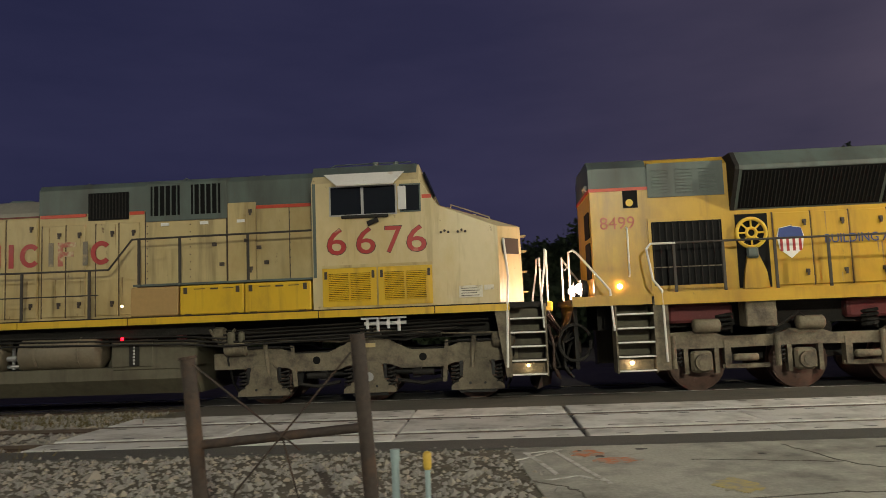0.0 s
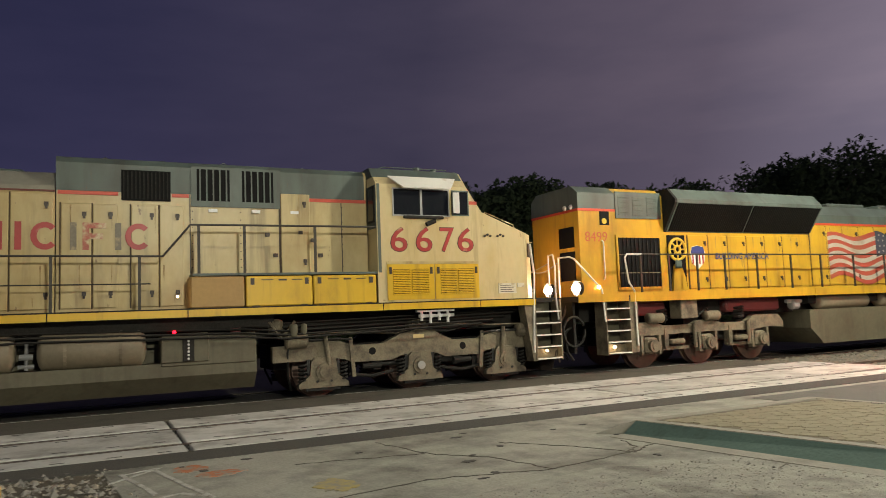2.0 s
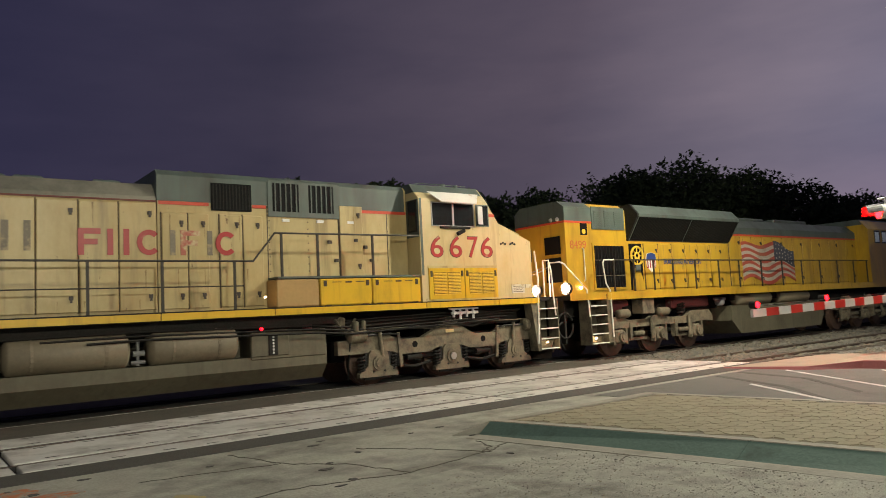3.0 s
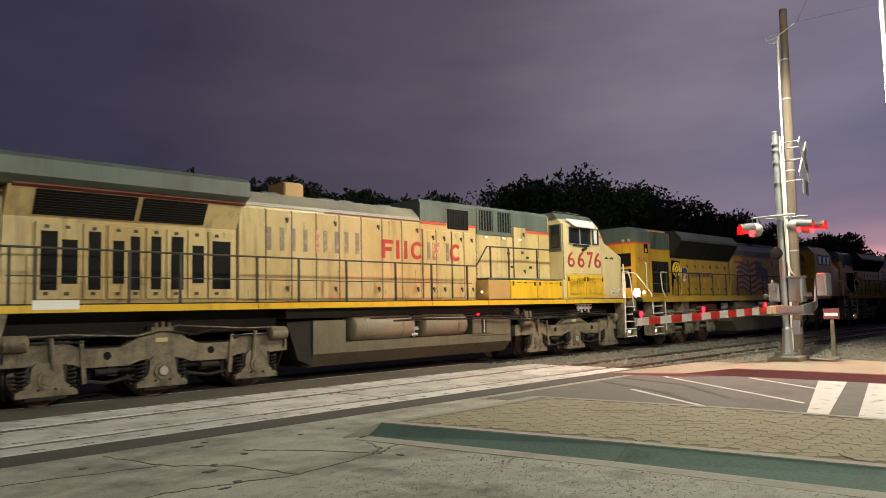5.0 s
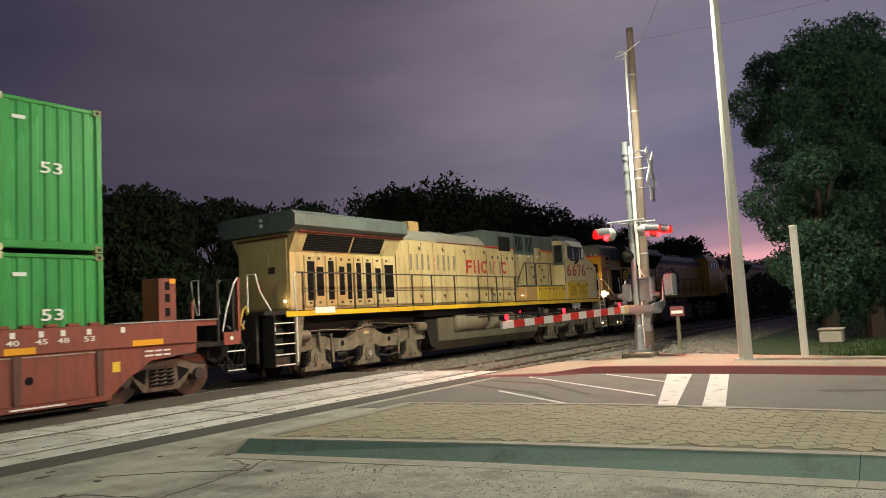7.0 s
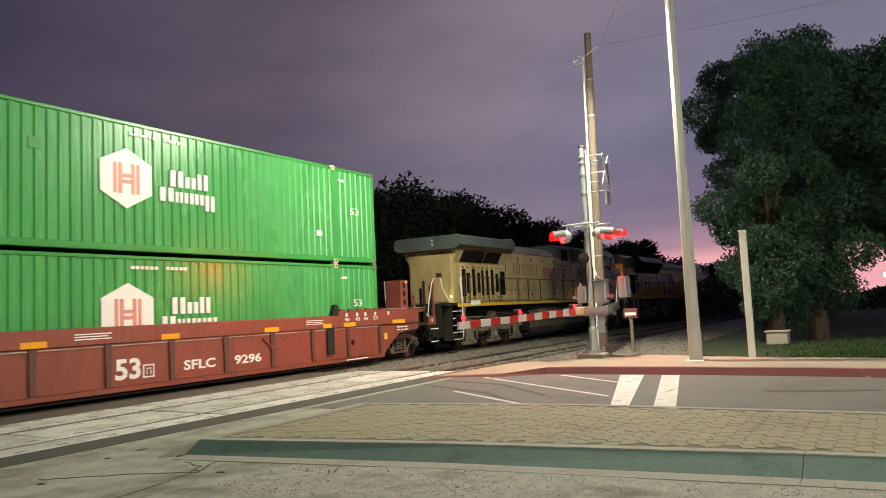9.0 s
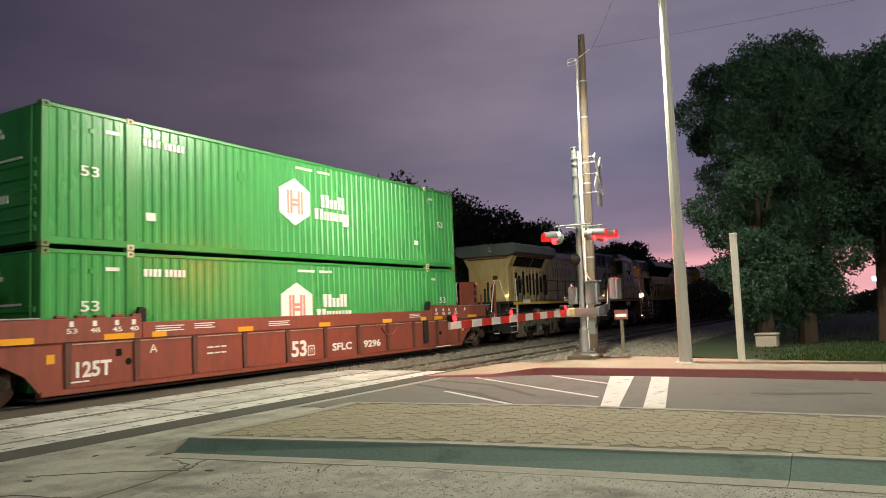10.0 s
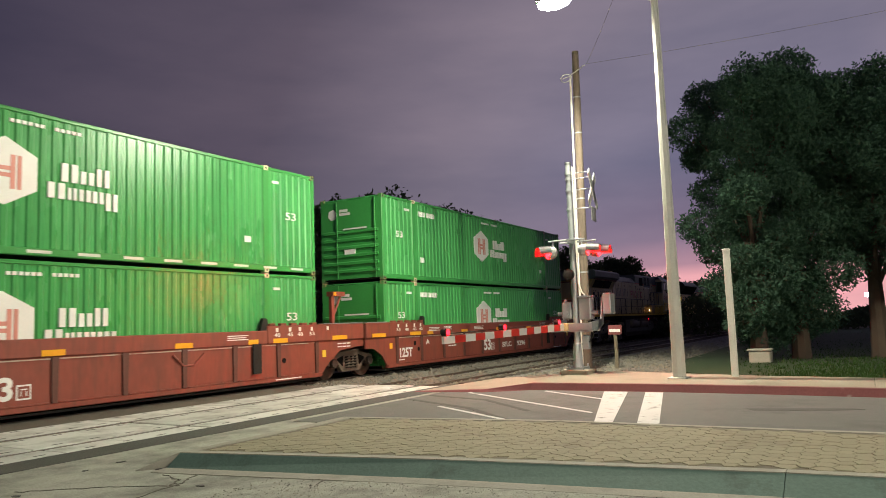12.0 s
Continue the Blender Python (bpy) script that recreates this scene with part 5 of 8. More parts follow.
    part("nose_top", Shape().loft([[(0.10, -1.40, 3.262), (0.54, -0.90, 3.275), (0.54, 0.90, 3.275), (0.10, 1.40, 3.262), (-0.98, 1.40, 3.69), (-0.98, -1.40, 3.69)], [(0.10, -1.38, 3.275), (0.53, -0.89, 3.285), (0.53, 0.89, 3.285), (0.10, 1.38, 3.275), (-0.98, 1.38, 3.71), (-0.98, -1.38, 3.71)]]), M_TAN, L, "tan anti-glare nose top")
    part("nose_rail", Shape().pipe([(-0.75, -1.2, 3.62), (-0.72, -1.2, 3.72), (0.0, -1.2, 3.45), (0.02, -1.2, 3.36)], 0.014, 5).tube((-0.3, -1.1, 3.42), (-0.3, -1.1, 3.53), 0.05), M_CREAM, L)
    for z in (2.0, 2.4, 2.8, 3.1):
        part("grab_iron", Shape().pipe([(0.60, -0.85, z), (0.69, -0.85, z), (0.69, -0.55, z), (0.60, -0.55, z)], 0.014, 5), M_CREAM, L, "grab iron on the nose")
    part("nose_plate", Shape().loft([[(0.23, -1.37, 2.72), (0.53, -1.02, 2.72), (0.53, -1.02, 3.02), (0.23, -1.37, 3.02)], [(0.24, -1.39, 2.72), (0.54, -1.04, 2.72), (0.54, -1.04, 3.02), (0.24, -1.39, 3.02)]]), M_BLACKPAINT, L, "small dark number panel")
    for u in (-0.92, -0.60):
        for i in range(3):
            part("stud", Shape().tube((u + 0.07 * i, -1.53, 3.16 + 0.03 * (i % 2)), (u + 0.07 * i, -1.5, 3.16 + 0.03 * (i % 2)), 0.024, n=8), M_RUST, L, "rusty stud")
    part("notice_panel", Shape().box(-0.62, -0.18, -1.506, -1.49, 1.92, 2.14), M_SCUFF, L, "scuffed white notice panel")
    part("notice_panel", Shape().box(-0.15, 0.03, -1.506, -1.49, 2.05, 2.14), M_SCUFF, L, "small scuffed white notice")
    for i in range(4):
        part("print_line", Shape().box(-0.58, -0.24 - 0.05 * (i % 2), -1.508, -1.50, 1.95 + 0.045 * i, 1.962 + 0.045 * i), M_BLACKPAINT, L, "line of unreadable print")
    part("cab_grey", Shape().box(-3.36, -3.30, -1.506, -1.40, 2.4, 4.2), M_GREY, L)
    part("windscreen", Shape().loft([[(-1.24, -1.30, 4.36), (-1.24, -0.15, 4.36), (-1.04, -0.15, 3.86), (-1.04, -1.38, 3.86)], [(-1.20, -1.30, 4.37), (-1.20, -0.15, 4.37), (-1.0, -0.15, 3.87), (-1.0, -1.38, 3.87)]]), M_GLASS, L, "dark windscreen")
    w = window(L, -3.03, -1.74, 3.55, 4.13, -1.5, M_ALU)
    part("mullion", Shape().box(-2.42, -2.37, -1.525, -1.49, 3.57, 4.11), M_ALU, w)
    window(L, -1.68, -1.28, 3.58, 4.12, -1.5, M_GREY)
    part("mirror", Shape().box(-1.70, -1.55, -1.62, -1.59, 3.62, 4.06), M_REFLECT, L, "pale wind deflector pane")
    part("sun_visor", Shape().loft([[(-3.12, -1.50, 4.36), (-1.58, -1.50, 4.36), (-1.78, -1.68, 4.10), (-2.85, -1.68, 4.10)], [(-3.12, -1.50, 4.37), (-1.58, -1.50, 4.37), (-1.78, -1.69, 4.12), (-2.85, -1.69, 4.12)]]), M_VISOR, L, "white sun visor streaked with rust")
    part("arm_rest", Shape().soft_box(-2.8, -1.9, -1.56, -1.5, 3.50, 3.56, 0.01).tube((-2.3, -1.55, 3.38), (-2.1, -1.55, 3.46), 0.05), M_UNDER, L)
    part("cab_back", Shape().box(-3.392, -3.383, -1.49, -1.0, 3.30, 4.18), M_GREY, L, "grey upper back of the cab")
    back = part("window_frame", Shape().box(-3.41, -3.39, -1.44, -1.10, 3.42, 4.16), M_UNDER, L, "dark frame of the rear window")
    part("pane", Shape().box(-3.416, -3.40, -1.41, -1.13, 3.46, 4.12), M_GLASS, back, "dark window glass")
    for d, u0, u1 in (("6", -3.09, -2.73), ("6", -2.53, -2.17), ("7", -1.98, -1.66), ("6", -1.57, -1.20)):
        write("cab_digit", d, L, M_BLACKPAINT, u0 - 0.012, u1 + 0.012, -1.504, 2.808, 3.332, "dark outline of a digit", 0.004)
        write("cab_digit", d, L, M_RED, u0, u1, -1.508, 2.82, 3.32, "large red cab digit", 0.004)
    for a, b in ((-3.19, -2.16), (-2.13, -1.11)):
        louvre_door(L, a, b, 1.84, 2.56, -1.53, M_YELLOW, 15)
    part("door_header", Shape().box(-3.2, -1.1, -1.515, -1.5, 2.57, 2.62), M_CREAM, L)
    part("red_stripe", Shape().box(-1.26, -1.08, -1.506, -1.49, 3.83, 3.9), M_STRIPE, L)
    # lettering: plain strokes
    brand_bars(L, -13.78, -11.0, -1.036, 2.95, 3.47, "22122", [M_CREAMDARK, M_CREAMDARK, M_REDFADE, M_CREAMDARK, M_CREAMDARK])
    brand_bars(L, -10.46, -7.42, -1.045, 2.88, 3.36, "f2c1f1c", [M_RED, M_RED, M_RED, M_CREAMDARK, M_REDFADE, M_CREAMDARK, M_RED])
    part("sill_notice", Shape().box(-18.6, -17.85, -1.526, -1.5, 1.70, 1.86), M_PAINT, L, "white notice with unreadable print")
    # railings
    for k in (-1, 1):
        railing(L, k, 1.46, [(-19.2, 2.77), (-7.4, 2.73), (-6.93, 3.3), (-3.4, 3.32)], [(u, 1.78, 2.75) for u in (-18.95, -18.55, -16.96, -15.97, -14.28, -13.24, -11.92, -10.39, -9.14, -7.78)] + [(-6.79, 2.36, 3.3), (-5.98, 2.36, 3.3), (-4.64, 2.4, 3.3)], M_RAILING)
        part("lower_rail", Shape().pipe([(-19.0, k * 1.46, 2.28), (-7.6, k * 1.46, 2.25)], 0.012, 5), M_RAILING, L)
        part("end_handrail", Shape().pipe([(-19.22, k * 1.47, 0.5), (-19.24, k * 1.5, 1.75), (-19.30, k * 1.5, 2.65), (-19.2, k * 1.48, 2.77)], 0.021), M_WHITE, L, "white stair handrail")
        part("end_handrail", Shape().pipe([(-19.95, k * 1.47, 1.3), (-20.0, k * 1.45, 1.75), (-20.25, k * 1.3, 2.3), (-20.33, k * 1.25, 2.72), (-20.33, k * 0.95, 2.72), (-20.33, k * 0.95, 1.8)], 0.021), M_WHITE, L, "white stair handrail")
        part("end_handrail", Shape().pipe([(0.22, k * 1.49, 0.6), (0.26, k * 1.5, 1.7), (0.3, k * 1.5, 2.3), (0.24, k * 1.48, 3.0)], 0.024), M_WHITE, L, "white stair handrail")
        part("end_handrail", Shape().pipe([(0.93, k * 1.45, 1.3), (0.9, k * 1.42, 1.9), (1.0, k * 1.3, 2.5), (1.02, k * 1.2, 2.78), (1.06, k * 0.95, 2.78), (1.06, k * 0.95, 1.8)], 0.021), M_WHITE, L, "white stair handrail")
        stairs(L, -19.98, -19.34, k, 0.46, 1.75, 5, M_WHITE, M_TRUCK if k > 0 else M_UNDER)
        stairs(L, 0.30, 0.94, k, 0.46, 1.75, 5, M_WHITE, M_TRUCK)
        part("step_gusset", Shape().prism([(0.02, 1.66), (0.29, 1.66), (0.29, 0.42), (0.2, 0.42)], k * 1.2, k * 1.48), M_TRUCK, L)
        part("step_gusset", Shape().prism([(-19.33, 1.66), (-18.95, 1.66), (-19.2, 0.42), (-19.33, 0.42)], k * 1.2, k * 1.48), M_TRUCK, L)
        for c in (-2.4, -16.2):
            sideframe_ge(L, c, k, 2.05)
    part("chain", Shape().pipe([(1.06, -0.95 + 0.1 * i, 2.6 - 0.16 * math.sin(math.pi * i / 19)) for i in range(20)], 0.012, 5), M_ALU, L, "safety chain")
    for c in (-2.4, -16.2):
        part("truck_body", Shape().box(c - 2.9, c + 2.75, -0.6, 0.6, 0.55, 1.0).box(c - 0.6, c + 0.6, -0.95, 0.95, 0.8, 1.2), M_UNDER, L, "dark truck frame between the wheels")
        for a in (-2.05, 0, 2.05):
            wheelset(L, c + a, 0.533)
    # fuel tank and air reservoirs
    part("fuel_tank", Shape().run([(-1.25, 0.84), (-1.25, 0.60), (-0.98, 0.30), (0.98, 0.30), (1.25, 0.60), (1.25, 0.84)], -12.72, -5.75).box(-12.72, -11.8, -1.25, 1.25, 0.84, 1.36).box(-12.6, -5.8, -0.7, 0.7, 0.8, 1.42), M_TANK, L, "dusty fuel tank")
    # black block put in for the shade behind the tank
    part("tank_shade", Shape().prism([(-13.4, 1.35), (-12.73, 1.36), (-12.73, 0.34), (-13.1, 0.5)], -1.2, 1.2), M_UNDER, L, "black sloped block for the shade at the tank end")
    part("equipment_box", Shape().soft_box(-7.42, -5.75, -1.27, -0.72, 0.78, 1.33, 0.02), M_TANK, L, "dusty equipment box")
    gauge = part("sight_glass", Shape().soft_box(-7.06, -6.86, -1.31, -1.285, 0.86, 1.27, 0.01), M_UNDER, L, "dark fuel sight glass")
    for i in range(6):
        part("gauge_port", Shape().tube((-6.96, -1.318, 0.91 + 0.062 * i), (-6.96, -1.31, 0.91 + 0.062 * i), 0.022, n=8), M_REFLECT, gauge, "round pale gauge port")
    part("equipment_box", Shape().soft_box(-7.42, -6.6, -1.29, -1.0, 0.84, 1.36, 0.02), M_TANK, L)
    lamp_ball(L, -7.2, -1.3, 1.39, 0.03, M_REDDOT, "tiny red indicator")
    part("valve", Shape().tube((-6.1, -1.1, 1.33), (-6.1, -1.1, 1.48), 0.1), M_REDKERB, L, "red shut-off valve")
    for a, b in ((-11.55, -9.75), (-9.25, -7.75)):
        part("air_reservoir", Shape().drum((a, -1.06, 1.15), (b, -1.06, 1.15), 0.33, 24, 0.1), M_RESERVOIR, L, "dusty air reservoir, toned lighter as if lit", True)
        for u in (a + 0.3, b - 0.35):
            part("strap", Shape().tube((u, -1.06, 1.15), (u + 0.05, -1.06, 1.15), 0.338, n=24), M_RESERVOIR, L)
    part("drain_valve", Shape().tube((-9.62, -1.12, 0.92), (-9.38, -1.12, 0.92), 0.035, n=8).tube((-9.5, -1.12, 0.86), (-9.5, -1.12, 1.32), 0.03, n=8).tube((-9.6, -1.16, 1.08), (-9.4, -1.16, 1.08), 0.05, n=8), M_ALU, L, "pale valves between the reservoirs")
    part("filter_bowl", Shape().drum((-5.05, -1.28, 1.22), (-5.05, -1.28, 1.42), 0.075, 12, 0.03).drum((-4.85, -1.28, 1.26), (-4.85, -1.28, 1.42), 0.06, 12, 0.03), M_TANK, L, "hanging filter bowls", True)
    part("compressor", Shape().drum((-5.35, -1.1, 1.3), (-5.35, -1.1, 1.5), 0.14, 12, 0.05).pipe([(-5.5, -1.2, 1.5), (-5.3, -1.25, 1.2), (-5.1, -1.2, 1.35), (-5.0, -1.2, 1.5)], 0.03, 6), M_TRUCK, L)
    # ends
    coupler(L, 1.05, 1)
    coupler(L, -20.35, -1)
    part("plow", Shape().loft([[(0.75, -1.35, 0.18), (1.1, 0, 0.14), (0.75, 1.35, 0.18), (0.7, 0, 0.16)], [(0.9, -1.35, 0.62), (1.2, 0, 0.66), (0.9, 1.35, 0.62), (0.8, 0, 0.64)]]), M_RUST, L, "rusty snow plough")
    for j in range(6):
        y = -0.98 + 0.16 * j
        part("jumper_hose", Shape().pipe([(1.04, y, 1.62 - 0.05 * (j % 3)), (1.16, y - 0.05, 1.40 - 0.06 * (j % 2)), (1.30, y, 1.22 - 0.05 * (j % 3)), (1.44, y + 0.04, 1.38), (1.52, y + 0.05, 1.60)], 0.024, 6), M_HOSE, L, "sagging brown jumper hose")
        part("hanging_hose", Shape().pipe([(1.04, y, 1.35), (1.12, y - 0.04, 0.95), (1.10 + 0.04 * (j % 2), y - 0.04, 0.55), (1.22, y, 0.32 + 0.05 * (j % 3))], 0.026, 6), M_HOSE, L, "hanging brown hose")
    part("tail_hose", Shape().pipe([(-20.36, -0.95, 1.75), (-20.44, -1.0, 1.95), (-20.56, -1.02, 1.85), (-20.62, -1.0, 1.55), (-20.5, -0.98, 1.40)], 0.03, 8), M_PIPEYELLOW, L, "looped yellow hose at the tail")
    part("end_sheet", Shape().box(0.93, 1.0, -1.15, 1.15, 0.75, 1.7), M_UNDER, L)
    part("end_sheet", Shape().box(-20.32, -20.24, -1.2, 1.2, 0.55, 1.7), M_UNDER, L, "dark rear end sheet")
    part("anticlimber", Shape().soft_box(1.0, 1.15, -0.9, 0.9, 1.6, 1.8, 0.02), M_YELLOW, L, "yellow front step edge")
    lamp_ball(L, 0.60, -1.42, 0.62, 0.026, M_STEPLIGHT, "step lamp")
    lamp_ball(L, -7.15, -1.42, 2.02, 0.02, M_STEPLIGHT, "walkway lamp")
    return L


M_VISOR = mat("rust_streaked_white", (0.72, 0.70, 0.64), 0.5, 0, 0.08, 4, 0.03, (0.38, 0.22, 0.08), (0.56, 0.72), 1.6)
M_CREAMDARK = mat("ghost_lettering", (0.20, 0.17, 0.12), 0.55, 0, 0.2, 4, 0.02, (0.44, 0.34, 0.18), (0.52, 0.66), 4.0)
faded_locomotive()


def golden_locomotive(shift, digits, label):
    """The newer engine with flared radiators; built in the same measure as the first and shifted along the train."""
    L = thing("locomotive", label, "locomotive")
    ROLLING.append((L, shift))
    part("platform", Shape().box(1.45, 25.0, -1.5, 1.5, 1.68, 1.80), M_UNDER, L, "dark walkway platform")
    part("underframe", Shape().box(2.0, 24.7, -0.75, 0.75, 1.2, 1.68).box(9.5, 15.6, -1.2, 1.2, 1.42, 1.68), M_UNDER, L, "black underframe")
    for k in (-1, 1):
        for a, b in ((2.95, 9.4), (9.42, 15.0), (15.02, 22.0)):
            part("sill", Shape().box(a, b, k * 1.5, k * 1.52, 1.64, 1.86), M_GOLD, L, "yellow side sill")
    # rear hood
    part("rear_hood", Shape().run([(-1.0, 1.80), (-1.0, 4.3), (-0.75, 4.48), (0.75, 4.48), (1.0, 4.3), (1.0, 1.80)], 1.95, 4.62), M_GOLD, L, "yellow rear hood")
    part("grey_band", Shape().run([(-1.012, 3.92), (-1.012, 4.305), (-0.76, 4.492), (0.76, 4.492), (1.012, 4.305), (1.012, 3.92)], 1.94, 3.06), M_GREY, L, "grey upper band")
    part("red_stripe", Shape().box(1.93, 3.06, -1.016, 1.0, 3.86, 3.92), M_STRIPE, L, "thin red stripe")
    part("louvre_panel", Shape().box(3.06, 4.5, -1.03, -1.0, 3.70, 4.36), M_GREY, L, "pale grey louvre panel")
    for r in range(3):
        for n in range(8):
            part("louvre", Shape().box(3.14 + 0.45 * r, 3.46 + 0.45 * r, -1.05, -1.02, 3.78 + 0.062 * n, 3.80 + 0.062 * n), M_GREY, L)
    g = part("side_grille", Shape().box(3.08, 4.4, -1.02, -1.0, 2.0, 3.22), M_DARK, L, "black barred side grille")
    for n in range(11):
        part("bar", Shape().box(3.1 + 0.125 * n, 3.118 + 0.125 * n, -1.045, -1.01, 2.0, 3.22), M_UNDER, g)
    part("grille_frame", Shape().box(3.02, 4.46, -1.035, -1.0, 1.93, 2.0).box(3.02, 4.46, -1.035, -1.0, 3.22, 3.29).box(3.02, 3.08, -1.034, -1.0, 2.0, 3.22).box(4.40, 4.46, -1.034, -1.0, 2.0, 3.22), M_GOLD, L, "yellow grille frame")
    for z in (2.35, 2.8):
        part("bar", Shape().box(3.08, 4.40, -1.045, -1.015, z - 0.01, z + 0.01), M_TRUCK, g)
    part("lamp_niche", Shape().box(2.58, 2.86, -1.012, -0.98, 3.52, 3.86), M_DARK, L, "dark square niche")
    part("niche_lamp", Shape().tube((2.7, -1.03, 3.62), (2.7, -1.0, 3.62), 0.07, n=14), M_YELLOWBRIGHT, L, "unlit yellow niche lamp")
    part("rear_grille", Shape().box(1.925, 1.95, -0.8, -0.2, 2.2, 2.9).box(1.925, 1.95, -0.8, -0.2, 3.0, 3.5), M_DARK, L, "dark rear grille")
    for y in (-0.25, 0.0):
        lamp_ball(L, 1.93, y - 0.5, 3.98, 0.06, M_ALU, "unlit twin rear lamp")
    part("grab_pole", Shape().pipe([(2.62, -1.0, 2.2), (2.62, -1.05, 2.25), (2.62, -1.05, 3.1), (2.62, -1.0, 3.15)], 0.018, 6), M_WHITE, L, "white upright grab rail")
    # flared radiators
    flare = [(-1.0, 3.38), (-1.46, 4.08), (-1.46, 4.16), (-1.2, 4.46), (1.2, 4.46), (1.46, 4.16), (1.46, 4.08), (1.0, 3.38)]
    part("radiator_housing", Shape().run(flare, 4.62, 10.05), M_GREY, L, "grey flared radiator housing")
    part("radiator_end", Shape().run([(y * 1.01, z) for y, z in flare], 4.58, 4.66), M_UNDER, L, "dark radiator end")
    slope = lambda u0, u1, f0, f1, o: [[(u, -1.0 - 0.46 * f - o, 3.38 + 0.70 * f - o * 0.6) for u, f in ((u0, f0), (u1, f0), (u1, f1), (u0, f1))], [(u, -1.0 - 0.46 * f, 3.38 + 0.70 * f) for u, f in ((u0, f0), (u1, f0), (u1, f1), (u0, f1))]]
    for n in range(2):
        a = 4.72 + 2.66 * n
        r = part("radiator_grille", Shape().loft(slope(a, a + 2.60, 0.05, 0.98, 0.015)), M_DARK, L, "black slanted radiator mesh")
        for i in range(36):
            part("fin", Shape().loft(slope(a + 0.04 + 0.07 * i, a + 0.052 + 0.07 * i, 0.08, 0.95, 0.024)), M_UNDER, r)
    for u in (5.4, 7.0, 8.6):
        part("fan_housing", Shape().tube((u, 0, 4.44), (u, 0, 4.54), 0.62, n=24), M_GREY, L, "round roof fan housing")
    # engine hood with doors
    part("engine_hood", Shape().run([(-1.0, 1.80), (-1.0, 3.95), (-0.7, 4.25), (0.7, 4.25), (1.0, 3.95), (1.0, 1.80)], 4.6, 19.6), M_GOLD, L, "yellow engine hood")
    part("hood_roof", Shape().run([(-1.014, 3.72), (-1.014, 3.96), (-0.71, 4.265), (0.71, 4.265), (1.014, 3.96), (1.014, 3.72)], 10.06, 19.6), M_GREY, L, "grey hood roof")
    part("red_stripe", Shape().box(10.1, 19.6, -1.018, -1.0, 3.66, 3.72), M_STRIPE, L, "thin red stripe")
    part("roof_box", Shape().soft_box(11.5, 13.2, -0.6, 0.6, 4.26, 4.4, 0.04).soft_box(14.0, 16.5, -0.55, 0.55, 4.26, 4.42, 0.04), M_GREY, L)
    for n in range(6):
        hood_door(L, 5.35 + 0.70 * n, 6.05 + 0.70 * n, 1.92, 3.30, -1.03, M_GOLD)
    for n in range(13):
        hood_door(L, 10.0 + 0.72 * n, 10.72 + 0.72 * n, 1.92, 3.62, -1.03, M_GOLD, n % 2 == 0)
    # handbrake wheel in its recess
    part("brake_recess", Shape().box(4.66, 5.26, -1.012, -0.99, 1.9, 3.3), M_DARK, L, "dark handbrake recess")
    ring = lambda r: [(4.92 + r * math.cos(a), -1.09, 2.93 + r * math.sin(a)) for a in np.linspace(0, 2 * math.pi, 25)]
    wheel = part("brake_wheel", Shape().pipe(ring(0.27), 0.035).pipe(ring(0.09), 0.03), M_YELLOWBRIGHT, L, "bright yellow handbrake wheel")
    for n in range(8):
        a = n * math.pi / 4
        part("spoke", Shape().tube((4.92 + 0.08 * math.cos(a), -1.09, 2.93 + 0.08 * math.sin(a)), (4.92 + 0.26 * math.cos(a), -1.09, 2.93 + 0.26 * math.sin(a)), 0.018), M_YELLOWBRIGHT, wheel)
    part("brake_stand", Shape().prism([(4.72, 1.88), (5.2, 1.88), (5.16, 2.2), (5.02, 2.55), (4.84, 2.55), (4.76, 2.2)], -1.08, -1.0), M_GOLD, L, "yellow brake stand")
    part("brake_gear", Shape().soft_box(4.80, 5.02, -1.14, -1.08, 2.45, 2.66, 0.03), M_GREY, L)
    # marks
    sh = [(5.45, 3.0), (5.65, 3.04), (5.85, 3.0), (5.9, 2.85), (5.86, 2.6), (5.65, 2.42), (5.44, 2.6), (5.4, 2.85)]
    shield = part("shield", Shape().prism(sh, -1.046, -1.03), M_PAINT, L, "shield emblem in plain red, white and blue")
    part("shield_top", Shape().prism([(5.45, 2.99), (5.65, 3.03), (5.85, 2.99), (5.89, 2.8), (5.41, 2.8)], -1.050, -1.03), M_BLUE, shield)
    for n in range(4):
        part("shield_bar", Shape().box(5.45 + 0.115 * n, 5.50 + 0.115 * n, -1.049, -1.03, 2.56, 2.79), M_RED, shield)
    write("slogan", "BUILDING AMERICA", L, M_BLUE, 6.28, 8.25, -1.045, 2.68, 2.85, "dark blue slogan")
    if digits:
        write("side_number", digits, L, M_FADERED, 2.12, 2.78, -1.006, 3.12, 3.36, "faded red side digits")
    # waving flag painted on the doors
    def wave(u, f):
        return 2.06 + 1.42 * f * (0.92 + 0.08 * math.sin(u * 1.7)) + 0.15 * math.sin((u - 10.7) * 2.7 + f * 1.3)
    us = list(np.linspace(10.75, 14.3, 19))
    for i in range(11):
        o = [(u, wave(u, i / 11)) for u in us] + [(u, wave(u, (i + 1) / 11)) for u in us[::-1]]
        s = part("flag_stripe", Shape().prism(o, -1.05, -1.032), M_FLAGRED if i % 2 == 0 else M_FLAGWHITE, L, "waving flag stripe")
    us = list(np.linspace(12.9, 14.3, 9))
    part("flag_field", Shape().prism([(u, wave(u, 0.48)) for u in us] + [(u, wave(u, 1.02)) for u in us[::-1]], -1.054, -1.032), M_FLAGBLUE, L, "dark blue flag field")
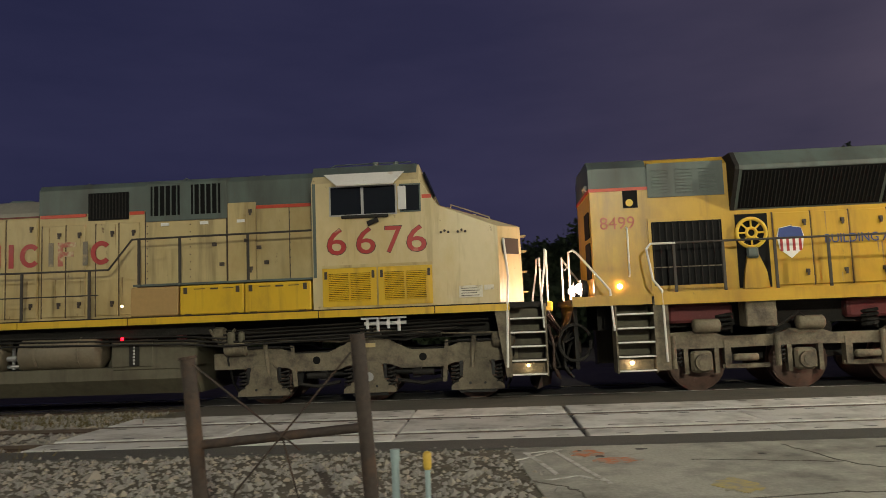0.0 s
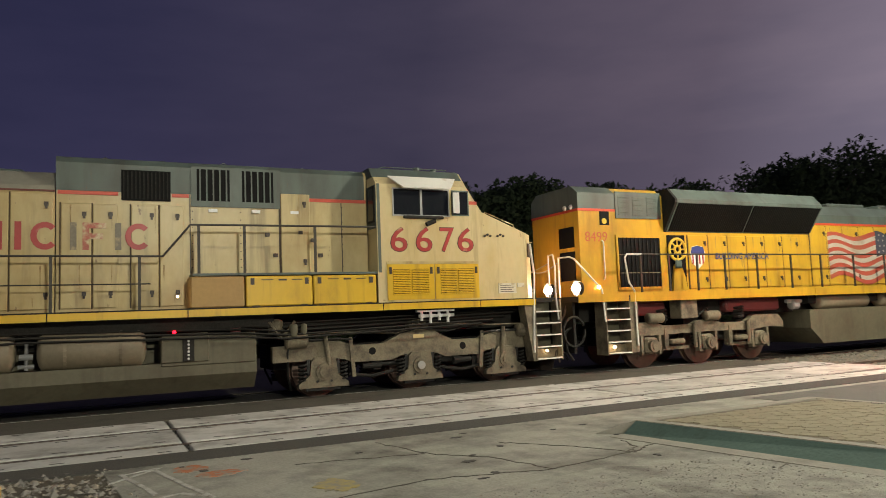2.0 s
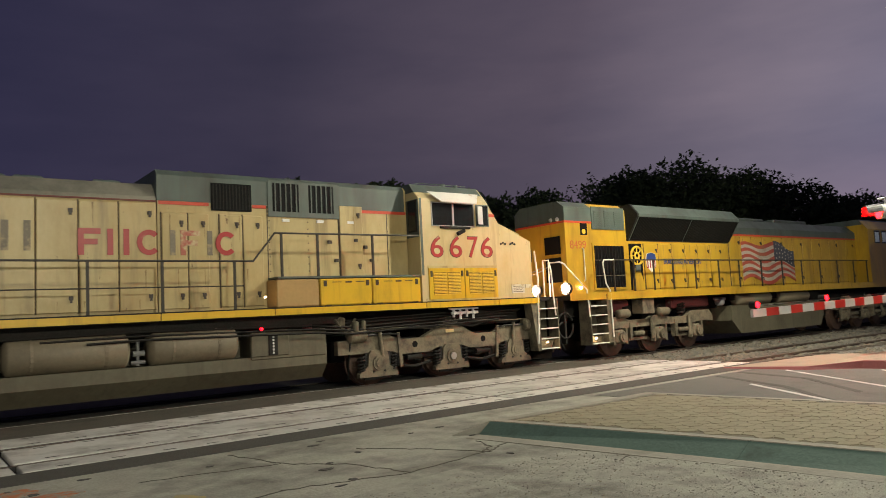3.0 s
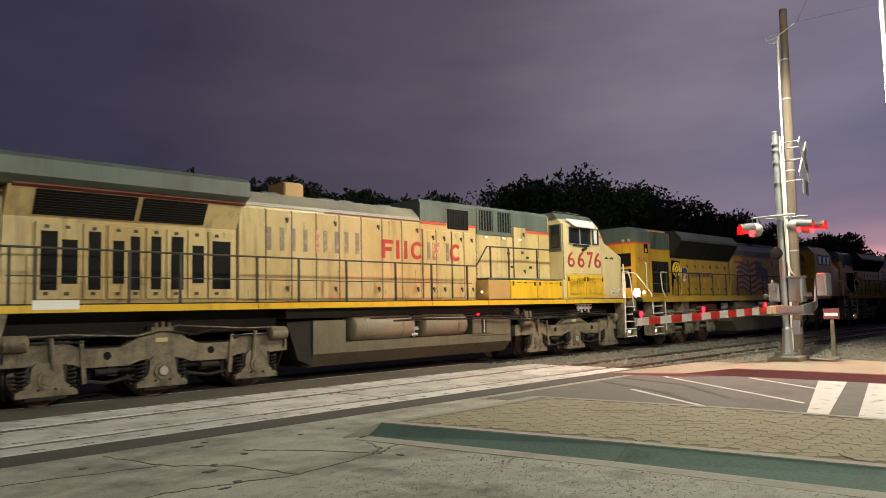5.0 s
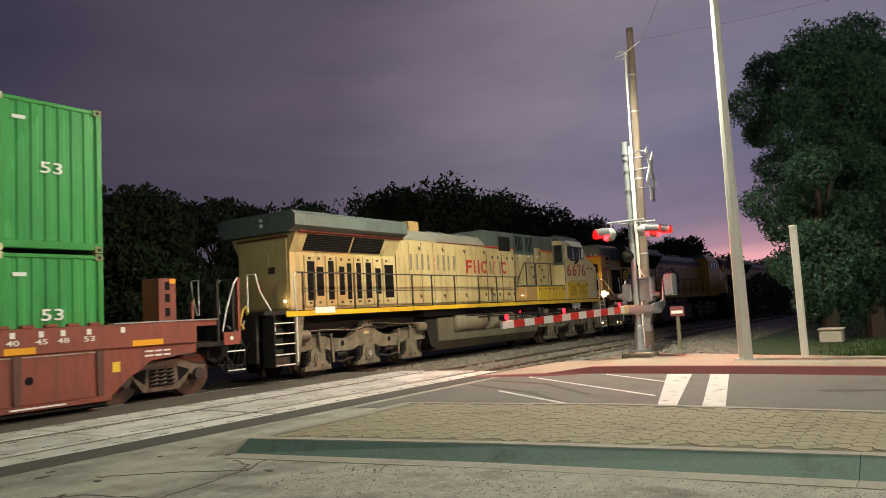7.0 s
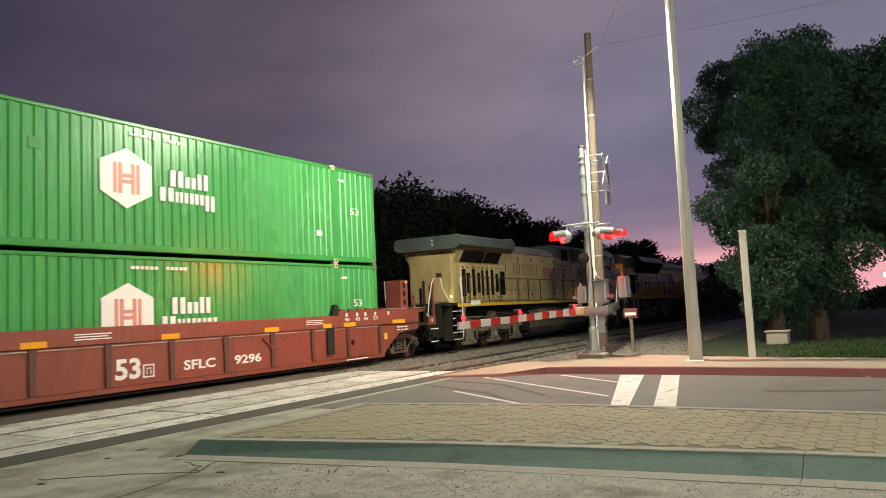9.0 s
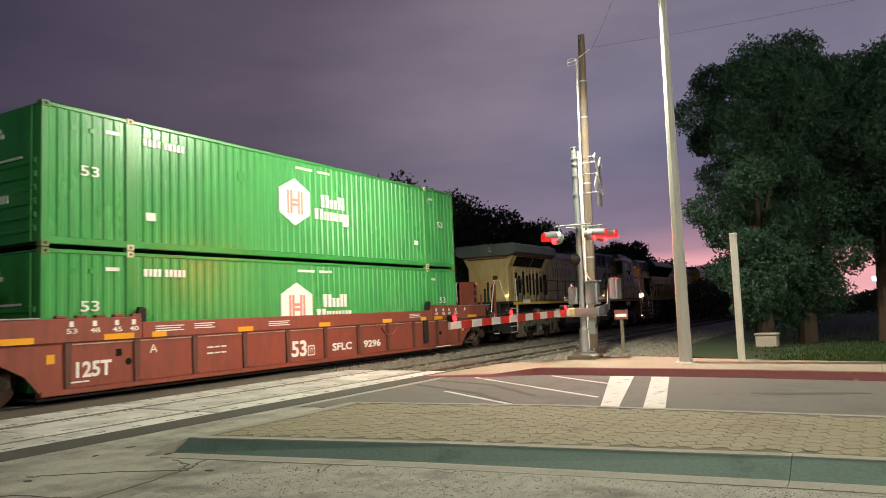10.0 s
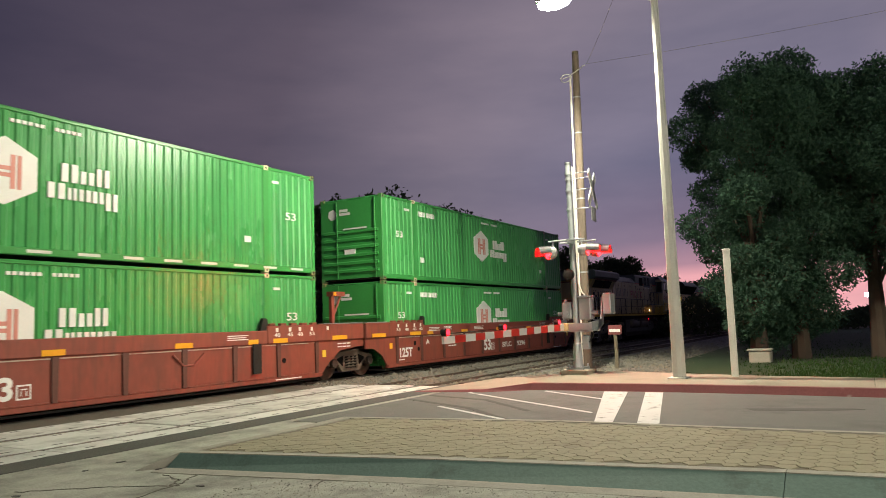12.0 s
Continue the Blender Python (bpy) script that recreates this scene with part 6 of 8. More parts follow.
    for i in range(4):
        for j in range(6):
            u, z = 13.0 + 0.21 * j + 0.05 * (i % 2), wave(13.0 + 0.21 * j, 0.55 + 0.12 * i)
            part("flag_star", Shape().box(u, u + 0.05, -1.058, -1.05, z, z + 0.05), M_FLAGWHITE, L)
    # cab and nose
    sec = lambda u, h, w: [(u, -w, 1.80), (u, -w, min(h, 4.1)), (u, -w + 0.3, h), (u, w - 0.3, h), (u, w, min(h, 4.1)), (u, w, 1.80)]
    part("cab", Shape().loft([sec(19.7, 4.5, 1.5), sec(22.3, 4.5, 1.5), sec(22.7, 3.6, 1.48), sec(23.9, 3.3, 1.4), sec(24.2, 3.2, 0.9)]), M_GOLD, L, "yellow wide cab and nose")
    part("cab_roof", Shape().loft([[(u, -1.32, 4.30), (u, -1.19, 4.525), (u, 1.19, 4.525), (u, 1.32, 4.30)] for u in (19.65, 22.25)]), M_GREY, L, "grey cab roof")
    for a in (20.3, 21.0, 21.6):
        w = window(L, a, a + 0.5, 3.5, 4.05, -1.5, M_GREY)
        part("lit_pane", Shape().box(a + 0.06, a + 0.44, -1.512, -1.508, 3.56, 3.98), M_CABLIGHT, w, "lit cab window")
    # railings, steps, trucks
    for k in (-1, 1):
        posts = [(u, 1.86, 2.76) for u in (3.37, 4.26, 5.19, 6.14, 7.3, 8.6, 9.8, 11.2, 12.6, 14.0, 15.4, 16.8, 18.2, 19.4)]
        railing(L, k, 1.46, [(2.95, 2.77), (19.5, 2.77)], posts, M_RAILING)
        part("end_handrail", Shape().pipe([(3.12, k * 1.5, 0.6), (3.10, k * 1.5, 1.9), (2.95, k * 1.5, 2.1), (2.86, k * 1.5, 2.68), (2.95, k * 1.48, 2.77), (3.4, k * 1.46, 2.77)], 0.022), M_WHITE, L, "white stair handrail")
        part("end_handrail", Shape().pipe([(2.2, k * 1.5, 1.2), (2.16, k * 1.48, 1.95), (1.62, k * 1.2, 2.68), (1.56, k * 1.1, 2.74), (1.52, k * 0.7, 2.74), (1.52, k * 0.7, 1.8)], 0.022), M_WHITE, L, "white stair handrail")
        stairs(L, 2.25, 2.92, k, 0.46, 1.75, 5, M_WHITE, M_TRUCK)
        part("end_handrail", Shape().pipe([(24.3, k * 1.5, 0.6), (24.35, k * 1.5, 2.7)], 0.022), M_WHITE, L, "white stair handrail")
        part("end_handrail", Shape().pipe([(24.9, k * 1.4, 1.3), (25.0, k * 1.2, 2.7), (25.0, k * 0.8, 2.7)], 0.022), M_WHITE, L, "white stair handrail")
        stairs(L, 24.3, 24.95, k, 0.46, 1.75, 5, M_WHITE, M_TRUCK)
        part("step_gusset", Shape().box(2.95, 3.2, k * 1.15, k * 1.46, 0.45, 1.66), M_TRUCK, L, "grey corner plate")
        for c in (5.70, 19.6):
            sideframe_emd(L, c, k, 1.88)
    for c in (5.70, 19.6):
        part("truck_body", Shape().box(c - 2.5, c + 2.6, -0.6, 0.6, 0.55, 1.0).box(c - 0.6, c + 0.6, -0.95, 0.95, 0.8, 1.2), M_UNDER, L, "dark truck frame between the wheels")
        for a in (-1.88, 0, 1.88):
            wheelset(L, c + a, 0.533)
    part("equipment_case", Shape().soft_box(4.6, 5.15, -1.42, -1.0, 1.18, 1.68, 0.02), M_TRUCK, L, "grey hanging case")
    for a, b in ((3.3, 4.5), (6.6, 8.6)):
        part("red_duct", Shape().soft_box(a, b, -1.0, -0.5, 1.28, 1.63, 0.05), M_REDKERB, L, "dull red duct under the sill")
    part("fuel_tank", Shape().prism([(9.4, 0.75), (9.9, 0.3), (15.4, 0.3), (15.7, 0.75), (15.7, 1.25), (9.4, 1.25)], -1.3, 1.3), M_TANK, L, "dusty fuel tank")
    for a, b in ((9.9, 11.9), (12.6, 14.6)):
        part("air_reservoir", Shape().drum((a, -1.15, 1.46), (b, -1.15, 1.46), 0.22, 20, 0.08), M_RESERVOIR, L, "dusty air reservoir, toned lighter as if lit", True)
    part("horn_valve", Shape().drum((8.8, -1.2, 1.4), (9.0, -1.2, 1.4), 0.13, 12, 0.03).tube((8.6, -1.2, 1.5), (9.2, -1.2, 1.5), 0.05), M_ALU, L)
    coupler(L, 1.5, -1)
    coupler(L, 25.0, 1)
    for j in range(5):
        part("hanging_hose", Shape().pipe([(1.52, -0.3 - 0.2 * j, 1.5 - 0.1 * j), (1.36 - 0.02 * j, -0.35 - 0.2 * j, 1.0), (1.3, -0.4 - 0.2 * j, 0.55), (1.45, -0.4 - 0.2 * j, 0.35)], 0.028, 6), M_UNDER, L, "hanging black hose")
    part("coiled_hose", Shape().pipe([(1.5 + 0.3 * math.cos(a), -1.22, 1.0 + 0.34 * math.sin(a)) for a in np.linspace(0.4, 6.4, 16)], 0.03, 6), M_UNDER, L, "coiled black hose")
    part("end_sheet", Shape().box(1.50, 1.57, -1.2, 1.2, 0.5, 1.68), M_UNDER, L, "dark end sheet")
    part("end_sheet", Shape().box(24.9, 25.0, -1.2, 1.2, 0.4, 1.68), M_UNDER, L, "dark end sheet")
    part("end_edge", Shape().box(1.46, 2.9, -1.52, -1.5, 1.66, 1.84), M_GOLD, L, "yellow platform edge")
    part("chain", Shape().pipe([(1.52, -0.7 + 0.1 * i, 2.64 - 0.2 * math.sin(math.pi * i / 16)) for i in range(17)], 0.012, 5), M_ALU, L, "safety chain")
    lamp_ball(L, 24.3, -0.9, 2.05, 0.05, M_WARM, "warm lamp")
    lamp_ball(L, 2.5, -1.40, 0.60, 0.032, M_STEPLIGHT, "step lamp")
    return L


M_FLAGRED = mat("faded_flag_red", (0.38, 0.075, 0.045), 0.5, 0, 0.2, 4, 0.02, (0.24, 0.12, 0.06), (0.5, 0.75), 1.6)
M_FLAGWHITE = mat("dirty_flag_white", (0.44, 0.40, 0.33), 0.5, 0, 0.15, 4, 0.02, (0.26, 0.22, 0.15), (0.5, 0.75), 1.6)
M_FLAGBLUE = mat("dark_flag_blue", (0.055, 0.06, 0.08), 0.5, 0, 0.15, 4, 0.02)
M_FADERED = mat("sun_faded_red", (0.44, 0.115, 0.05), 0.5, 0, 0.2, 5, 0.02)
M_YELLOWBRIGHT = mat("bright_yellow_paint", (0.75, 0.50, 0.05), 0.45, 0, 0.08, 5, 0.03)
M_CABLIGHT = glow("dim_cab_light", (0.8, 0.9, 1.0), 0.03)
LAMP_A, LAMP_B = (1.66, -1.16, 2.0), (1.66, 0.0, 2.0)
REAR = golden_locomotive(0.0, "8499", "bright yellow diesel locomotive with flag decal and flared radiators")
lamp_ball(REAR, LAMP_A[0], LAMP_A[1], LAMP_A[2], 0.105, M_WARMBIG, "bright warm rear lamp")
lamp_ball(REAR, LAMP_B[0], LAMP_B[1], LAMP_B[2], 0.105, M_WARMBIG, "bright warm rear lamp")
# cups added behind the lamps to keep their light off the hood end
for q in (LAMP_A, LAMP_B):
    ring = [[(u, q[1] + r * math.cos(t), q[2] + r * math.sin(t)) for t in np.linspace(0, 2 * math.pi, 17)[:-1]] for u, r in ((1.665, 0.185), (1.785, 0.15), (1.81, 0.02), (1.79, 0.02), (1.772, 0.135), (1.665, 0.175))]
    part("lamp_housing", Shape().loft(ring, False), M_UNDER, REAR, "dark lamp cup added to shield the hood", True)
    part("lamp_bracket", Shape().box(1.74, 1.80, q[1] - 0.03, q[1] + 0.03, 1.80, q[2] - 0.09), M_UNDER, REAR)
lamp_ball(REAR, 2.42, -1.04, 2.02, 0.05, M_WARM, "warm platform lamp")
golden_locomotive(23.6, "", "dim yellow leading diesel locomotive far down the track")


# ---- container cars ----
def well_truck(parent, c):
    for k in (-1, 1):
        y0, y1 = k * 0.92, k * 1.06
        o = [(-1.12, 0.40), (-1.12, 0.66), (-0.75, 0.72), (-0.42, 0.86), (0.42, 0.86), (0.75, 0.72), (1.12, 0.66), (1.12, 0.40), (0.86, 0.40), (0.70, 0.52), (0.44, 0.20), (-0.44, 0.20), (-0.70, 0.52), (-0.86, 0.40)]
        f = part("truck_frame", Shape().prism([(c + u, z) for u, z in o], y0, y1), M_WELLTRUCK, parent, "dusty cast truck side")
        part("spring_nest", Shape().box(c - 0.30, c + 0.30, k * 1.055, k * 1.07, 0.30, 0.66), M_DARK, f, "dark spring opening")
        for d in (-0.2, 0, 0.2):
            part("spring", Shape().coil(c + d, k * 1.08, 0.30, 0.64, 0.075, 0.022, 4), M_WELLTRUCK, f, "coil spring")
        for d in (-0.62, 0.62):
            part("frame_hole", Shape().prism([(c + d * 0.60, 0.70), (c + d * 1.12, 0.60), (c + d * 1.05, 0.54), (c + d * 0.66, 0.36)], k * 1.062, k * 1.066), M_DARK, f, "dark opening in the truck side")
        for d in (-0.9, 0.9):
            part("bearing", Shape().tube((c + d, k * 0.98, 0.483), (c + d, k * 1.16, 0.483), 0.13, n=16), M_RUST, f, "axle bearing")
    part("bolster", Shape().box(c - 0.2, c + 0.2, -0.95, 0.95, 0.5, 0.8), M_UNDER, parent)
    for d in (-0.9, 0.9):
        wheelset(parent, c + d, 0.483)


def well_car(c, label, first, marks):
    """A drop-frame container car; c is its middle along the train."""
    W = thing("well_car", label, "railway car", group="container cars")
    ROLLING.append((W, 0.0))
    a, b = c - 8.16, c + 8.10            # the well
    for k in (-1, 1):
        ya, yb = k * 1.40, k * 1.45
        part("side_sheet", Shape().prism([(a, 0.24), (b, 0.24), (b + 0.35, 0.55), (b + 0.9, 0.88), (b + 2.0, 0.98), (b + 2.0, 1.2), (a - 1.2, 1.2), (a - 1.2, 0.86), (a - 0.75, 0.84), (a - 0.3, 0.6)], ya, yb), M_WELL, W, "oxide red side sheet")
        part("top_chord", Shape().soft_box(a + 2.2, b - 2.2, k * 1.36, k * 1.50, 1.18, 1.54, 0.02), M_WELL, W, "oxide red top chord")
        for u0, u1 in ((a - 1.2, a + 2.2), (b - 2.2, b + 2.0)):
            part("end_chord", Shape().soft_box(u0, u1, k * 1.36, k * 1.50, 1.18, 1.66, 0.02), M_WELL, W, "raised end of the top chord")
        part("bottom_sill", Shape().soft_box(a, b, k * 1.34, k * 1.48, 0.18, 0.30, 0.015), M_WELL, W, "oxide red bottom sill")
        for n in range(11):
            u = a + 0.54 + 1.55 * n
            if u < b:
                part("side_post", Shape().prism([(u - 0.055, 0.30), (u + 0.055, 0.30), (u + 0.075, 1.18), (u - 0.075, 1.18)], k * 1.45, k * 1.49), M_WELLPOST, W, "grimy side post")
                if u + 1.5 < b:
                    # thin strip standing in for the lit sill edge
                    part("bay_ledge", Shape().box(u + 0.09, u + 1.46, k * 1.45, k * 1.478, 1.135, 1.158), M_SILLGLINT, W, "pale strip painted for light caught on the bay sill")
                    part("bay_foot", Shape().prism([(u + 0.10, 0.30), (u + 1.45, 0.30), (u + 1.45, 0.325), (u + 0.10, 0.325)], k * 1.45, k * 1.492), M_WELL, W)
    part("well_floor", Shape().box(a, b, -1.35, 1.35, 0.10, 0.15), M_UNDER, W, "dark well floor")
    for u0, u1 in ((a - 1.2, a), (b, b + 2.0)):
        part("end_deck", Shape().box(u0, u1, -1.34, 1.34, 0.95, 1.20).box(u0, u1, -0.3, 0.3, 0.75, 0.95), M_WELL, W, "end deck over the truck")
        part("deck_edge", Shape().box(u0 + 0.05, u1 - 0.05, -1.51, -1.33, 1.663, 1.69), M_GALV, W, "bright worn edge")
    for n in range(5):
        u = a + 0.3 + 0.42 * n
        part("lashing_block", Shape().soft_box(u, u + 0.22, -1.48, -1.36, 1.66, 1.72, 0.01), M_WELL, W)
        part("lashing_block", Shape().soft_box(b - 2.1 + 0.42 * n, b - 1.88 + 0.42 * n, -1.48, -1.36, 1.66, 1.72, 0.01), M_WELL, W)
    for u in (a + 2.2, b - 2.3):
        part("guide", Shape().prism([(u - 0.12, 1.54), (u + 0.14, 1.54), (u + 0.14, 1.82), (u + 0.06, 1.86), (u - 0.02, 1.86)], -1.46, -1.36), M_UNDER, W, "dark container guide")
    # stencils and reflectors
    y = -1.505
    for u, w in ((a - 0.9, 0.75), (a + 2.45, 0.38), (a + 4.95, 0.5), (a + 8.0, 0.48), (a + 11.1, 0.5), (b - 2.0, 0.55), (b - 2.9, 0.35), (a + 1.3, 0.7), (b + 0.45, 0.7)):
        part("reflector", Shape().box(u, u + w, y, -1.49, 1.20, 1.32), M_ORANGE, W, "amber reflector strip")
    part("reflector", Shape().box(a + 0.12, a + 0.28, -1.46, -1.449, 0.8, 0.98), M_ORANGE, W)
    for u in (a + 0.55, a + 1.05, a + 1.55, a + 1.95, b - 0.5, b - 1.0, b - 1.4, b - 1.9, b + 0.2):
        part("stencil", Shape().box(u, u + 0.09, y, -1.49, 1.49, 1.60), M_PAINT, W)
    for u, n in ((a + 0.55, "53"), (a + 1.05, "48"), (a + 1.55, "45"), (a + 1.95, "40"), (b - 0.5, "53"), (b - 1.0, "48"), (b - 1.4, "45"), (b - 1.9, "40")):
        write("length_mark", n, W, M_PAINT, u - 0.06, u + 0.16, y, 1.36, 1.46, "white length number", 0.01)
    for u, z, w in ((a + 2.55, 1.42, 0.75), (a + 3.6, 1.44, 0.6), (a + 6.0, 1.40, 0.8), (b - 3.6, 1.42, 0.7)):
        for i in range(3):
            part("print_line", Shape().box(u, u + w - 0.08 * (i % 2), y, -1.49, z - 0.05 * i, z - 0.05 * i + 0.022), M_PAINT, W, "lines of unreadable stencil print")
    for u, z in ((a + 4.0, 0.86), (a + 4.0, 0.72), (b + 0.75, 1.06), (b + 0.75, 0.97)):
        for s, e in ((0.0, 0.20), (0.24, 0.40), (0.44, 0.60)):
            part("print_line", Shape().box(u + s, u + e, -1.458, -1.449, z, z + 0.034), M_PAINT, W, "line of unreadable stencil print")
    for u in (a + 1.9, b - 1.55):
        part("drain_hole", Shape().tube((u, -1.456, 0.72), (u, -1.449, 0.72), 0.075, n=16), M_DARK, W, "round dark hole in the side sheet")
    part("square_reflector", Shape().box(b + 0.04, b + 0.20, -1.458, -1.449, 0.72, 0.92), M_YELLOWBRIGHT, W, "square yellow reflector")
    part("bottom_line", Shape().box(b - 1.9, b - 0.9, -1.487, -1.47, 0.22, 0.25), M_PAINT, W)
    write("load_mark", "125T", W, M_PAINT, a + 0.72, a + 1.5, -1.456, 0.48, 0.80, "white load stencil", 0.03)
    part("load_line", Shape().box(a + 0.55, a + 1.0, -1.456, -1.449, 0.39, 0.42), M_PAINT, W)
    write("size_mark", "53", W, M_PAINT, a + 6.90, a + 7.50, -1.456, 0.42, 0.86, "white size stencil", 0.03)
    part("size_box", Shape().box(a + 7.56, a + 7.84, -1.456, -1.449, 0.42, 0.70), M_PAINT, W)
    part("size_box_inside", Shape().box(a + 7.59, a + 7.81, -1.459, -1.449, 0.45, 0.67), M_WELL, W)
    part("size_box_bars", Shape().box(a + 7.64, a + 7.76, -1.461, -1.449, 0.60, 0.625).box(a + 7.64, a + 7.66, -1.461, -1.449, 0.49, 0.58).box(a + 7.74, a + 7.76, -1.461, -1.449, 0.49, 0.58), M_PAINT, W)
    write("side_letter", "A", W, M_PAINT, a + 2.42, a + 2.62, -1.456, 0.86, 1.04, "white side letter")
    if marks:
        write("owner_mark", marks[0], W, M_PAINT, a + 8.62, a + 9.52, -1.456, 0.48, 0.70, "white car mark", 0.025)
        write("car_number", marks[1], W, M_PAINT, a + 10.12, a + 11.0, -1.456, 0.48, 0.70, "white car digits", 0.025)
    part("ladder_pocket", Shape().box(a + 1.6, a + 1.74, -1.456, -1.449, 0.85, 1.0), M_DARK, W)
    part("tow_loop", Shape().pipe([(b - 5.2, -1.47, 1.05), (b - 4.9, -1.47, 0.8), (b - 4.6, -1.47, 0.8), (b - 4.3, -1.47, 1.05)], 0.03), M_WELL, W, "bent tie-down bar")
    part("slotted_bracket", Shape().box(b - 2.75, b - 2.45, -1.52, -1.50, 0.45, 1.2), M_UNDER, W)
    # end walkway brackets above the trucks
    for u in (() if first else (a - 0.35, b + 0.95)):
        for y0 in (-1.1, 0.6):
            t = part("end_bracket", Shape().box(u - 0.07, u + 0.07, y0 - 0.05, y0 + 0.05, 1.2, 2.62).box(u - 0.09, u + 0.5, y0 - 0.12, y0 + 0.12, 2.50, 2.64), M_WELL, W, "oxide red end bracket")
            part("brace", Shape().tube((u, y0, 1.8), (u + 0.42, y0, 2.5), 0.04, n=6), M_WELL, t)
            part("bracket_reflector", Shape().box(u - 0.06, u + 0.06, y0 - 0.13, y0 - 0.12, 2.52, 2.62), M_ORANGE, t)
    if first:
        # slotted box posts, end posts and the end platform
        for y0 in (-1.38,):
            p = part("slotted_post", Shape().soft_box(b + 1.15, b + 1.58, y0, y0 + 0.6, 1.2, 2.60, 0.015), M_WELL, W, "oxide red slotted box post")
            for z in (1.78, 2.08, 2.34):
                part("slot", Shape().soft_box(b + 1.30, b + 1.42, y0 - 0.004, y0 + 0.02, z, z + 0.18, 0.003), M_DARK, p)
                part("slot", Shape().soft_box(b + 1.57, b + 1.584, y0 + 0.22, y0 + 0.36, z, z + 0.18, 0.003), M_DARK, p)
            part("post_reflector", Shape().box(b + 1.42, b + 1.56, y0 - 0.006, y0 - 0.001, 2.48, 2.58), M_ORANGE, p, "amber reflector")
            part("stanchion", Shape().box(b + 2.0, b + 2.06, y0 + 0.05, y0 + 0.11, 1.2, 2.1), M_WELL, W, "thin upright bar")
        for y0 in (-1.3, 1.2):
            part("deck_beam", Shape().box(b + 2.0, b + 2.68, y0, y0 + 0.1, 1.54, 1.66), M_WELL, W, "beam of the end deck")
            part("deck_edge", Shape().box(b + 1.95, b + 2.68, y0 - 0.05, y0 + 0.12, 1.663, 1.69), M_GALV, W, "bright worn edge")
        for u, y0, z1, m in ((b + 2.70, -1.3, 2.6, M_UNDER), (b + 2.80, -1.1, 2.35, M_UNDER), (b + 3.18, -1.25, 2.42, M_UNDER), (b + 3.30, -1.3, 2.64, M_WELL), (b + 3.42, -1.15, 2.55, M_WELL), (b + 2.70, 1.25, 2.6, M_UNDER), (b + 3.30, 1.25, 2.64, M_WELL)):
            part("end_post", Shape().box(u, u + 0.07, y0, y0 + 0.07, 1.1, z1), m, W, "dark end platform post" if m is M_UNDER else "brown end platform post")
        part("end_platform", Shape().box(b + 2.0, b + 3.4, -1.3, 1.3, 1.06, 1.16), M_UNDER, W, "dark end platform")
        part("end_plate", Shape().box(b + 2.83, b + 3.28, -1.36, -1.32, 1.07, 1.36), M_WELL, W, "oxide red end plate")
        part("plate_mark", Shape().tube((b + 3.05, -1.366, 1.22), (b + 3.05, -1.36, 1.22), 0.05, n=14), M_PAINT, W, "round white mark")
        part("end_handrail", Shape().pipe([(b + 2.82, -1.33, 1.38), (b + 2.95, -1.33, 1.9), (b + 3.2, -1.3, 2.5), (b + 3.3, -1.3, 2.62)], 0.02), M_WHITE, W, "pale bent handrail")
        ladder = part("ladder", Shape().pipe([(b + 2.9, -1.36, 1.06), (b + 2.9, -1.36, 0.42), (b + 3.4, -1.36, 0.42), (b + 3.4, -1.36, 1.06)], 0.022), M_UNDER, W, "dark end ladder")
        for z in (0.46, 0.90):
            part("rung", Shape().box(b + 2.9, b + 3.4, -1.39, -1.36, z, z + 0.03), M_WHITE, ladder, "white rung edge")
        part("end_hose", Shape().pipe([(b + 3.3, -0.9, 1.5), (b + 3.5, -0.9, 1.36), (b + 3.75, -0.9, 1.4), (b + 3.9, -0.8, 1.6)], 0.022, 6), M_WHITE, W, "pale looped hose")
        part("drawbar", Shape().box(b + 2.0, b + 3.6, -0.12, 0.12, 0.75, 1.0), M_RUST, W, "rusty coupler bar")
        well_truck(W, b + 1.4)
    well_truck(W, a - 1.46)
    part("joint_block", Shape().soft_box(a - 1.9, a - 1.1, -0.5, 0.5, 0.75, 1.15, 0.03), M_UNDER, W, "articulation joint")
    return W


def corrugated(u0, u1, y, z0, z1, out, pitch=0.24, deep=0.026):
    """A pressed side sheet with upright folds; out is the outward side."""
    n = int((u1 - u0) / pitch)
    pitch = (u1 - u0) / n
    prof = []
    for i in range(n):
        u = u0 + i * pitch
        prof += [(u, 0), (u + 0.36 * pitch, 0), (u + 0.5 * pitch, -deep), (u + 0.86 * pitch, -deep)]
    prof.append((u1, 0))
    front = [(u, y + out * d) for u, d in prof]
    back = [(u1, y - out * 0.06), (u0, y - out * 0.06)]
    return Shape().slab(front + back, z0, z1)


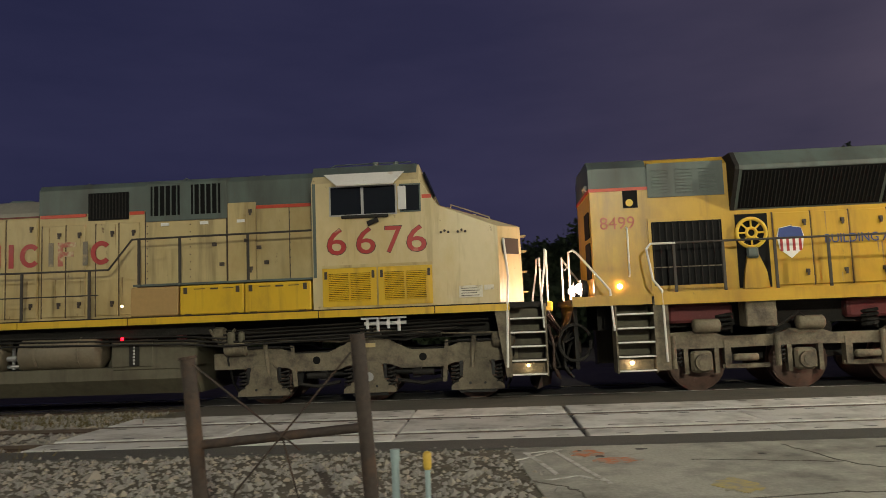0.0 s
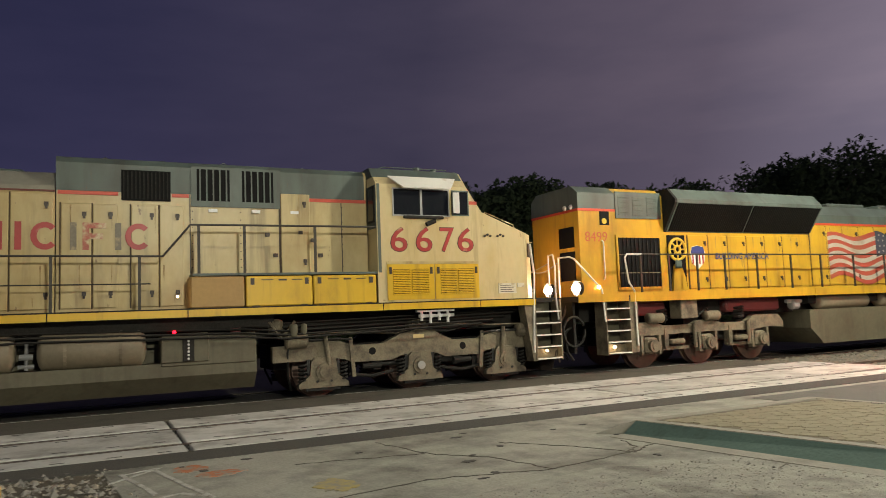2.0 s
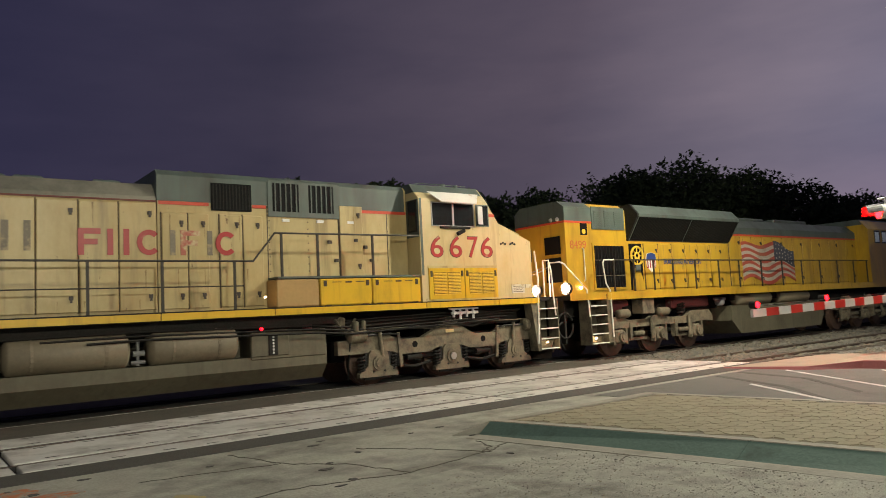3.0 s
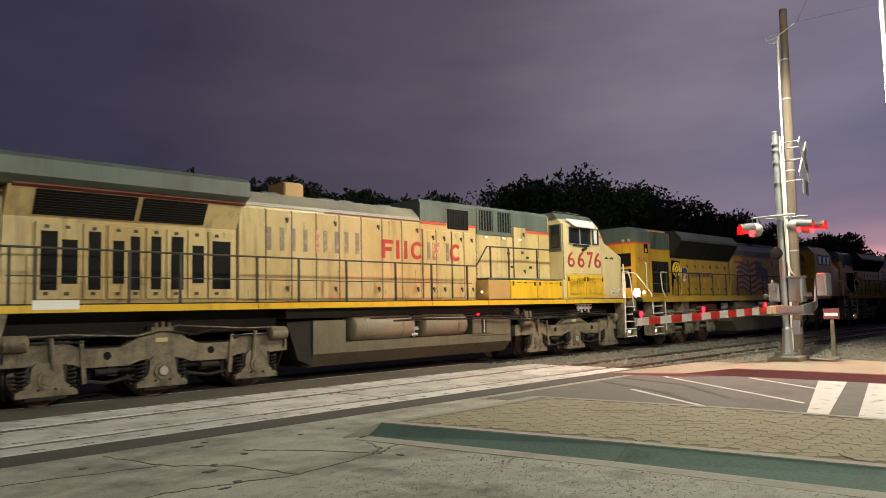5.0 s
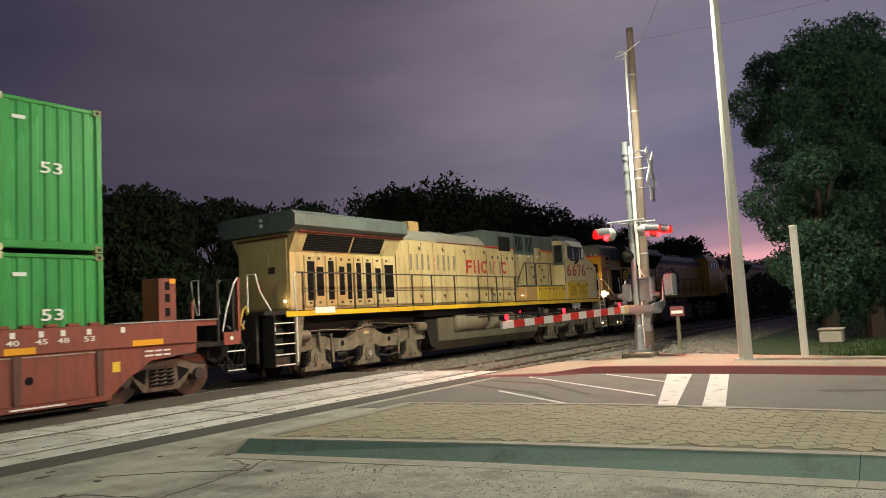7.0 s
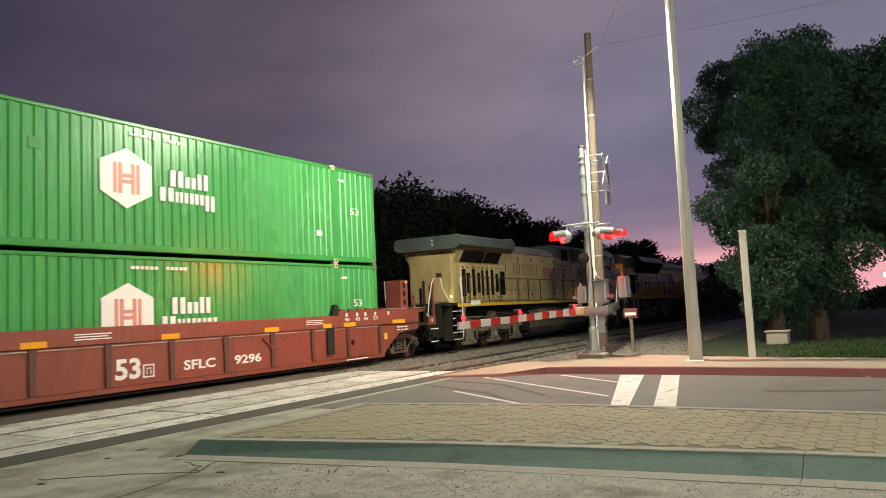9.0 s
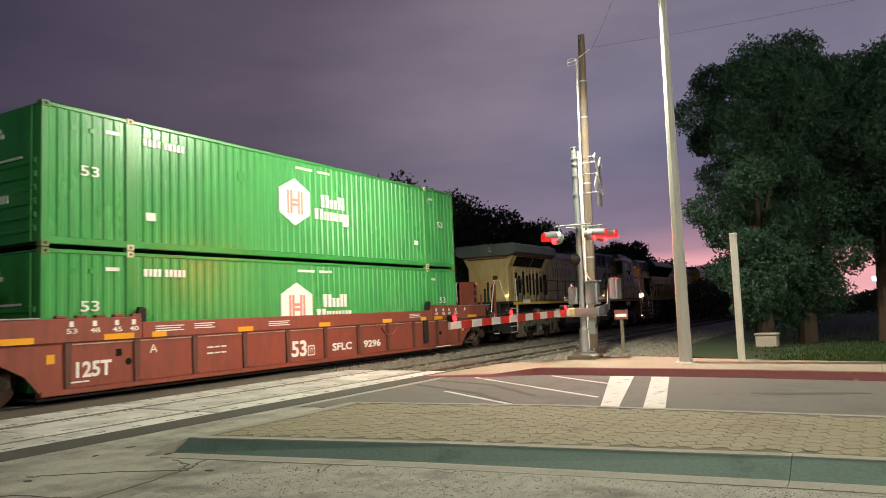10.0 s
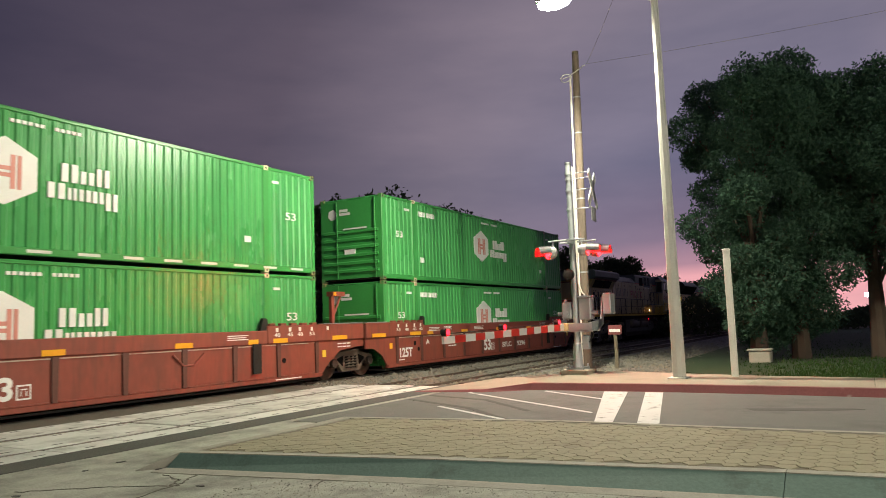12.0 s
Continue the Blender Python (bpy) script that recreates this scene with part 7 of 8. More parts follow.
def container(c, z0, label, full):
    """A 53-foot domestic box with frames at the 40-foot places."""
    B = thing("shipping_container", label, "container", group="stacked containers")
    ROLLING.append((B, 0.0))
    z1, h = z0 + 2.9, 8.077
    for k in (-1, 1):
        for a, b in ((c - h + 0.1, c - 6.2), (c - 5.98, c + 5.98), (c + 6.2, c + h - 0.1)):
            part("side_panel", corrugated(a, b, k * 1.285, z0 + 0.20, z1 - 0.09, k), M_GREEN, B, "green corrugated side")
        part("top_rail", Shape().soft_box(c - h, c + h, k * 1.20, k * 1.30, z1 - 0.10, z1 - 0.015, 0.015), M_GREEN2, B, "green top rail")
        part("bottom_rail", Shape().soft_box(c - h, c + h, k * 1.18, k * 1.30, z0 + 0.05, z0 + 0.20, 0.015), M_GREEN2, B, "green bottom rail")
        for u in (c - h + 0.06, c - 6.09, c + 6.09, c + h - 0.06):
            w = 0.06 if abs(u - c) > 7 else 0.11
            part("post", Shape().soft_box(u - w, u + w, k * 1.18, k * 1.304, z0 + 0.02, z1 - 0.02, 0.012), M_GREEN2, B, "green frame post")
        for u in (c - h + 0.09, c - 6.09, c + 6.09, c + h - 0.09):
            for z in (z0 + 0.06, z1 - 0.06):
                f = part("corner_casting", Shape().soft_box(u - 0.09, u + 0.09, k * 1.15, k * 1.312, z - 0.07, z + 0.07, 0.012), M_CAST if abs(u - c) < 7 else M_CASTGREEN, B, "pale worn corner casting" if abs(u - c) < 7 else "rusty green corner casting")
                part("casting_hole", Shape().tube((u, k * 1.311, z), (u, k * 1.314, z), 0.03, n=10), M_DARK, f)
    part("roof", Shape().box(c - h + 0.05, c + h - 0.05, -1.2, 1.2, z1 - 0.06, z1 - 0.02), M_GREEN, B, "green roof")
    part("floor", Shape().box(c - h + 0.05, c + h - 0.05, -1.2, 1.2, z0 + 0.05, z0 + 0.14), M_UNDER, B)
    for e, u in ((-1, c - h), (1, c + h)):
        end = part("end_wall", Shape().box(u, u - e * 0.06, -1.2, 1.2, z0 + 0.1, z1 - 0.08), M_GREEN2, B, "dark green end wall")
        for n in range(9):
            z = z0 + 0.28 + 0.27 * n
            if n < 6:
                part("end_rib", Shape().prism([(u, z), (u + e * 0.05, z + 0.03), (u + e * 0.05, z + 0.11), (u, z + 0.14)], -1.15, 1.15), M_GREEN2, end)
        if e < 0:
            part("end_emblem", Shape().tube((u - 0.012, 0.78, z1 - 0.55), (u, 0.78, z1 - 0.55), 0.2, n=6), M_PAINT, end, "white hexagon emblem")
            for yy, zz, ww in ((0.12, z1 - 0.48, 0.36), (0.02, z1 - 0.6, 0.46)):
                part("brand_bar", Shape().box(u - 0.01, u, yy, yy + ww, zz, zz + 0.09), M_PAINT, end)
            part("end_print", Shape().box(u - 0.045, u - 0.03, -0.7, 0.3, z0 + 1.78, z0 + 1.83), M_PAINT, end, "line of unreadable print")
            part("end_print", Shape().box(u - 0.045, u - 0.03, -0.2, 0.25, z0 + 0.85, z0 + 1.1), M_PAINT, end, "block of unreadable print")
            for yy in (0.55, -1.05):
                part("lock_rod", Shape().tube((u - 0.05, yy, z0 + 0.1), (u - 0.05, yy, z1 - 0.1), 0.018), M_GREEN2, end)
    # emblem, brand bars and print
    y = -1.292
    m = c - 0.83
    hx = [(m - 0.63, 4.40), (m - 0.63, 5.06), (m, 5.38), (m + 0.63, 5.06), (m + 0.63, 4.40), (m, 4.06)]
    drop = z0 - 3.09
    em = part("emblem", Shape().prism([(u, z + drop) for u, z in hx], y - 0.012, y + 0.03), M_PAINT, B, "white hexagon emblem")
    for u, w, z, t in ((m - 0.32, 0.08, 4.38, 0.66), (m - 0.20, 0.09, 4.38, 0.66), (m + 0.11, 0.09, 4.38, 0.66), (m + 0.24, 0.08, 4.38, 0.66), (m - 0.11, 0.22, 4.60, 0.08), (m - 0.11, 0.22, 4.73, 0.08)):
        part("emblem_bar", Shape().box(u, u + w, y - 0.018, y, z + drop, z + t + drop), M_EMBLEM, em, "pale red emblem bar")
    u0 = c + 0.02
    # brand name as plain upright strokes, two for each place
    for u, z, w, t in ((0.28, 4.68, 0.36, 0.38), (0.70, 4.68, 0.30, 0.27), (1.06, 4.68, 0.30, 0.38),
                       (0.0, 4.32, 0.36, 0.32), (0.42, 4.32, 0.20, 0.25), (0.67, 4.32, 0.26, 0.25), (0.97, 4.32, 0.26, 0.25), (1.28, 4.19, 0.28, 0.38)):
        b = w * 0.40
        for q in (u, u + w - b):
            part("brand_stroke", Shape().soft_box(u0 + q, u0 + q + b, y - 0.012, y + 0.03, z + drop, z + t + drop, 0.005), M_PAINT, B, "white brand stroke")
    for u, w in ((c - 5.75, 0.5), (c - 5.2, 0.62), (c - 0.75, 0.75), (c + 0.15, 0.7)):
        zz = 5.46 if u < c - 4 else 5.68
        for i in range(int(w / 0.12)):
            part("print_mark", Shape().box(u + 0.12 * i, u + 0.12 * i + 0.085, y - 0.01, y + 0.03, zz + drop, zz + (0.17 if u < c - 4 else 0.07) + drop), M_PAINT, B, "unreadable container print")
    for u in (c - 7.25, c + 6.85):
        write("size_mark", "53", B, M_PAINT, u, u + 0.42, y - 0.008, (4.58 if full else 4.72) + drop, (4.80 if full else 4.94) + drop, "white size mark", 0.01)
    for u, z, w, t in ((c - 6.68, 5.56, 0.32, 0.08), (c - 5.7, 3.78, 0.26, 0.18), (c + 6.35, 5.55, 0.24, 0.07), (c + 5.3, 3.85, 0.22, 0.16)):
        part("notice", Shape().box(u, u + w, y - 0.01, y + 0.03, z + drop, z + t + drop), M_PAINT, B, "small white notice")
    if full:
        part("inspection_patch", Shape().box(c - 2.95, c - 2.7, y - 0.006, y + 0.03, 5.05 + drop, 5.28 + drop), M_GREEN2, B, "dark patch")
    part("fork_holes", Shape().box(c - 7.45, c - 7.36, y - 0.004, y + 0.03, 5.5 + drop, 5.6 + drop).box(c - 7.05, c - 6.96, y - 0.004, y + 0.03, 5.5 + drop, 5.6 + drop), M_GREEN2, B)
    return B


M_EMBLEM = mat("pale_red_emblem", (0.62, 0.25, 0.20), 0.5, 0, 0.1, 5, 0.02)
for n in range(2):
    c = -32.33 - 19.60 * n
    well_car(c, ("oxide red container well car with white stencils", "oxide red rear unit of a container well car")[n], n == 0, (("SFLC", "9296"), None)[n])
    container(c, 0.16, "green corrugated container seated low in a well car", False)
    u = container(c, 3.09, "green corrugated container stacked on another container", True)
    if n == 1:
        for i in range(15):
            part("conspicuity_tape", Shape().box(c - 7.8 + 1.06 * i, c - 7.3 + 1.06 * i, -1.310, -1.295, 3.19, 3.25), M_REFLECT, u, "white reflective tape dash")


# ---- wayside ----
def crossing_signal():
    T = thing("crossing_signal", "galvanised railway crossing mast with red lamps and gate gear", "crossing signal", pose(18.2, 6.62, 0.15))
    part("foundation", Shape().soft_box(-0.36, 0.36, -0.36, 0.36, -0.1, 0.12, 0.03), M_WALK, T, "concrete footing")
    base = part("mast_base", Shape().loft([[(0.23 * a, 0.23 * b, z) for a, b in ((-1, -1), (1, -1), (1, 1), (-1, 1))] for z in (0.12, 0.18)]).loft([[(r * math.cos(t), r * math.sin(t), z) for t in np.linspace(0, 2 * math.pi, 9)[:-1]] for r, z in ((0.15, 0.18), (0.125, 0.32), (0.11, 0.74), (0.08, 0.80))]), M_GALV, T, "flared cast mast base")
    for a in (-1, 1):
        for b in (-1, 1):
            part("bolt", Shape().tube((a * 0.19, b * 0.19, 0.18), (a * 0.19, b * 0.19, 0.26), 0.025, n=6), M_GALV, base)
    part("mast", Shape().tube((0, 0, 0.2), (0, 0, 5.5), 0.075, n=18), M_GALV, T, "round galvanised mast", True)
    part("mast_cap", Shape().tube((0, 0, 5.5), (0, 0, 5.53), 0.085, n=18), M_GALV, T)
    for z in (4.25, 4.75, 5.05, 5.2):
        part("clamp", Shape().tube((0, 0, z), (0, 0, z + 0.05), 0.095, n=16).tube((0, 0, z + 0.025), (0.0, -0.58, z + 0.025), 0.014, n=6), M_GALV, T, "pipe clamp")
    # crossbuck seen edge on, facing the road
    for s in (-1, 1):
        b = Shape().box(-0.61, 0.61, -0.010, 0.010, -0.115, 0.115).mesh("crossbuck_blade")
        ob = part("crossbuck_blade", b, M_REFLECT, T, "white crossbuck blade")
        ob.matrix_local = pose(0.1, -0.60 - 0.012 * s, 4.75, 0, 0, 6) @ pose(0, 0, 0, 0, 45 * s)
    ob = part("track_sign", Shape().box(-0.25, 0.25, -0.008, 0.008, -0.18, 0.18), M_REFLECT, T, "small white sign plate")
    ob.matrix_local = pose(0.1, -0.60, 4.1, 0, 0, 6)
    part("conduit", Shape().pipe([(-0.02, -0.12, 5.4), (-0.02, -0.12, 2.35), (-0.02, -0.2, 2.1), (-0.02, -0.36, 1.9)], 0.022), M_WHITE, T, "pale bent conduit")
    # lamps on a cross arm
    part("arm_collar", Shape().box(-0.09, 0.09, -0.1, 0.1, 3.35, 3.5), M_GALV, T, "arm collar")
    for x, y, turn, lit in ((-0.28, 0.42, -42, True), (0.20, 0.62, -42, True), (-0.28, -0.36, 98, True), (0.30, -0.46, 90, True)):
        head = part("signal_head", Shape().tube((-0.02, 0, 0), (-0.14, 0, 0), 0.15, n=20).loft([[(q, r * math.cos(t), r * math.sin(t)) for t in np.linspace(0, 2 * math.pi, 17)[:-1]] for q, r in ((0.10, 0.06), (0.05, 0.12), (-0.02, 0.15))]), M_GALVWHITE, T, "round signal head")
        head.matrix_local = pose(x, y, 3.16, 0, 0, turn)
        arc = [(math.cos(a), math.sin(a)) for a in np.linspace(-0.25, math.pi + 0.25, 14)]
        s = Shape().loft([[(-0.13, p * 0.157, q * 0.157), (-0.46, p * 0.147, q * 0.147 - 0.03), (-0.46, p * 0.160, q * 0.160 - 0.03), (-0.13, p * 0.170, q * 0.170)] for p, q in arc])
        part("hood", s, M_HOOD, head, "grey lamp hood")
        if lit:
            part("lens", Shape().tube((-0.14, 0, 0), (-0.165, 0, 0), 0.135, n=20), M_REDGLOW, head, "glowing red lens")
        part("hanger", Shape().tube((0, 0, 0.12), (0, 0, 0.28), 0.022), M_GALV, head)
    part("cross_arm", Shape().tube((-0.28, -0.45, 3.44), (-0.28, 0.55, 3.44), 0.025).tube((0.3, -0.55, 3.44), (0.3, 0.45, 3.44), 0.025).tube((-0.3, 0, 3.44), (0.32, 0, 3.44), 0.025), M_GALV, T, "lamp cross arms")
    part("bell", Shape().loft([[(x, 0.1 + r * math.cos(t), 2.56 + r * math.sin(t)) for t in np.linspace(0, 2 * math.pi, 17)[:-1]] for x, r in ((-0.20, 0.04), (-0.18, 0.12), (-0.10, 0.15), (-0.06, 0.15))]), M_UNDER, T, "dark warning bell")
    # gate mechanism
    part("gate_box", Shape().soft_box(-0.05, 0.3, -0.42, -0.10, 1.38, 1.96, 0.03).soft_box(-0.08, 0.33, -0.44, -0.08, 1.95, 2.0, 0.01), M_GALV, T, "galvanised gate machine box")
    part("gate_box", Shape().soft_box(-0.05, 0.25, 0.1, 0.36, 1.4, 1.85, 0.03), M_GALV, T, "galvanised junction box")
    part("box_lid", Shape().tube((-0.05, 0.23, 1.55), (-0.09, 0.23, 1.55), 0.06, n=12).tube((-0.05, 0.23, 1.73), (-0.09, 0.23, 1.73), 0.06, n=12), M_GALV, T)
    for y in (-0.55, 0.46):
        part("gate_yoke", Shape().prism([(-0.55, 1.12), (0.2, 1.12), (0.5, 1.25), (0.62, 1.9), (0.5, 1.95), (0.38, 1.4), (-0.55, 1.3)], y - 0.02, y + 0.02), M_GALV, T, "galvanised gate yoke")
    part("yoke_bars", Shape().box(-0.5, -0.44, -0.6, 0.5, 1.08, 1.16).box(0.1, 0.16, -0.6, 0.5, 1.08, 1.16).tube((0.05, -0.6, 1.55), (0.05, 0.5, 1.55), 0.05).box(-0.56, -0.5, -0.62, 0.52, 1.14, 1.3), M_GALV, T)
    part("counterweight", Shape().soft_box(0.38, 0.80, -0.82, -0.60, 1.5, 2.06, 0.03), M_GALV, T, "pale counterweight plate")
    part("cable_loop", Shape().pipe([(0.1, -0.3, 1.35), (0.15, -0.4, 1.0), (0.1, -0.3, 0.8), (0.05, -0.1, 0.75)], 0.02), M_UNDER, T, "hanging cable")
    part("lower_box", Shape().soft_box(0.02, 0.18, -0.30, -0.12, 0.62, 0.98, 0.02), M_GALV, T)
    return T


def gate_arm():
    """The lowered arm with its red and white bands and lamps."""
    G = thing("gate_arm", "lowered red and white striped crossing gate arm", "gate arm")
    a, b = Vector((17.75, 6.75, 1.36)), Vector((11.55, 6.75, 1.25))
    at = lambda f: a + (b - a) * f
    n = 15
    for i in range(n):
        p, q = at(i / n), at((i + 1) / n)
        h = 0.082 - 0.016 * i / n
        part("band", Shape().loft([[(p.x, 6.725, p.z - h), (p.x, 6.775, p.z - h), (p.x, 6.775, p.z + h), (p.x, 6.725, p.z + h)], [(q.x + 0.002, 6.725, q.z - h), (q.x + 0.002, 6.775, q.z - h), (q.x + 0.002, 6.775, q.z + h), (q.x + 0.002, 6.725, q.z + h)]]), (M_REFLECTRED if i % 2 else M_REFLECT), G, ("red" if i % 2 else "white") + " reflective band")
    for f in (0.985, 0.595, 0.09):
        p = at(f)
        l = part("gate_lamp", Shape().tube((p.x, 6.70, p.z + 0.14), (p.x, 6.82, p.z + 0.14), 0.06, n=14).tube((p.x + 0.02, 6.75, p.z + 0.05), (p.x + 0.02, 6.75, p.z + 0.14), 0.02), M_UNDER, G, "small gate lamp")
        part("lens", Shape().tube((p.x, 6.68, p.z + 0.14), (p.x, 6.70, p.z + 0.14), 0.05, n=14), M_REDHOT, l, "glowing red lens")
    part("arm_cable", Shape().pipe([(at(f).x, 6.72, at(f).z + 0.115) for f in (0.05, 0.3, 0.6, 0.98)], 0.008, 5), M_UNDER, G)
    part("arm_clamp", Shape().soft_box(17.6, 18.25, 6.62, 6.80, 1.26, 1.46, 0.02), M_CREAM, G, "pale arm clamp")


crossing_signal()
gate_arm()


def street_lamp(name, x, y, height, arm, label, ground=0.15):
    T = thing(name, label, "street lamp", pose(x, y, ground))
    ring = lambda r, z: [(r * math.cos(t), r * math.sin(t), z) for t in np.linspace(0, 2 * math.pi, 9)[:-1]]
    part("pole", Shape().loft([ring(0.15, 0), ring(0.12, 4), ring(0.085, height)]), M_LAMPPOLE, T, "tapered grey octagonal pole")
    part("base_plate", Shape().soft_box(-0.22, 0.22, -0.22, 0.22, 0, 0.03, 0.008), M_LAMPPOLE, T)
    ax, ay = arm
    part("arm", Shape().pipe([(0, 0, height - 0.25), (ax * 0.3, ay * 0.3, height + 0.12), (ax * 0.7, ay * 0.7, height + 0.36), (ax * 0.86, ay * 0.86, height + 0.4)], 0.04), M_LAMPPOLE, T, "curved lamp arm")
    part("pole_cap", Shape().tube((0, 0, height), (0, 0, height + 0.06), 0.1, 0.04, n=10), M_LAMPPOLE, T)
    h = part("luminaire", Shape().soft_box(ax - 0.18 if not ax else ax * 0.8, ax + 0.18 if not ax else ax * 1.18, ay - 0.18 if not ay else ay * 0.82, ay + 0.18 if not ay else ay * 1.18, height + 0.36, height + 0.5, 0.03), M_LAMPPOLE, T, "flat lamp head")
    part("lamp_panel", Shape().box(ax - 0.15 if not ax else ax * 0.84, ax + 0.15 if not ax else ax * 1.14, ay - 0.15 if not ay else ay * 0.86, ay + 0.15 if not ay else ay * 1.14, height + 0.33, height + 0.358), M_LUMINAIRE, h, "bright white lamp panel")
    r = 0.30
    part("lamp_bowl", Shape().loft([[(ax + q * r * math.cos(t) * (1.5 if ax else 1), ay + q * r * math.sin(t) * (1.5 if ay else 1), height + 0.33 - d) for t in np.linspace(0, 2 * math.pi, 17)[:-1]] for q, d in ((1, 0), (0.92, 0.07), (0.6, 0.13), (0.2, 0.155))]), M_LUMINAIRE, h, "glowing lamp bowl")


street_lamp("street_lamp", 17.02, 3.83, 9.10, (0, 2.50), "tall grey street lamp, lit bright white, behind the red kerb")
# pole and head for the added fill light, out of view
street_lamp("street_lamp", 2.7, -15.0, 9.1, (2.3, 0), "unseen lit street lamp added to fill in light from behind", ground=-0.12)
street_lamp("street_lamp", -22.0, -3.4, 9.1, (0, 2.4), "tall grey street lamp, lit, standing on the verge", ground=-0.03)


def utility_pole():
    P = thing("utility_pole", "weathered wooden utility pole with pale conduit behind the signal", "utility pole", pose(20.8, 7.24, -0.1))
    part("pole", Shape().tube((0, 0.04, 0), (0, -0.10, 9.75), 0.135, 0.10, n=16), M_WOOD, P, "tapered weathered wood", True)
    part("riser", Shape().pipe([(-0.10, 0.155, 0.2), (-0.07, 0.07, 8.9), (-0.06, 0.05, 9.0)], 0.032), M_WHITE, P, "pale riser conduit")
    for z in (3, 5.2, 7.2, 8.3):
        part("strap", Shape().tube((0, 0.04 - 0.0144 * z, z), (0, 0.04 - 0.0144 * z, z + 0.04), 0.142 - 0.0036 * z, n=14), M_GALV, P)
    part("service_loop", Shape().pipe([(-0.16, 0.18 + 0.16 * math.cos(a), 8.93 + 0.12 * math.sin(a)) for a in np.linspace(0, 6.2, 18)] + [(-0.15, 0.2 - 0.08 * i, 8.9 + 0.04 * i + 0.02 * (i % 2)) for i in range(1, 9)], 0.014), M_WHITE, P, "loops of pale service cable")
    def span(a, b, sag):
        pts = [Vector(a).lerp(Vector(b), f) - Vector((0, 0, sag * 4 * f * (1 - f))) for f in np.linspace(0, 1, 14)]
        return Shape().pipe(pts, 0.0045, 5)
    w = thing("overhead_cable", "pair of thin overhead cables from the pole", "cable")
    part("strand", span((20.8, 6.8, 9.2), (28, -22, 13.0), 0.8), M_TRUCK, w)
    part("strand", span((20.8, 6.8, 9.2), (17.6, 3.8, 12.5), 0.3), M_TRUCK, w)


utility_pole()


def marker_post():
    P = thing("marker_post", "white square marker post beside the sidewalk", "post", pose(17.56, 2.73, 0.15))
    part("post", Shape().soft_box(-0.07, 0.07, -0.07, 0.07, 0, 2.83, 0.008), M_WHITE, P, "white square post")
    part("post_cap", Shape().soft_box(-0.08, 0.08, -0.08, 0.08, 2.83, 2.87, 0.01), M_WHITE, P)


def small_sign():
    P = thing("warning_sign", "small red and white warning sign on a grey post", "sign", pose(22.0, 6.77, -0.05))
    part("post", Shape().box(-0.03, 0.03, -0.05, 0.05, 0, 1.2), M_TRUCK, P)
    part("plate", Shape().soft_box(-0.05, -0.03, -0.21, 0.21, 1.09, 1.38, 0.004), M_REDKERB, P, "red sign plate")
    part("lettering_bar", Shape().box(-0.056, -0.05, -0.17, 0.17, 1.17, 1.26), M_PAINT, P, "white band of unreadable print")


def utility_box():
    P = thing("utility_box", "low pale concrete utility box on the lawn", "utility box", pose(24.0, 2.97, 0.05))
    part("box", Shape().soft_box(-0.3, 0.3, -0.3, 0.3, 0, 0.36, 0.03), M_KERBTOP, P)
    part("box_lid", Shape().soft_box(-0.33, 0.33, -0.33, 0.33, 0.36, 0.42, 0.02), M_KERBTOP, P)


marker_post()
small_sign()
utility_box()


def pipe_fence():
    F = thing("pipe_fence", "rusty welded pipe fence with leaning posts and wire", "fence")
    y = 4.2
    part("post", Shape().tube((-1.62, y, -0.3), (-1.77, y, 1.37), 0.043, n=14), M_RUST, F, "rusty leaning pipe post", True)
    part("post", Shape().tube((-0.66, y, -0.3), (-0.77, y, 1.48), 0.043, n=14), M_RUST, F, "rusty leaning pipe post", True)
    part("brace", Shape().tube((-1.68, y, 0.88), (-0.76, y, 0.95), 0.027, n=12), M_RUST, F, "rusty cross pipe", True)
    part("post_cap", Shape().tube((-1.77, y, 1.37), (-1.772, y, 1.385), 0.052, n=14), M_RUST, F)
    for a, b in (((-1.72, 1.34), (-1.1, 0.84)), ((-0.80, 1.38), (-1.48, 0.62)), ((-1.2, 0.9), (-1.05, 0.3)), ((-1.48, 0.62), (-1.6, 0.2))):
        part("wire", Shape().tube((a[0], y - 0.05, a[1]), (b[0], y - 0.05, b[1]), 0.006, n=5), M_RUST, F, "thin twisted wire")


def standpipes():
    P = thing("standpipe", "grey-green capped standpipe in the gravel", "pipe", pose(-0.71, 5.2, -0.05))
    part("pipe", Shape().tube((0, 0, 0), (0, 0, 0.66), 0.028, n=14), M_TEAL, P, "", True)
    part("cap", Shape().tube((0, 0, 0.62), (0, 0, 0.70), 0.034, n=14), M_TEAL, P, "", True)
    Q = thing("standpipe", "short pipe with yellow cap in the gravel", "pipe", pose(-0.485, 5.2, -0.05))
    part("pipe", Shape().tube((0, 0, 0), (0, 0, 0.6), 0.02, n=12), M_TEAL, Q, "", True)
    part("cap", Shape().drum((0, 0, 0.57), (0, 0, 0.66), 0.03, 12, 0.02), M_PIPEYELLOW, Q, "yellow cap", True)
    R = thing("marker_block", "low dark timber block in the gravel", "block", pose(-0.28, 5.3, -0.05))
    part("block", Shape().soft_box(-0.16, 0.16, -0.08, 0.08, 0, 0.22, 0.02), M_TIE, R)


pipe_fence()
standpipes()


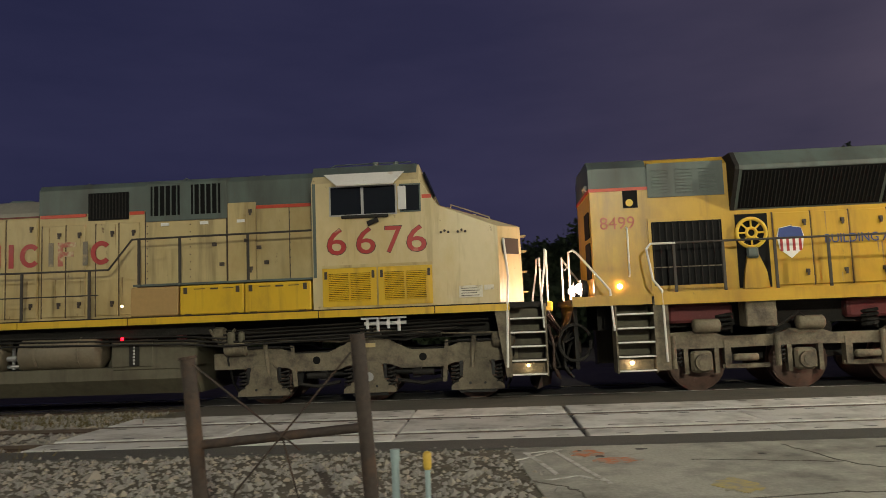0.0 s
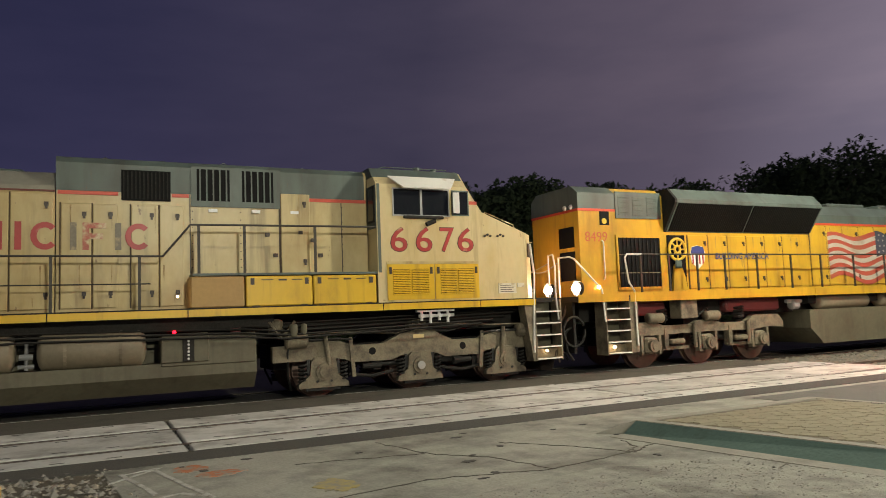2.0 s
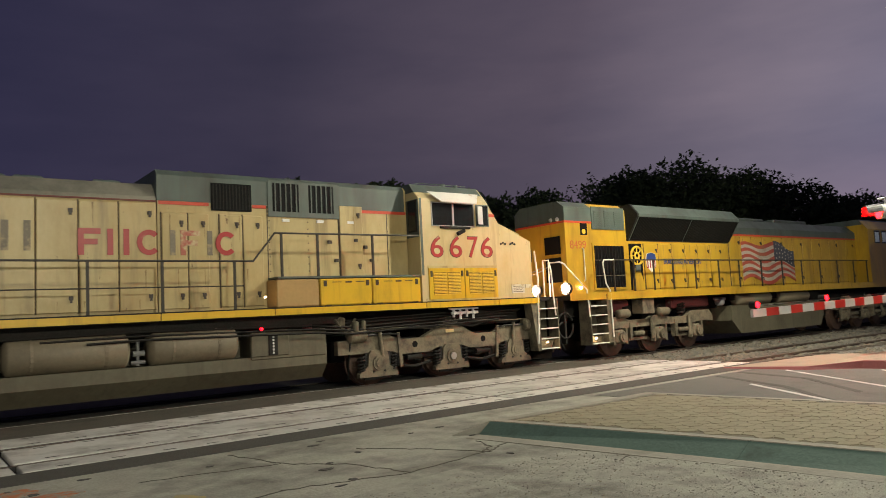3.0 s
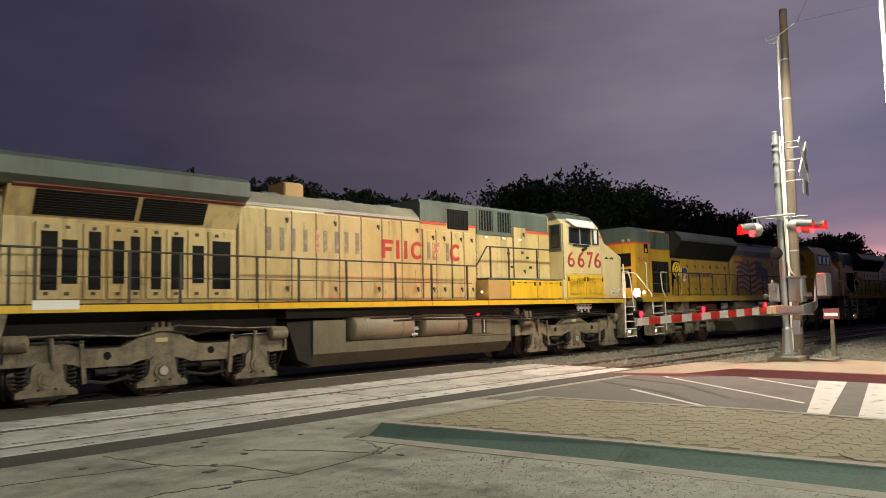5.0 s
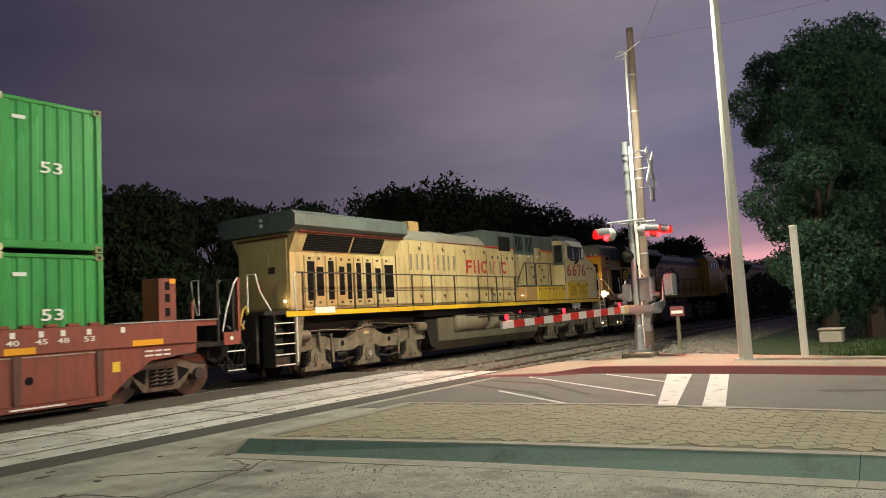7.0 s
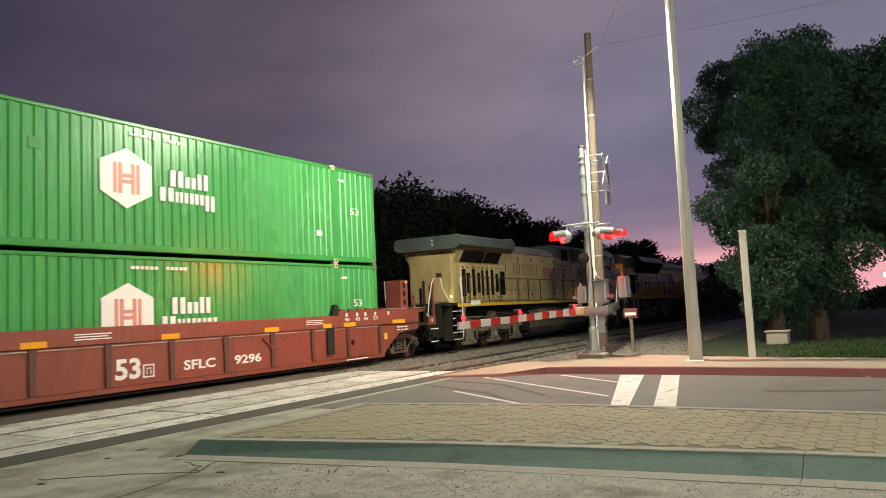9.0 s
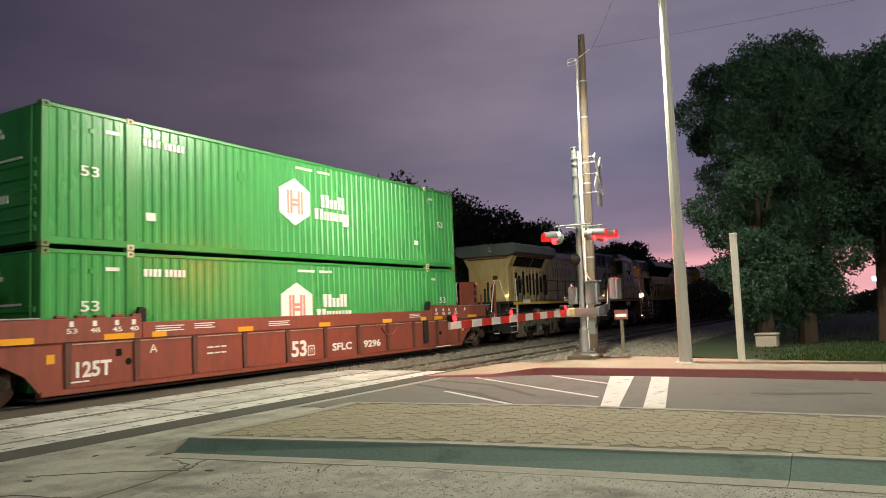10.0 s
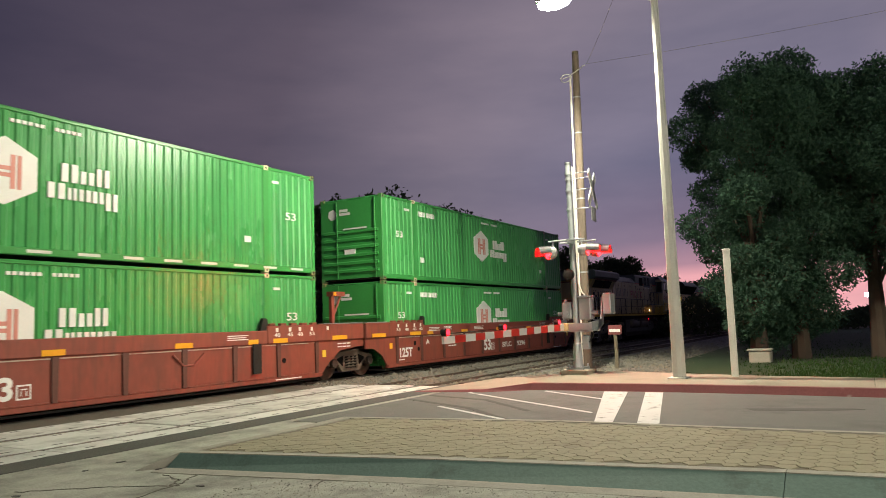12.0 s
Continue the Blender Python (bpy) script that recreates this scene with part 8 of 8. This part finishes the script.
# ---- trees ----
def tree(x, y, height, spread, seed, label, count=3800, leaf=0.30, material=None, low=0.25, blobs=16, full=0.7, group="trees behind the tracks"):
    rng = np.random.default_rng(seed)
    T = thing("tree", label, "tree", pose(x, y, -0.12), group)
    s = Shape()
    lean = rng.normal(0, 0.15, 2)
    knots = [Vector((lean[0] * f * f * 2, lean[1] * f * f * 2, height * 0.72 * f)) for f in np.linspace(0, 1, 7)]
    r0 = 0.026 * height + 0.05
    for i in range(6):
        s.tube(knots[i], knots[i + 1], r0 * (1 - i / 7), r0 * (1 - (i + 1) / 7), n=9)
    centres = []
    for b in range(blobs):
        f = low + (0.97 - low) * (b + 0.5) / blobs
        a = b * 2.4 + rng.uniform(-0.5, 0.5)
        w = spread * math.sin(math.pi * min(1, max(0.16, (1.08 - f) / (1.1 - low)))) ** full
        d = w * rng.uniform(0.35, 0.85)
        c = np.array([math.cos(a) * d, math.sin(a) * d, height * f])
        r = spread * rng.uniform(0.26, 0.46)
        c[2] = min(c[2], height - r * 0.8)
        centres.append((c, r))
        k = knots[min(6, max(1, int(f * 6)))]
        end = Vector(c)
        mid = k.lerp(end, 0.5) + Vector((0, 0, 0.15 * d))
        s.tube(k, mid, r0 * 0.32, r0 * 0.2, n=6).tube(mid, end, r0 * 0.2, r0 * 0.06, n=6)
    part("trunk", s, M_BARK, T, "dark tapered trunk and limbs")
    each = count // blobs
    at = []
    for c, r in centres:
        v = rng.normal(size=(each, 3))
        v /= np.linalg.norm(v, axis=1)[:, None]
        rad = r * rng.uniform(0.25, 1.0, (each, 1)) ** 0.45 * (1 + 0.22 * np.sin(v[:, :1] * 7 + c[0]) * np.cos(v[:, 1:2] * 6 + c[1]))
        at.append(c + v * rad * np.array([1.1, 1.1, 0.85]))
    at = np.concatenate(at)
    n = len(at)
    d1 = rng.normal(size=(n, 3))
    d1 /= np.linalg.norm(d1, axis=1)[:, None]
    d2 = np.cross(d1, rng.normal(size=(n, 3)))
    d2 /= np.linalg.norm(d2, axis=1)[:, None]
    sz = leaf * rng.uniform(0.55, 1.25, (n, 1))
    q = np.stack([at - d1 * sz, at - d2 * sz * 0.45, at + d1 * sz, at + d2 * sz * 0.45], 1).reshape(-1, 3)
    me = bpy.data.meshes.new("crown")
    me.from_pydata(q.tolist(), [], np.arange(4 * n).reshape(-1, 4).tolist())
    part("crown", me, material or M_LEAF, T, "uneven crown of small dark leaves")


def by_bearing(az, dist):
    return dist * math.sin(radians(az)), dist * math.cos(radians(az))


OAK = "dark leafy oak in a row behind the tracks"
for k, (az, elev, dist, width, cnt) in enumerate(((-14, 6.0, 40, 5, 3000), (-4, 6.4, 42, 5, 3000), (5.5, 7.4, 42, 3.6, 3000), (10, 9.0, 40, 3.8, 3200), (15, 10.0, 38, 4, 3600), (20, 9.9, 38, 3.6, 3600), (25.5, 12.0, 38, 3.8, 3600), (29, 11.2, 40, 3.2, 3000), (33, 11.9, 38, 3.4, 3600), (38.2, 10.9, 42, 3.8, 3600), (43, 10.4, 42, 3.8, 3600), (47, 8.4, 48, 4, 3200),
                                              (51.5, 10.8, 50, 4.6, 4200), (54.5, 11.2, 50, 5.6, 6000), (59, 10.4, 52, 4.8, 4200), (62.5, 8.8, 56, 4.6, 3800), (65.5, 7.6, 60, 4.2, 3400), (68.5, 6.6, 64, 4.2, 3200), (71.2, 5.3, 70, 4.2, 3000), (73.4, 5.6, 70, 3.0, 3000), (76, 3.9, 84, 3.6, 2600), (78.5, 3.2, 95, 4.0, 2600), (80.5, 3.4, 90, 4.0, 2600))):
    x, y = by_bearing(az, dist)
    tree(x, y, EYE + dist * math.tan(radians(elev)) - 1.2, width, 20 + k, OAK, cnt * 5, 0.18, low=0.12, blobs=24)
BROAD = "large dense broadleaf tree over the lawn"
for k, (az, elev, dist, width, cnt) in enumerate(((82.9, 18.6, 25.5, 2.15, 90000), (85.6, 19.0, 26.3, 2.1, 90000), (90.4, 17.4, 26.5, 2.0, 80000), (95.0, 15.6, 25.5, 2.6, 70000), (101.5, 16.5, 26, 3.4, 50000))):
    x, y = by_bearing(az, dist)
    tree(x, y, EYE + dist * math.tan(radians(elev)) - 0.5, width, 70 + k, BROAD, cnt, 0.065, M_LEAF2, low=(0.10, 0.10, 0.38, 0.34, 0.34)[k], blobs=34, full=0.42, group="broad trees on the lawn")


def underbrush():
    rng = np.random.default_rng(8)
    n = 52000
    az = np.radians(rng.uniform(-30, 110, n))
    d = rng.uniform(34, 46, n) + np.maximum(0, np.degrees(az) - 45) * 0.7
    z = rng.uniform(0, 1, n) ** 0.8 * (2.4 + 1.2 * np.sin(az * 23) + 0.6 * np.sin(az * 61))
    at = np.stack([d * np.sin(az), d * np.cos(az), z], 1)
    d1 = rng.normal(size=(n, 3))
    d1 /= np.linalg.norm(d1, axis=1)[:, None]
    d2 = np.cross(d1, rng.normal(size=(n, 3)))
    d2 /= np.linalg.norm(d2, axis=1)[:, None]
    s = rng.uniform(0.12, 0.30, (n, 1))
    q = np.stack([at - d1 * s, at - d2 * s * 0.5, at + d1 * s, at + d2 * s * 0.5], 1).reshape(-1, 3)
    me = bpy.data.meshes.new("underbrush")
    me.from_pydata(q.tolist(), [], np.arange(4 * n).reshape(-1, 4).tolist())
    solo("underbrush", me, M_LEAF, "dark brush below the trees", "bushes", "stuff")


underbrush()


def verge_weeds():
    rng = np.random.default_rng(4)
    n = 1500
    x, y = rng.uniform(-12, -5.5, n), rng.choice([12.6, 9.2, 13.4], n) + rng.normal(0, 0.25, n)
    h, a = rng.uniform(0.05, 0.22, n), rng.uniform(0, 6.28, n)
    p = np.stack([x, y, np.full(n, -0.12)], 1)
    d = np.stack([np.cos(a), np.sin(a), 0 * a], 1) * 0.02
    v = np.stack([p - d, p + d, p + np.stack([rng.normal(0, 0.06, n), rng.normal(0, 0.06, n), h], 1)], 1).reshape(-1, 3)
    me = bpy.data.meshes.new("verge_weeds")
    me.from_pydata(v.tolist(), [], np.arange(3 * n).reshape(-1, 3).tolist())
    solo("verge_weeds", me, M_WEED, "dry weeds between the tracks", "weeds", "stuff")


verge_weeds()


def parking_light():
    """A far blue-white lamp glimpsed through the trees."""
    P = thing("yard_lamp", "far blue-white yard lamp behind the lawn trees", "lamp", pose(*by_bearing(90.0, 60), 0))
    part("post", Shape().tube((0, 0, 0), (0, 0, 2.4), 0.06), M_UNDER, P)
    part("head", Shape().soft_box(-0.2, 0.2, -0.3, 0.3, 2.4, 2.7, 0.03), M_BLUELAMP, P, "glowing lamp head")


M_BLUELAMP = glow("blue_white_lamp", (0.55, 0.65, 1.0), 14)
parking_light()


def travel(t):
    """Metres that the train has gone at t seconds, gathering speed."""
    return 0.0591 + 4.13341 * t + 0.0715154 * t**2 - 0.000937122 * t**3 + 0.0000972690 * t**4


def motions():
    times = [0.5 * n for n in range(25)]
    for ob, u in ROLLING:
        walk(ob, [(t, pose(travel(t) + u, TRACK, 0)) for t in times])
    turns = [round(0.1 * n, 1) for n in range(121)]
    for ob, u, r in WHEELS:
        walk(ob, [(t, pose(u, 0, r, 0, math.degrees(travel(t) / r), 0)) for t in turns])


pavers(*ISLAND)
motions()
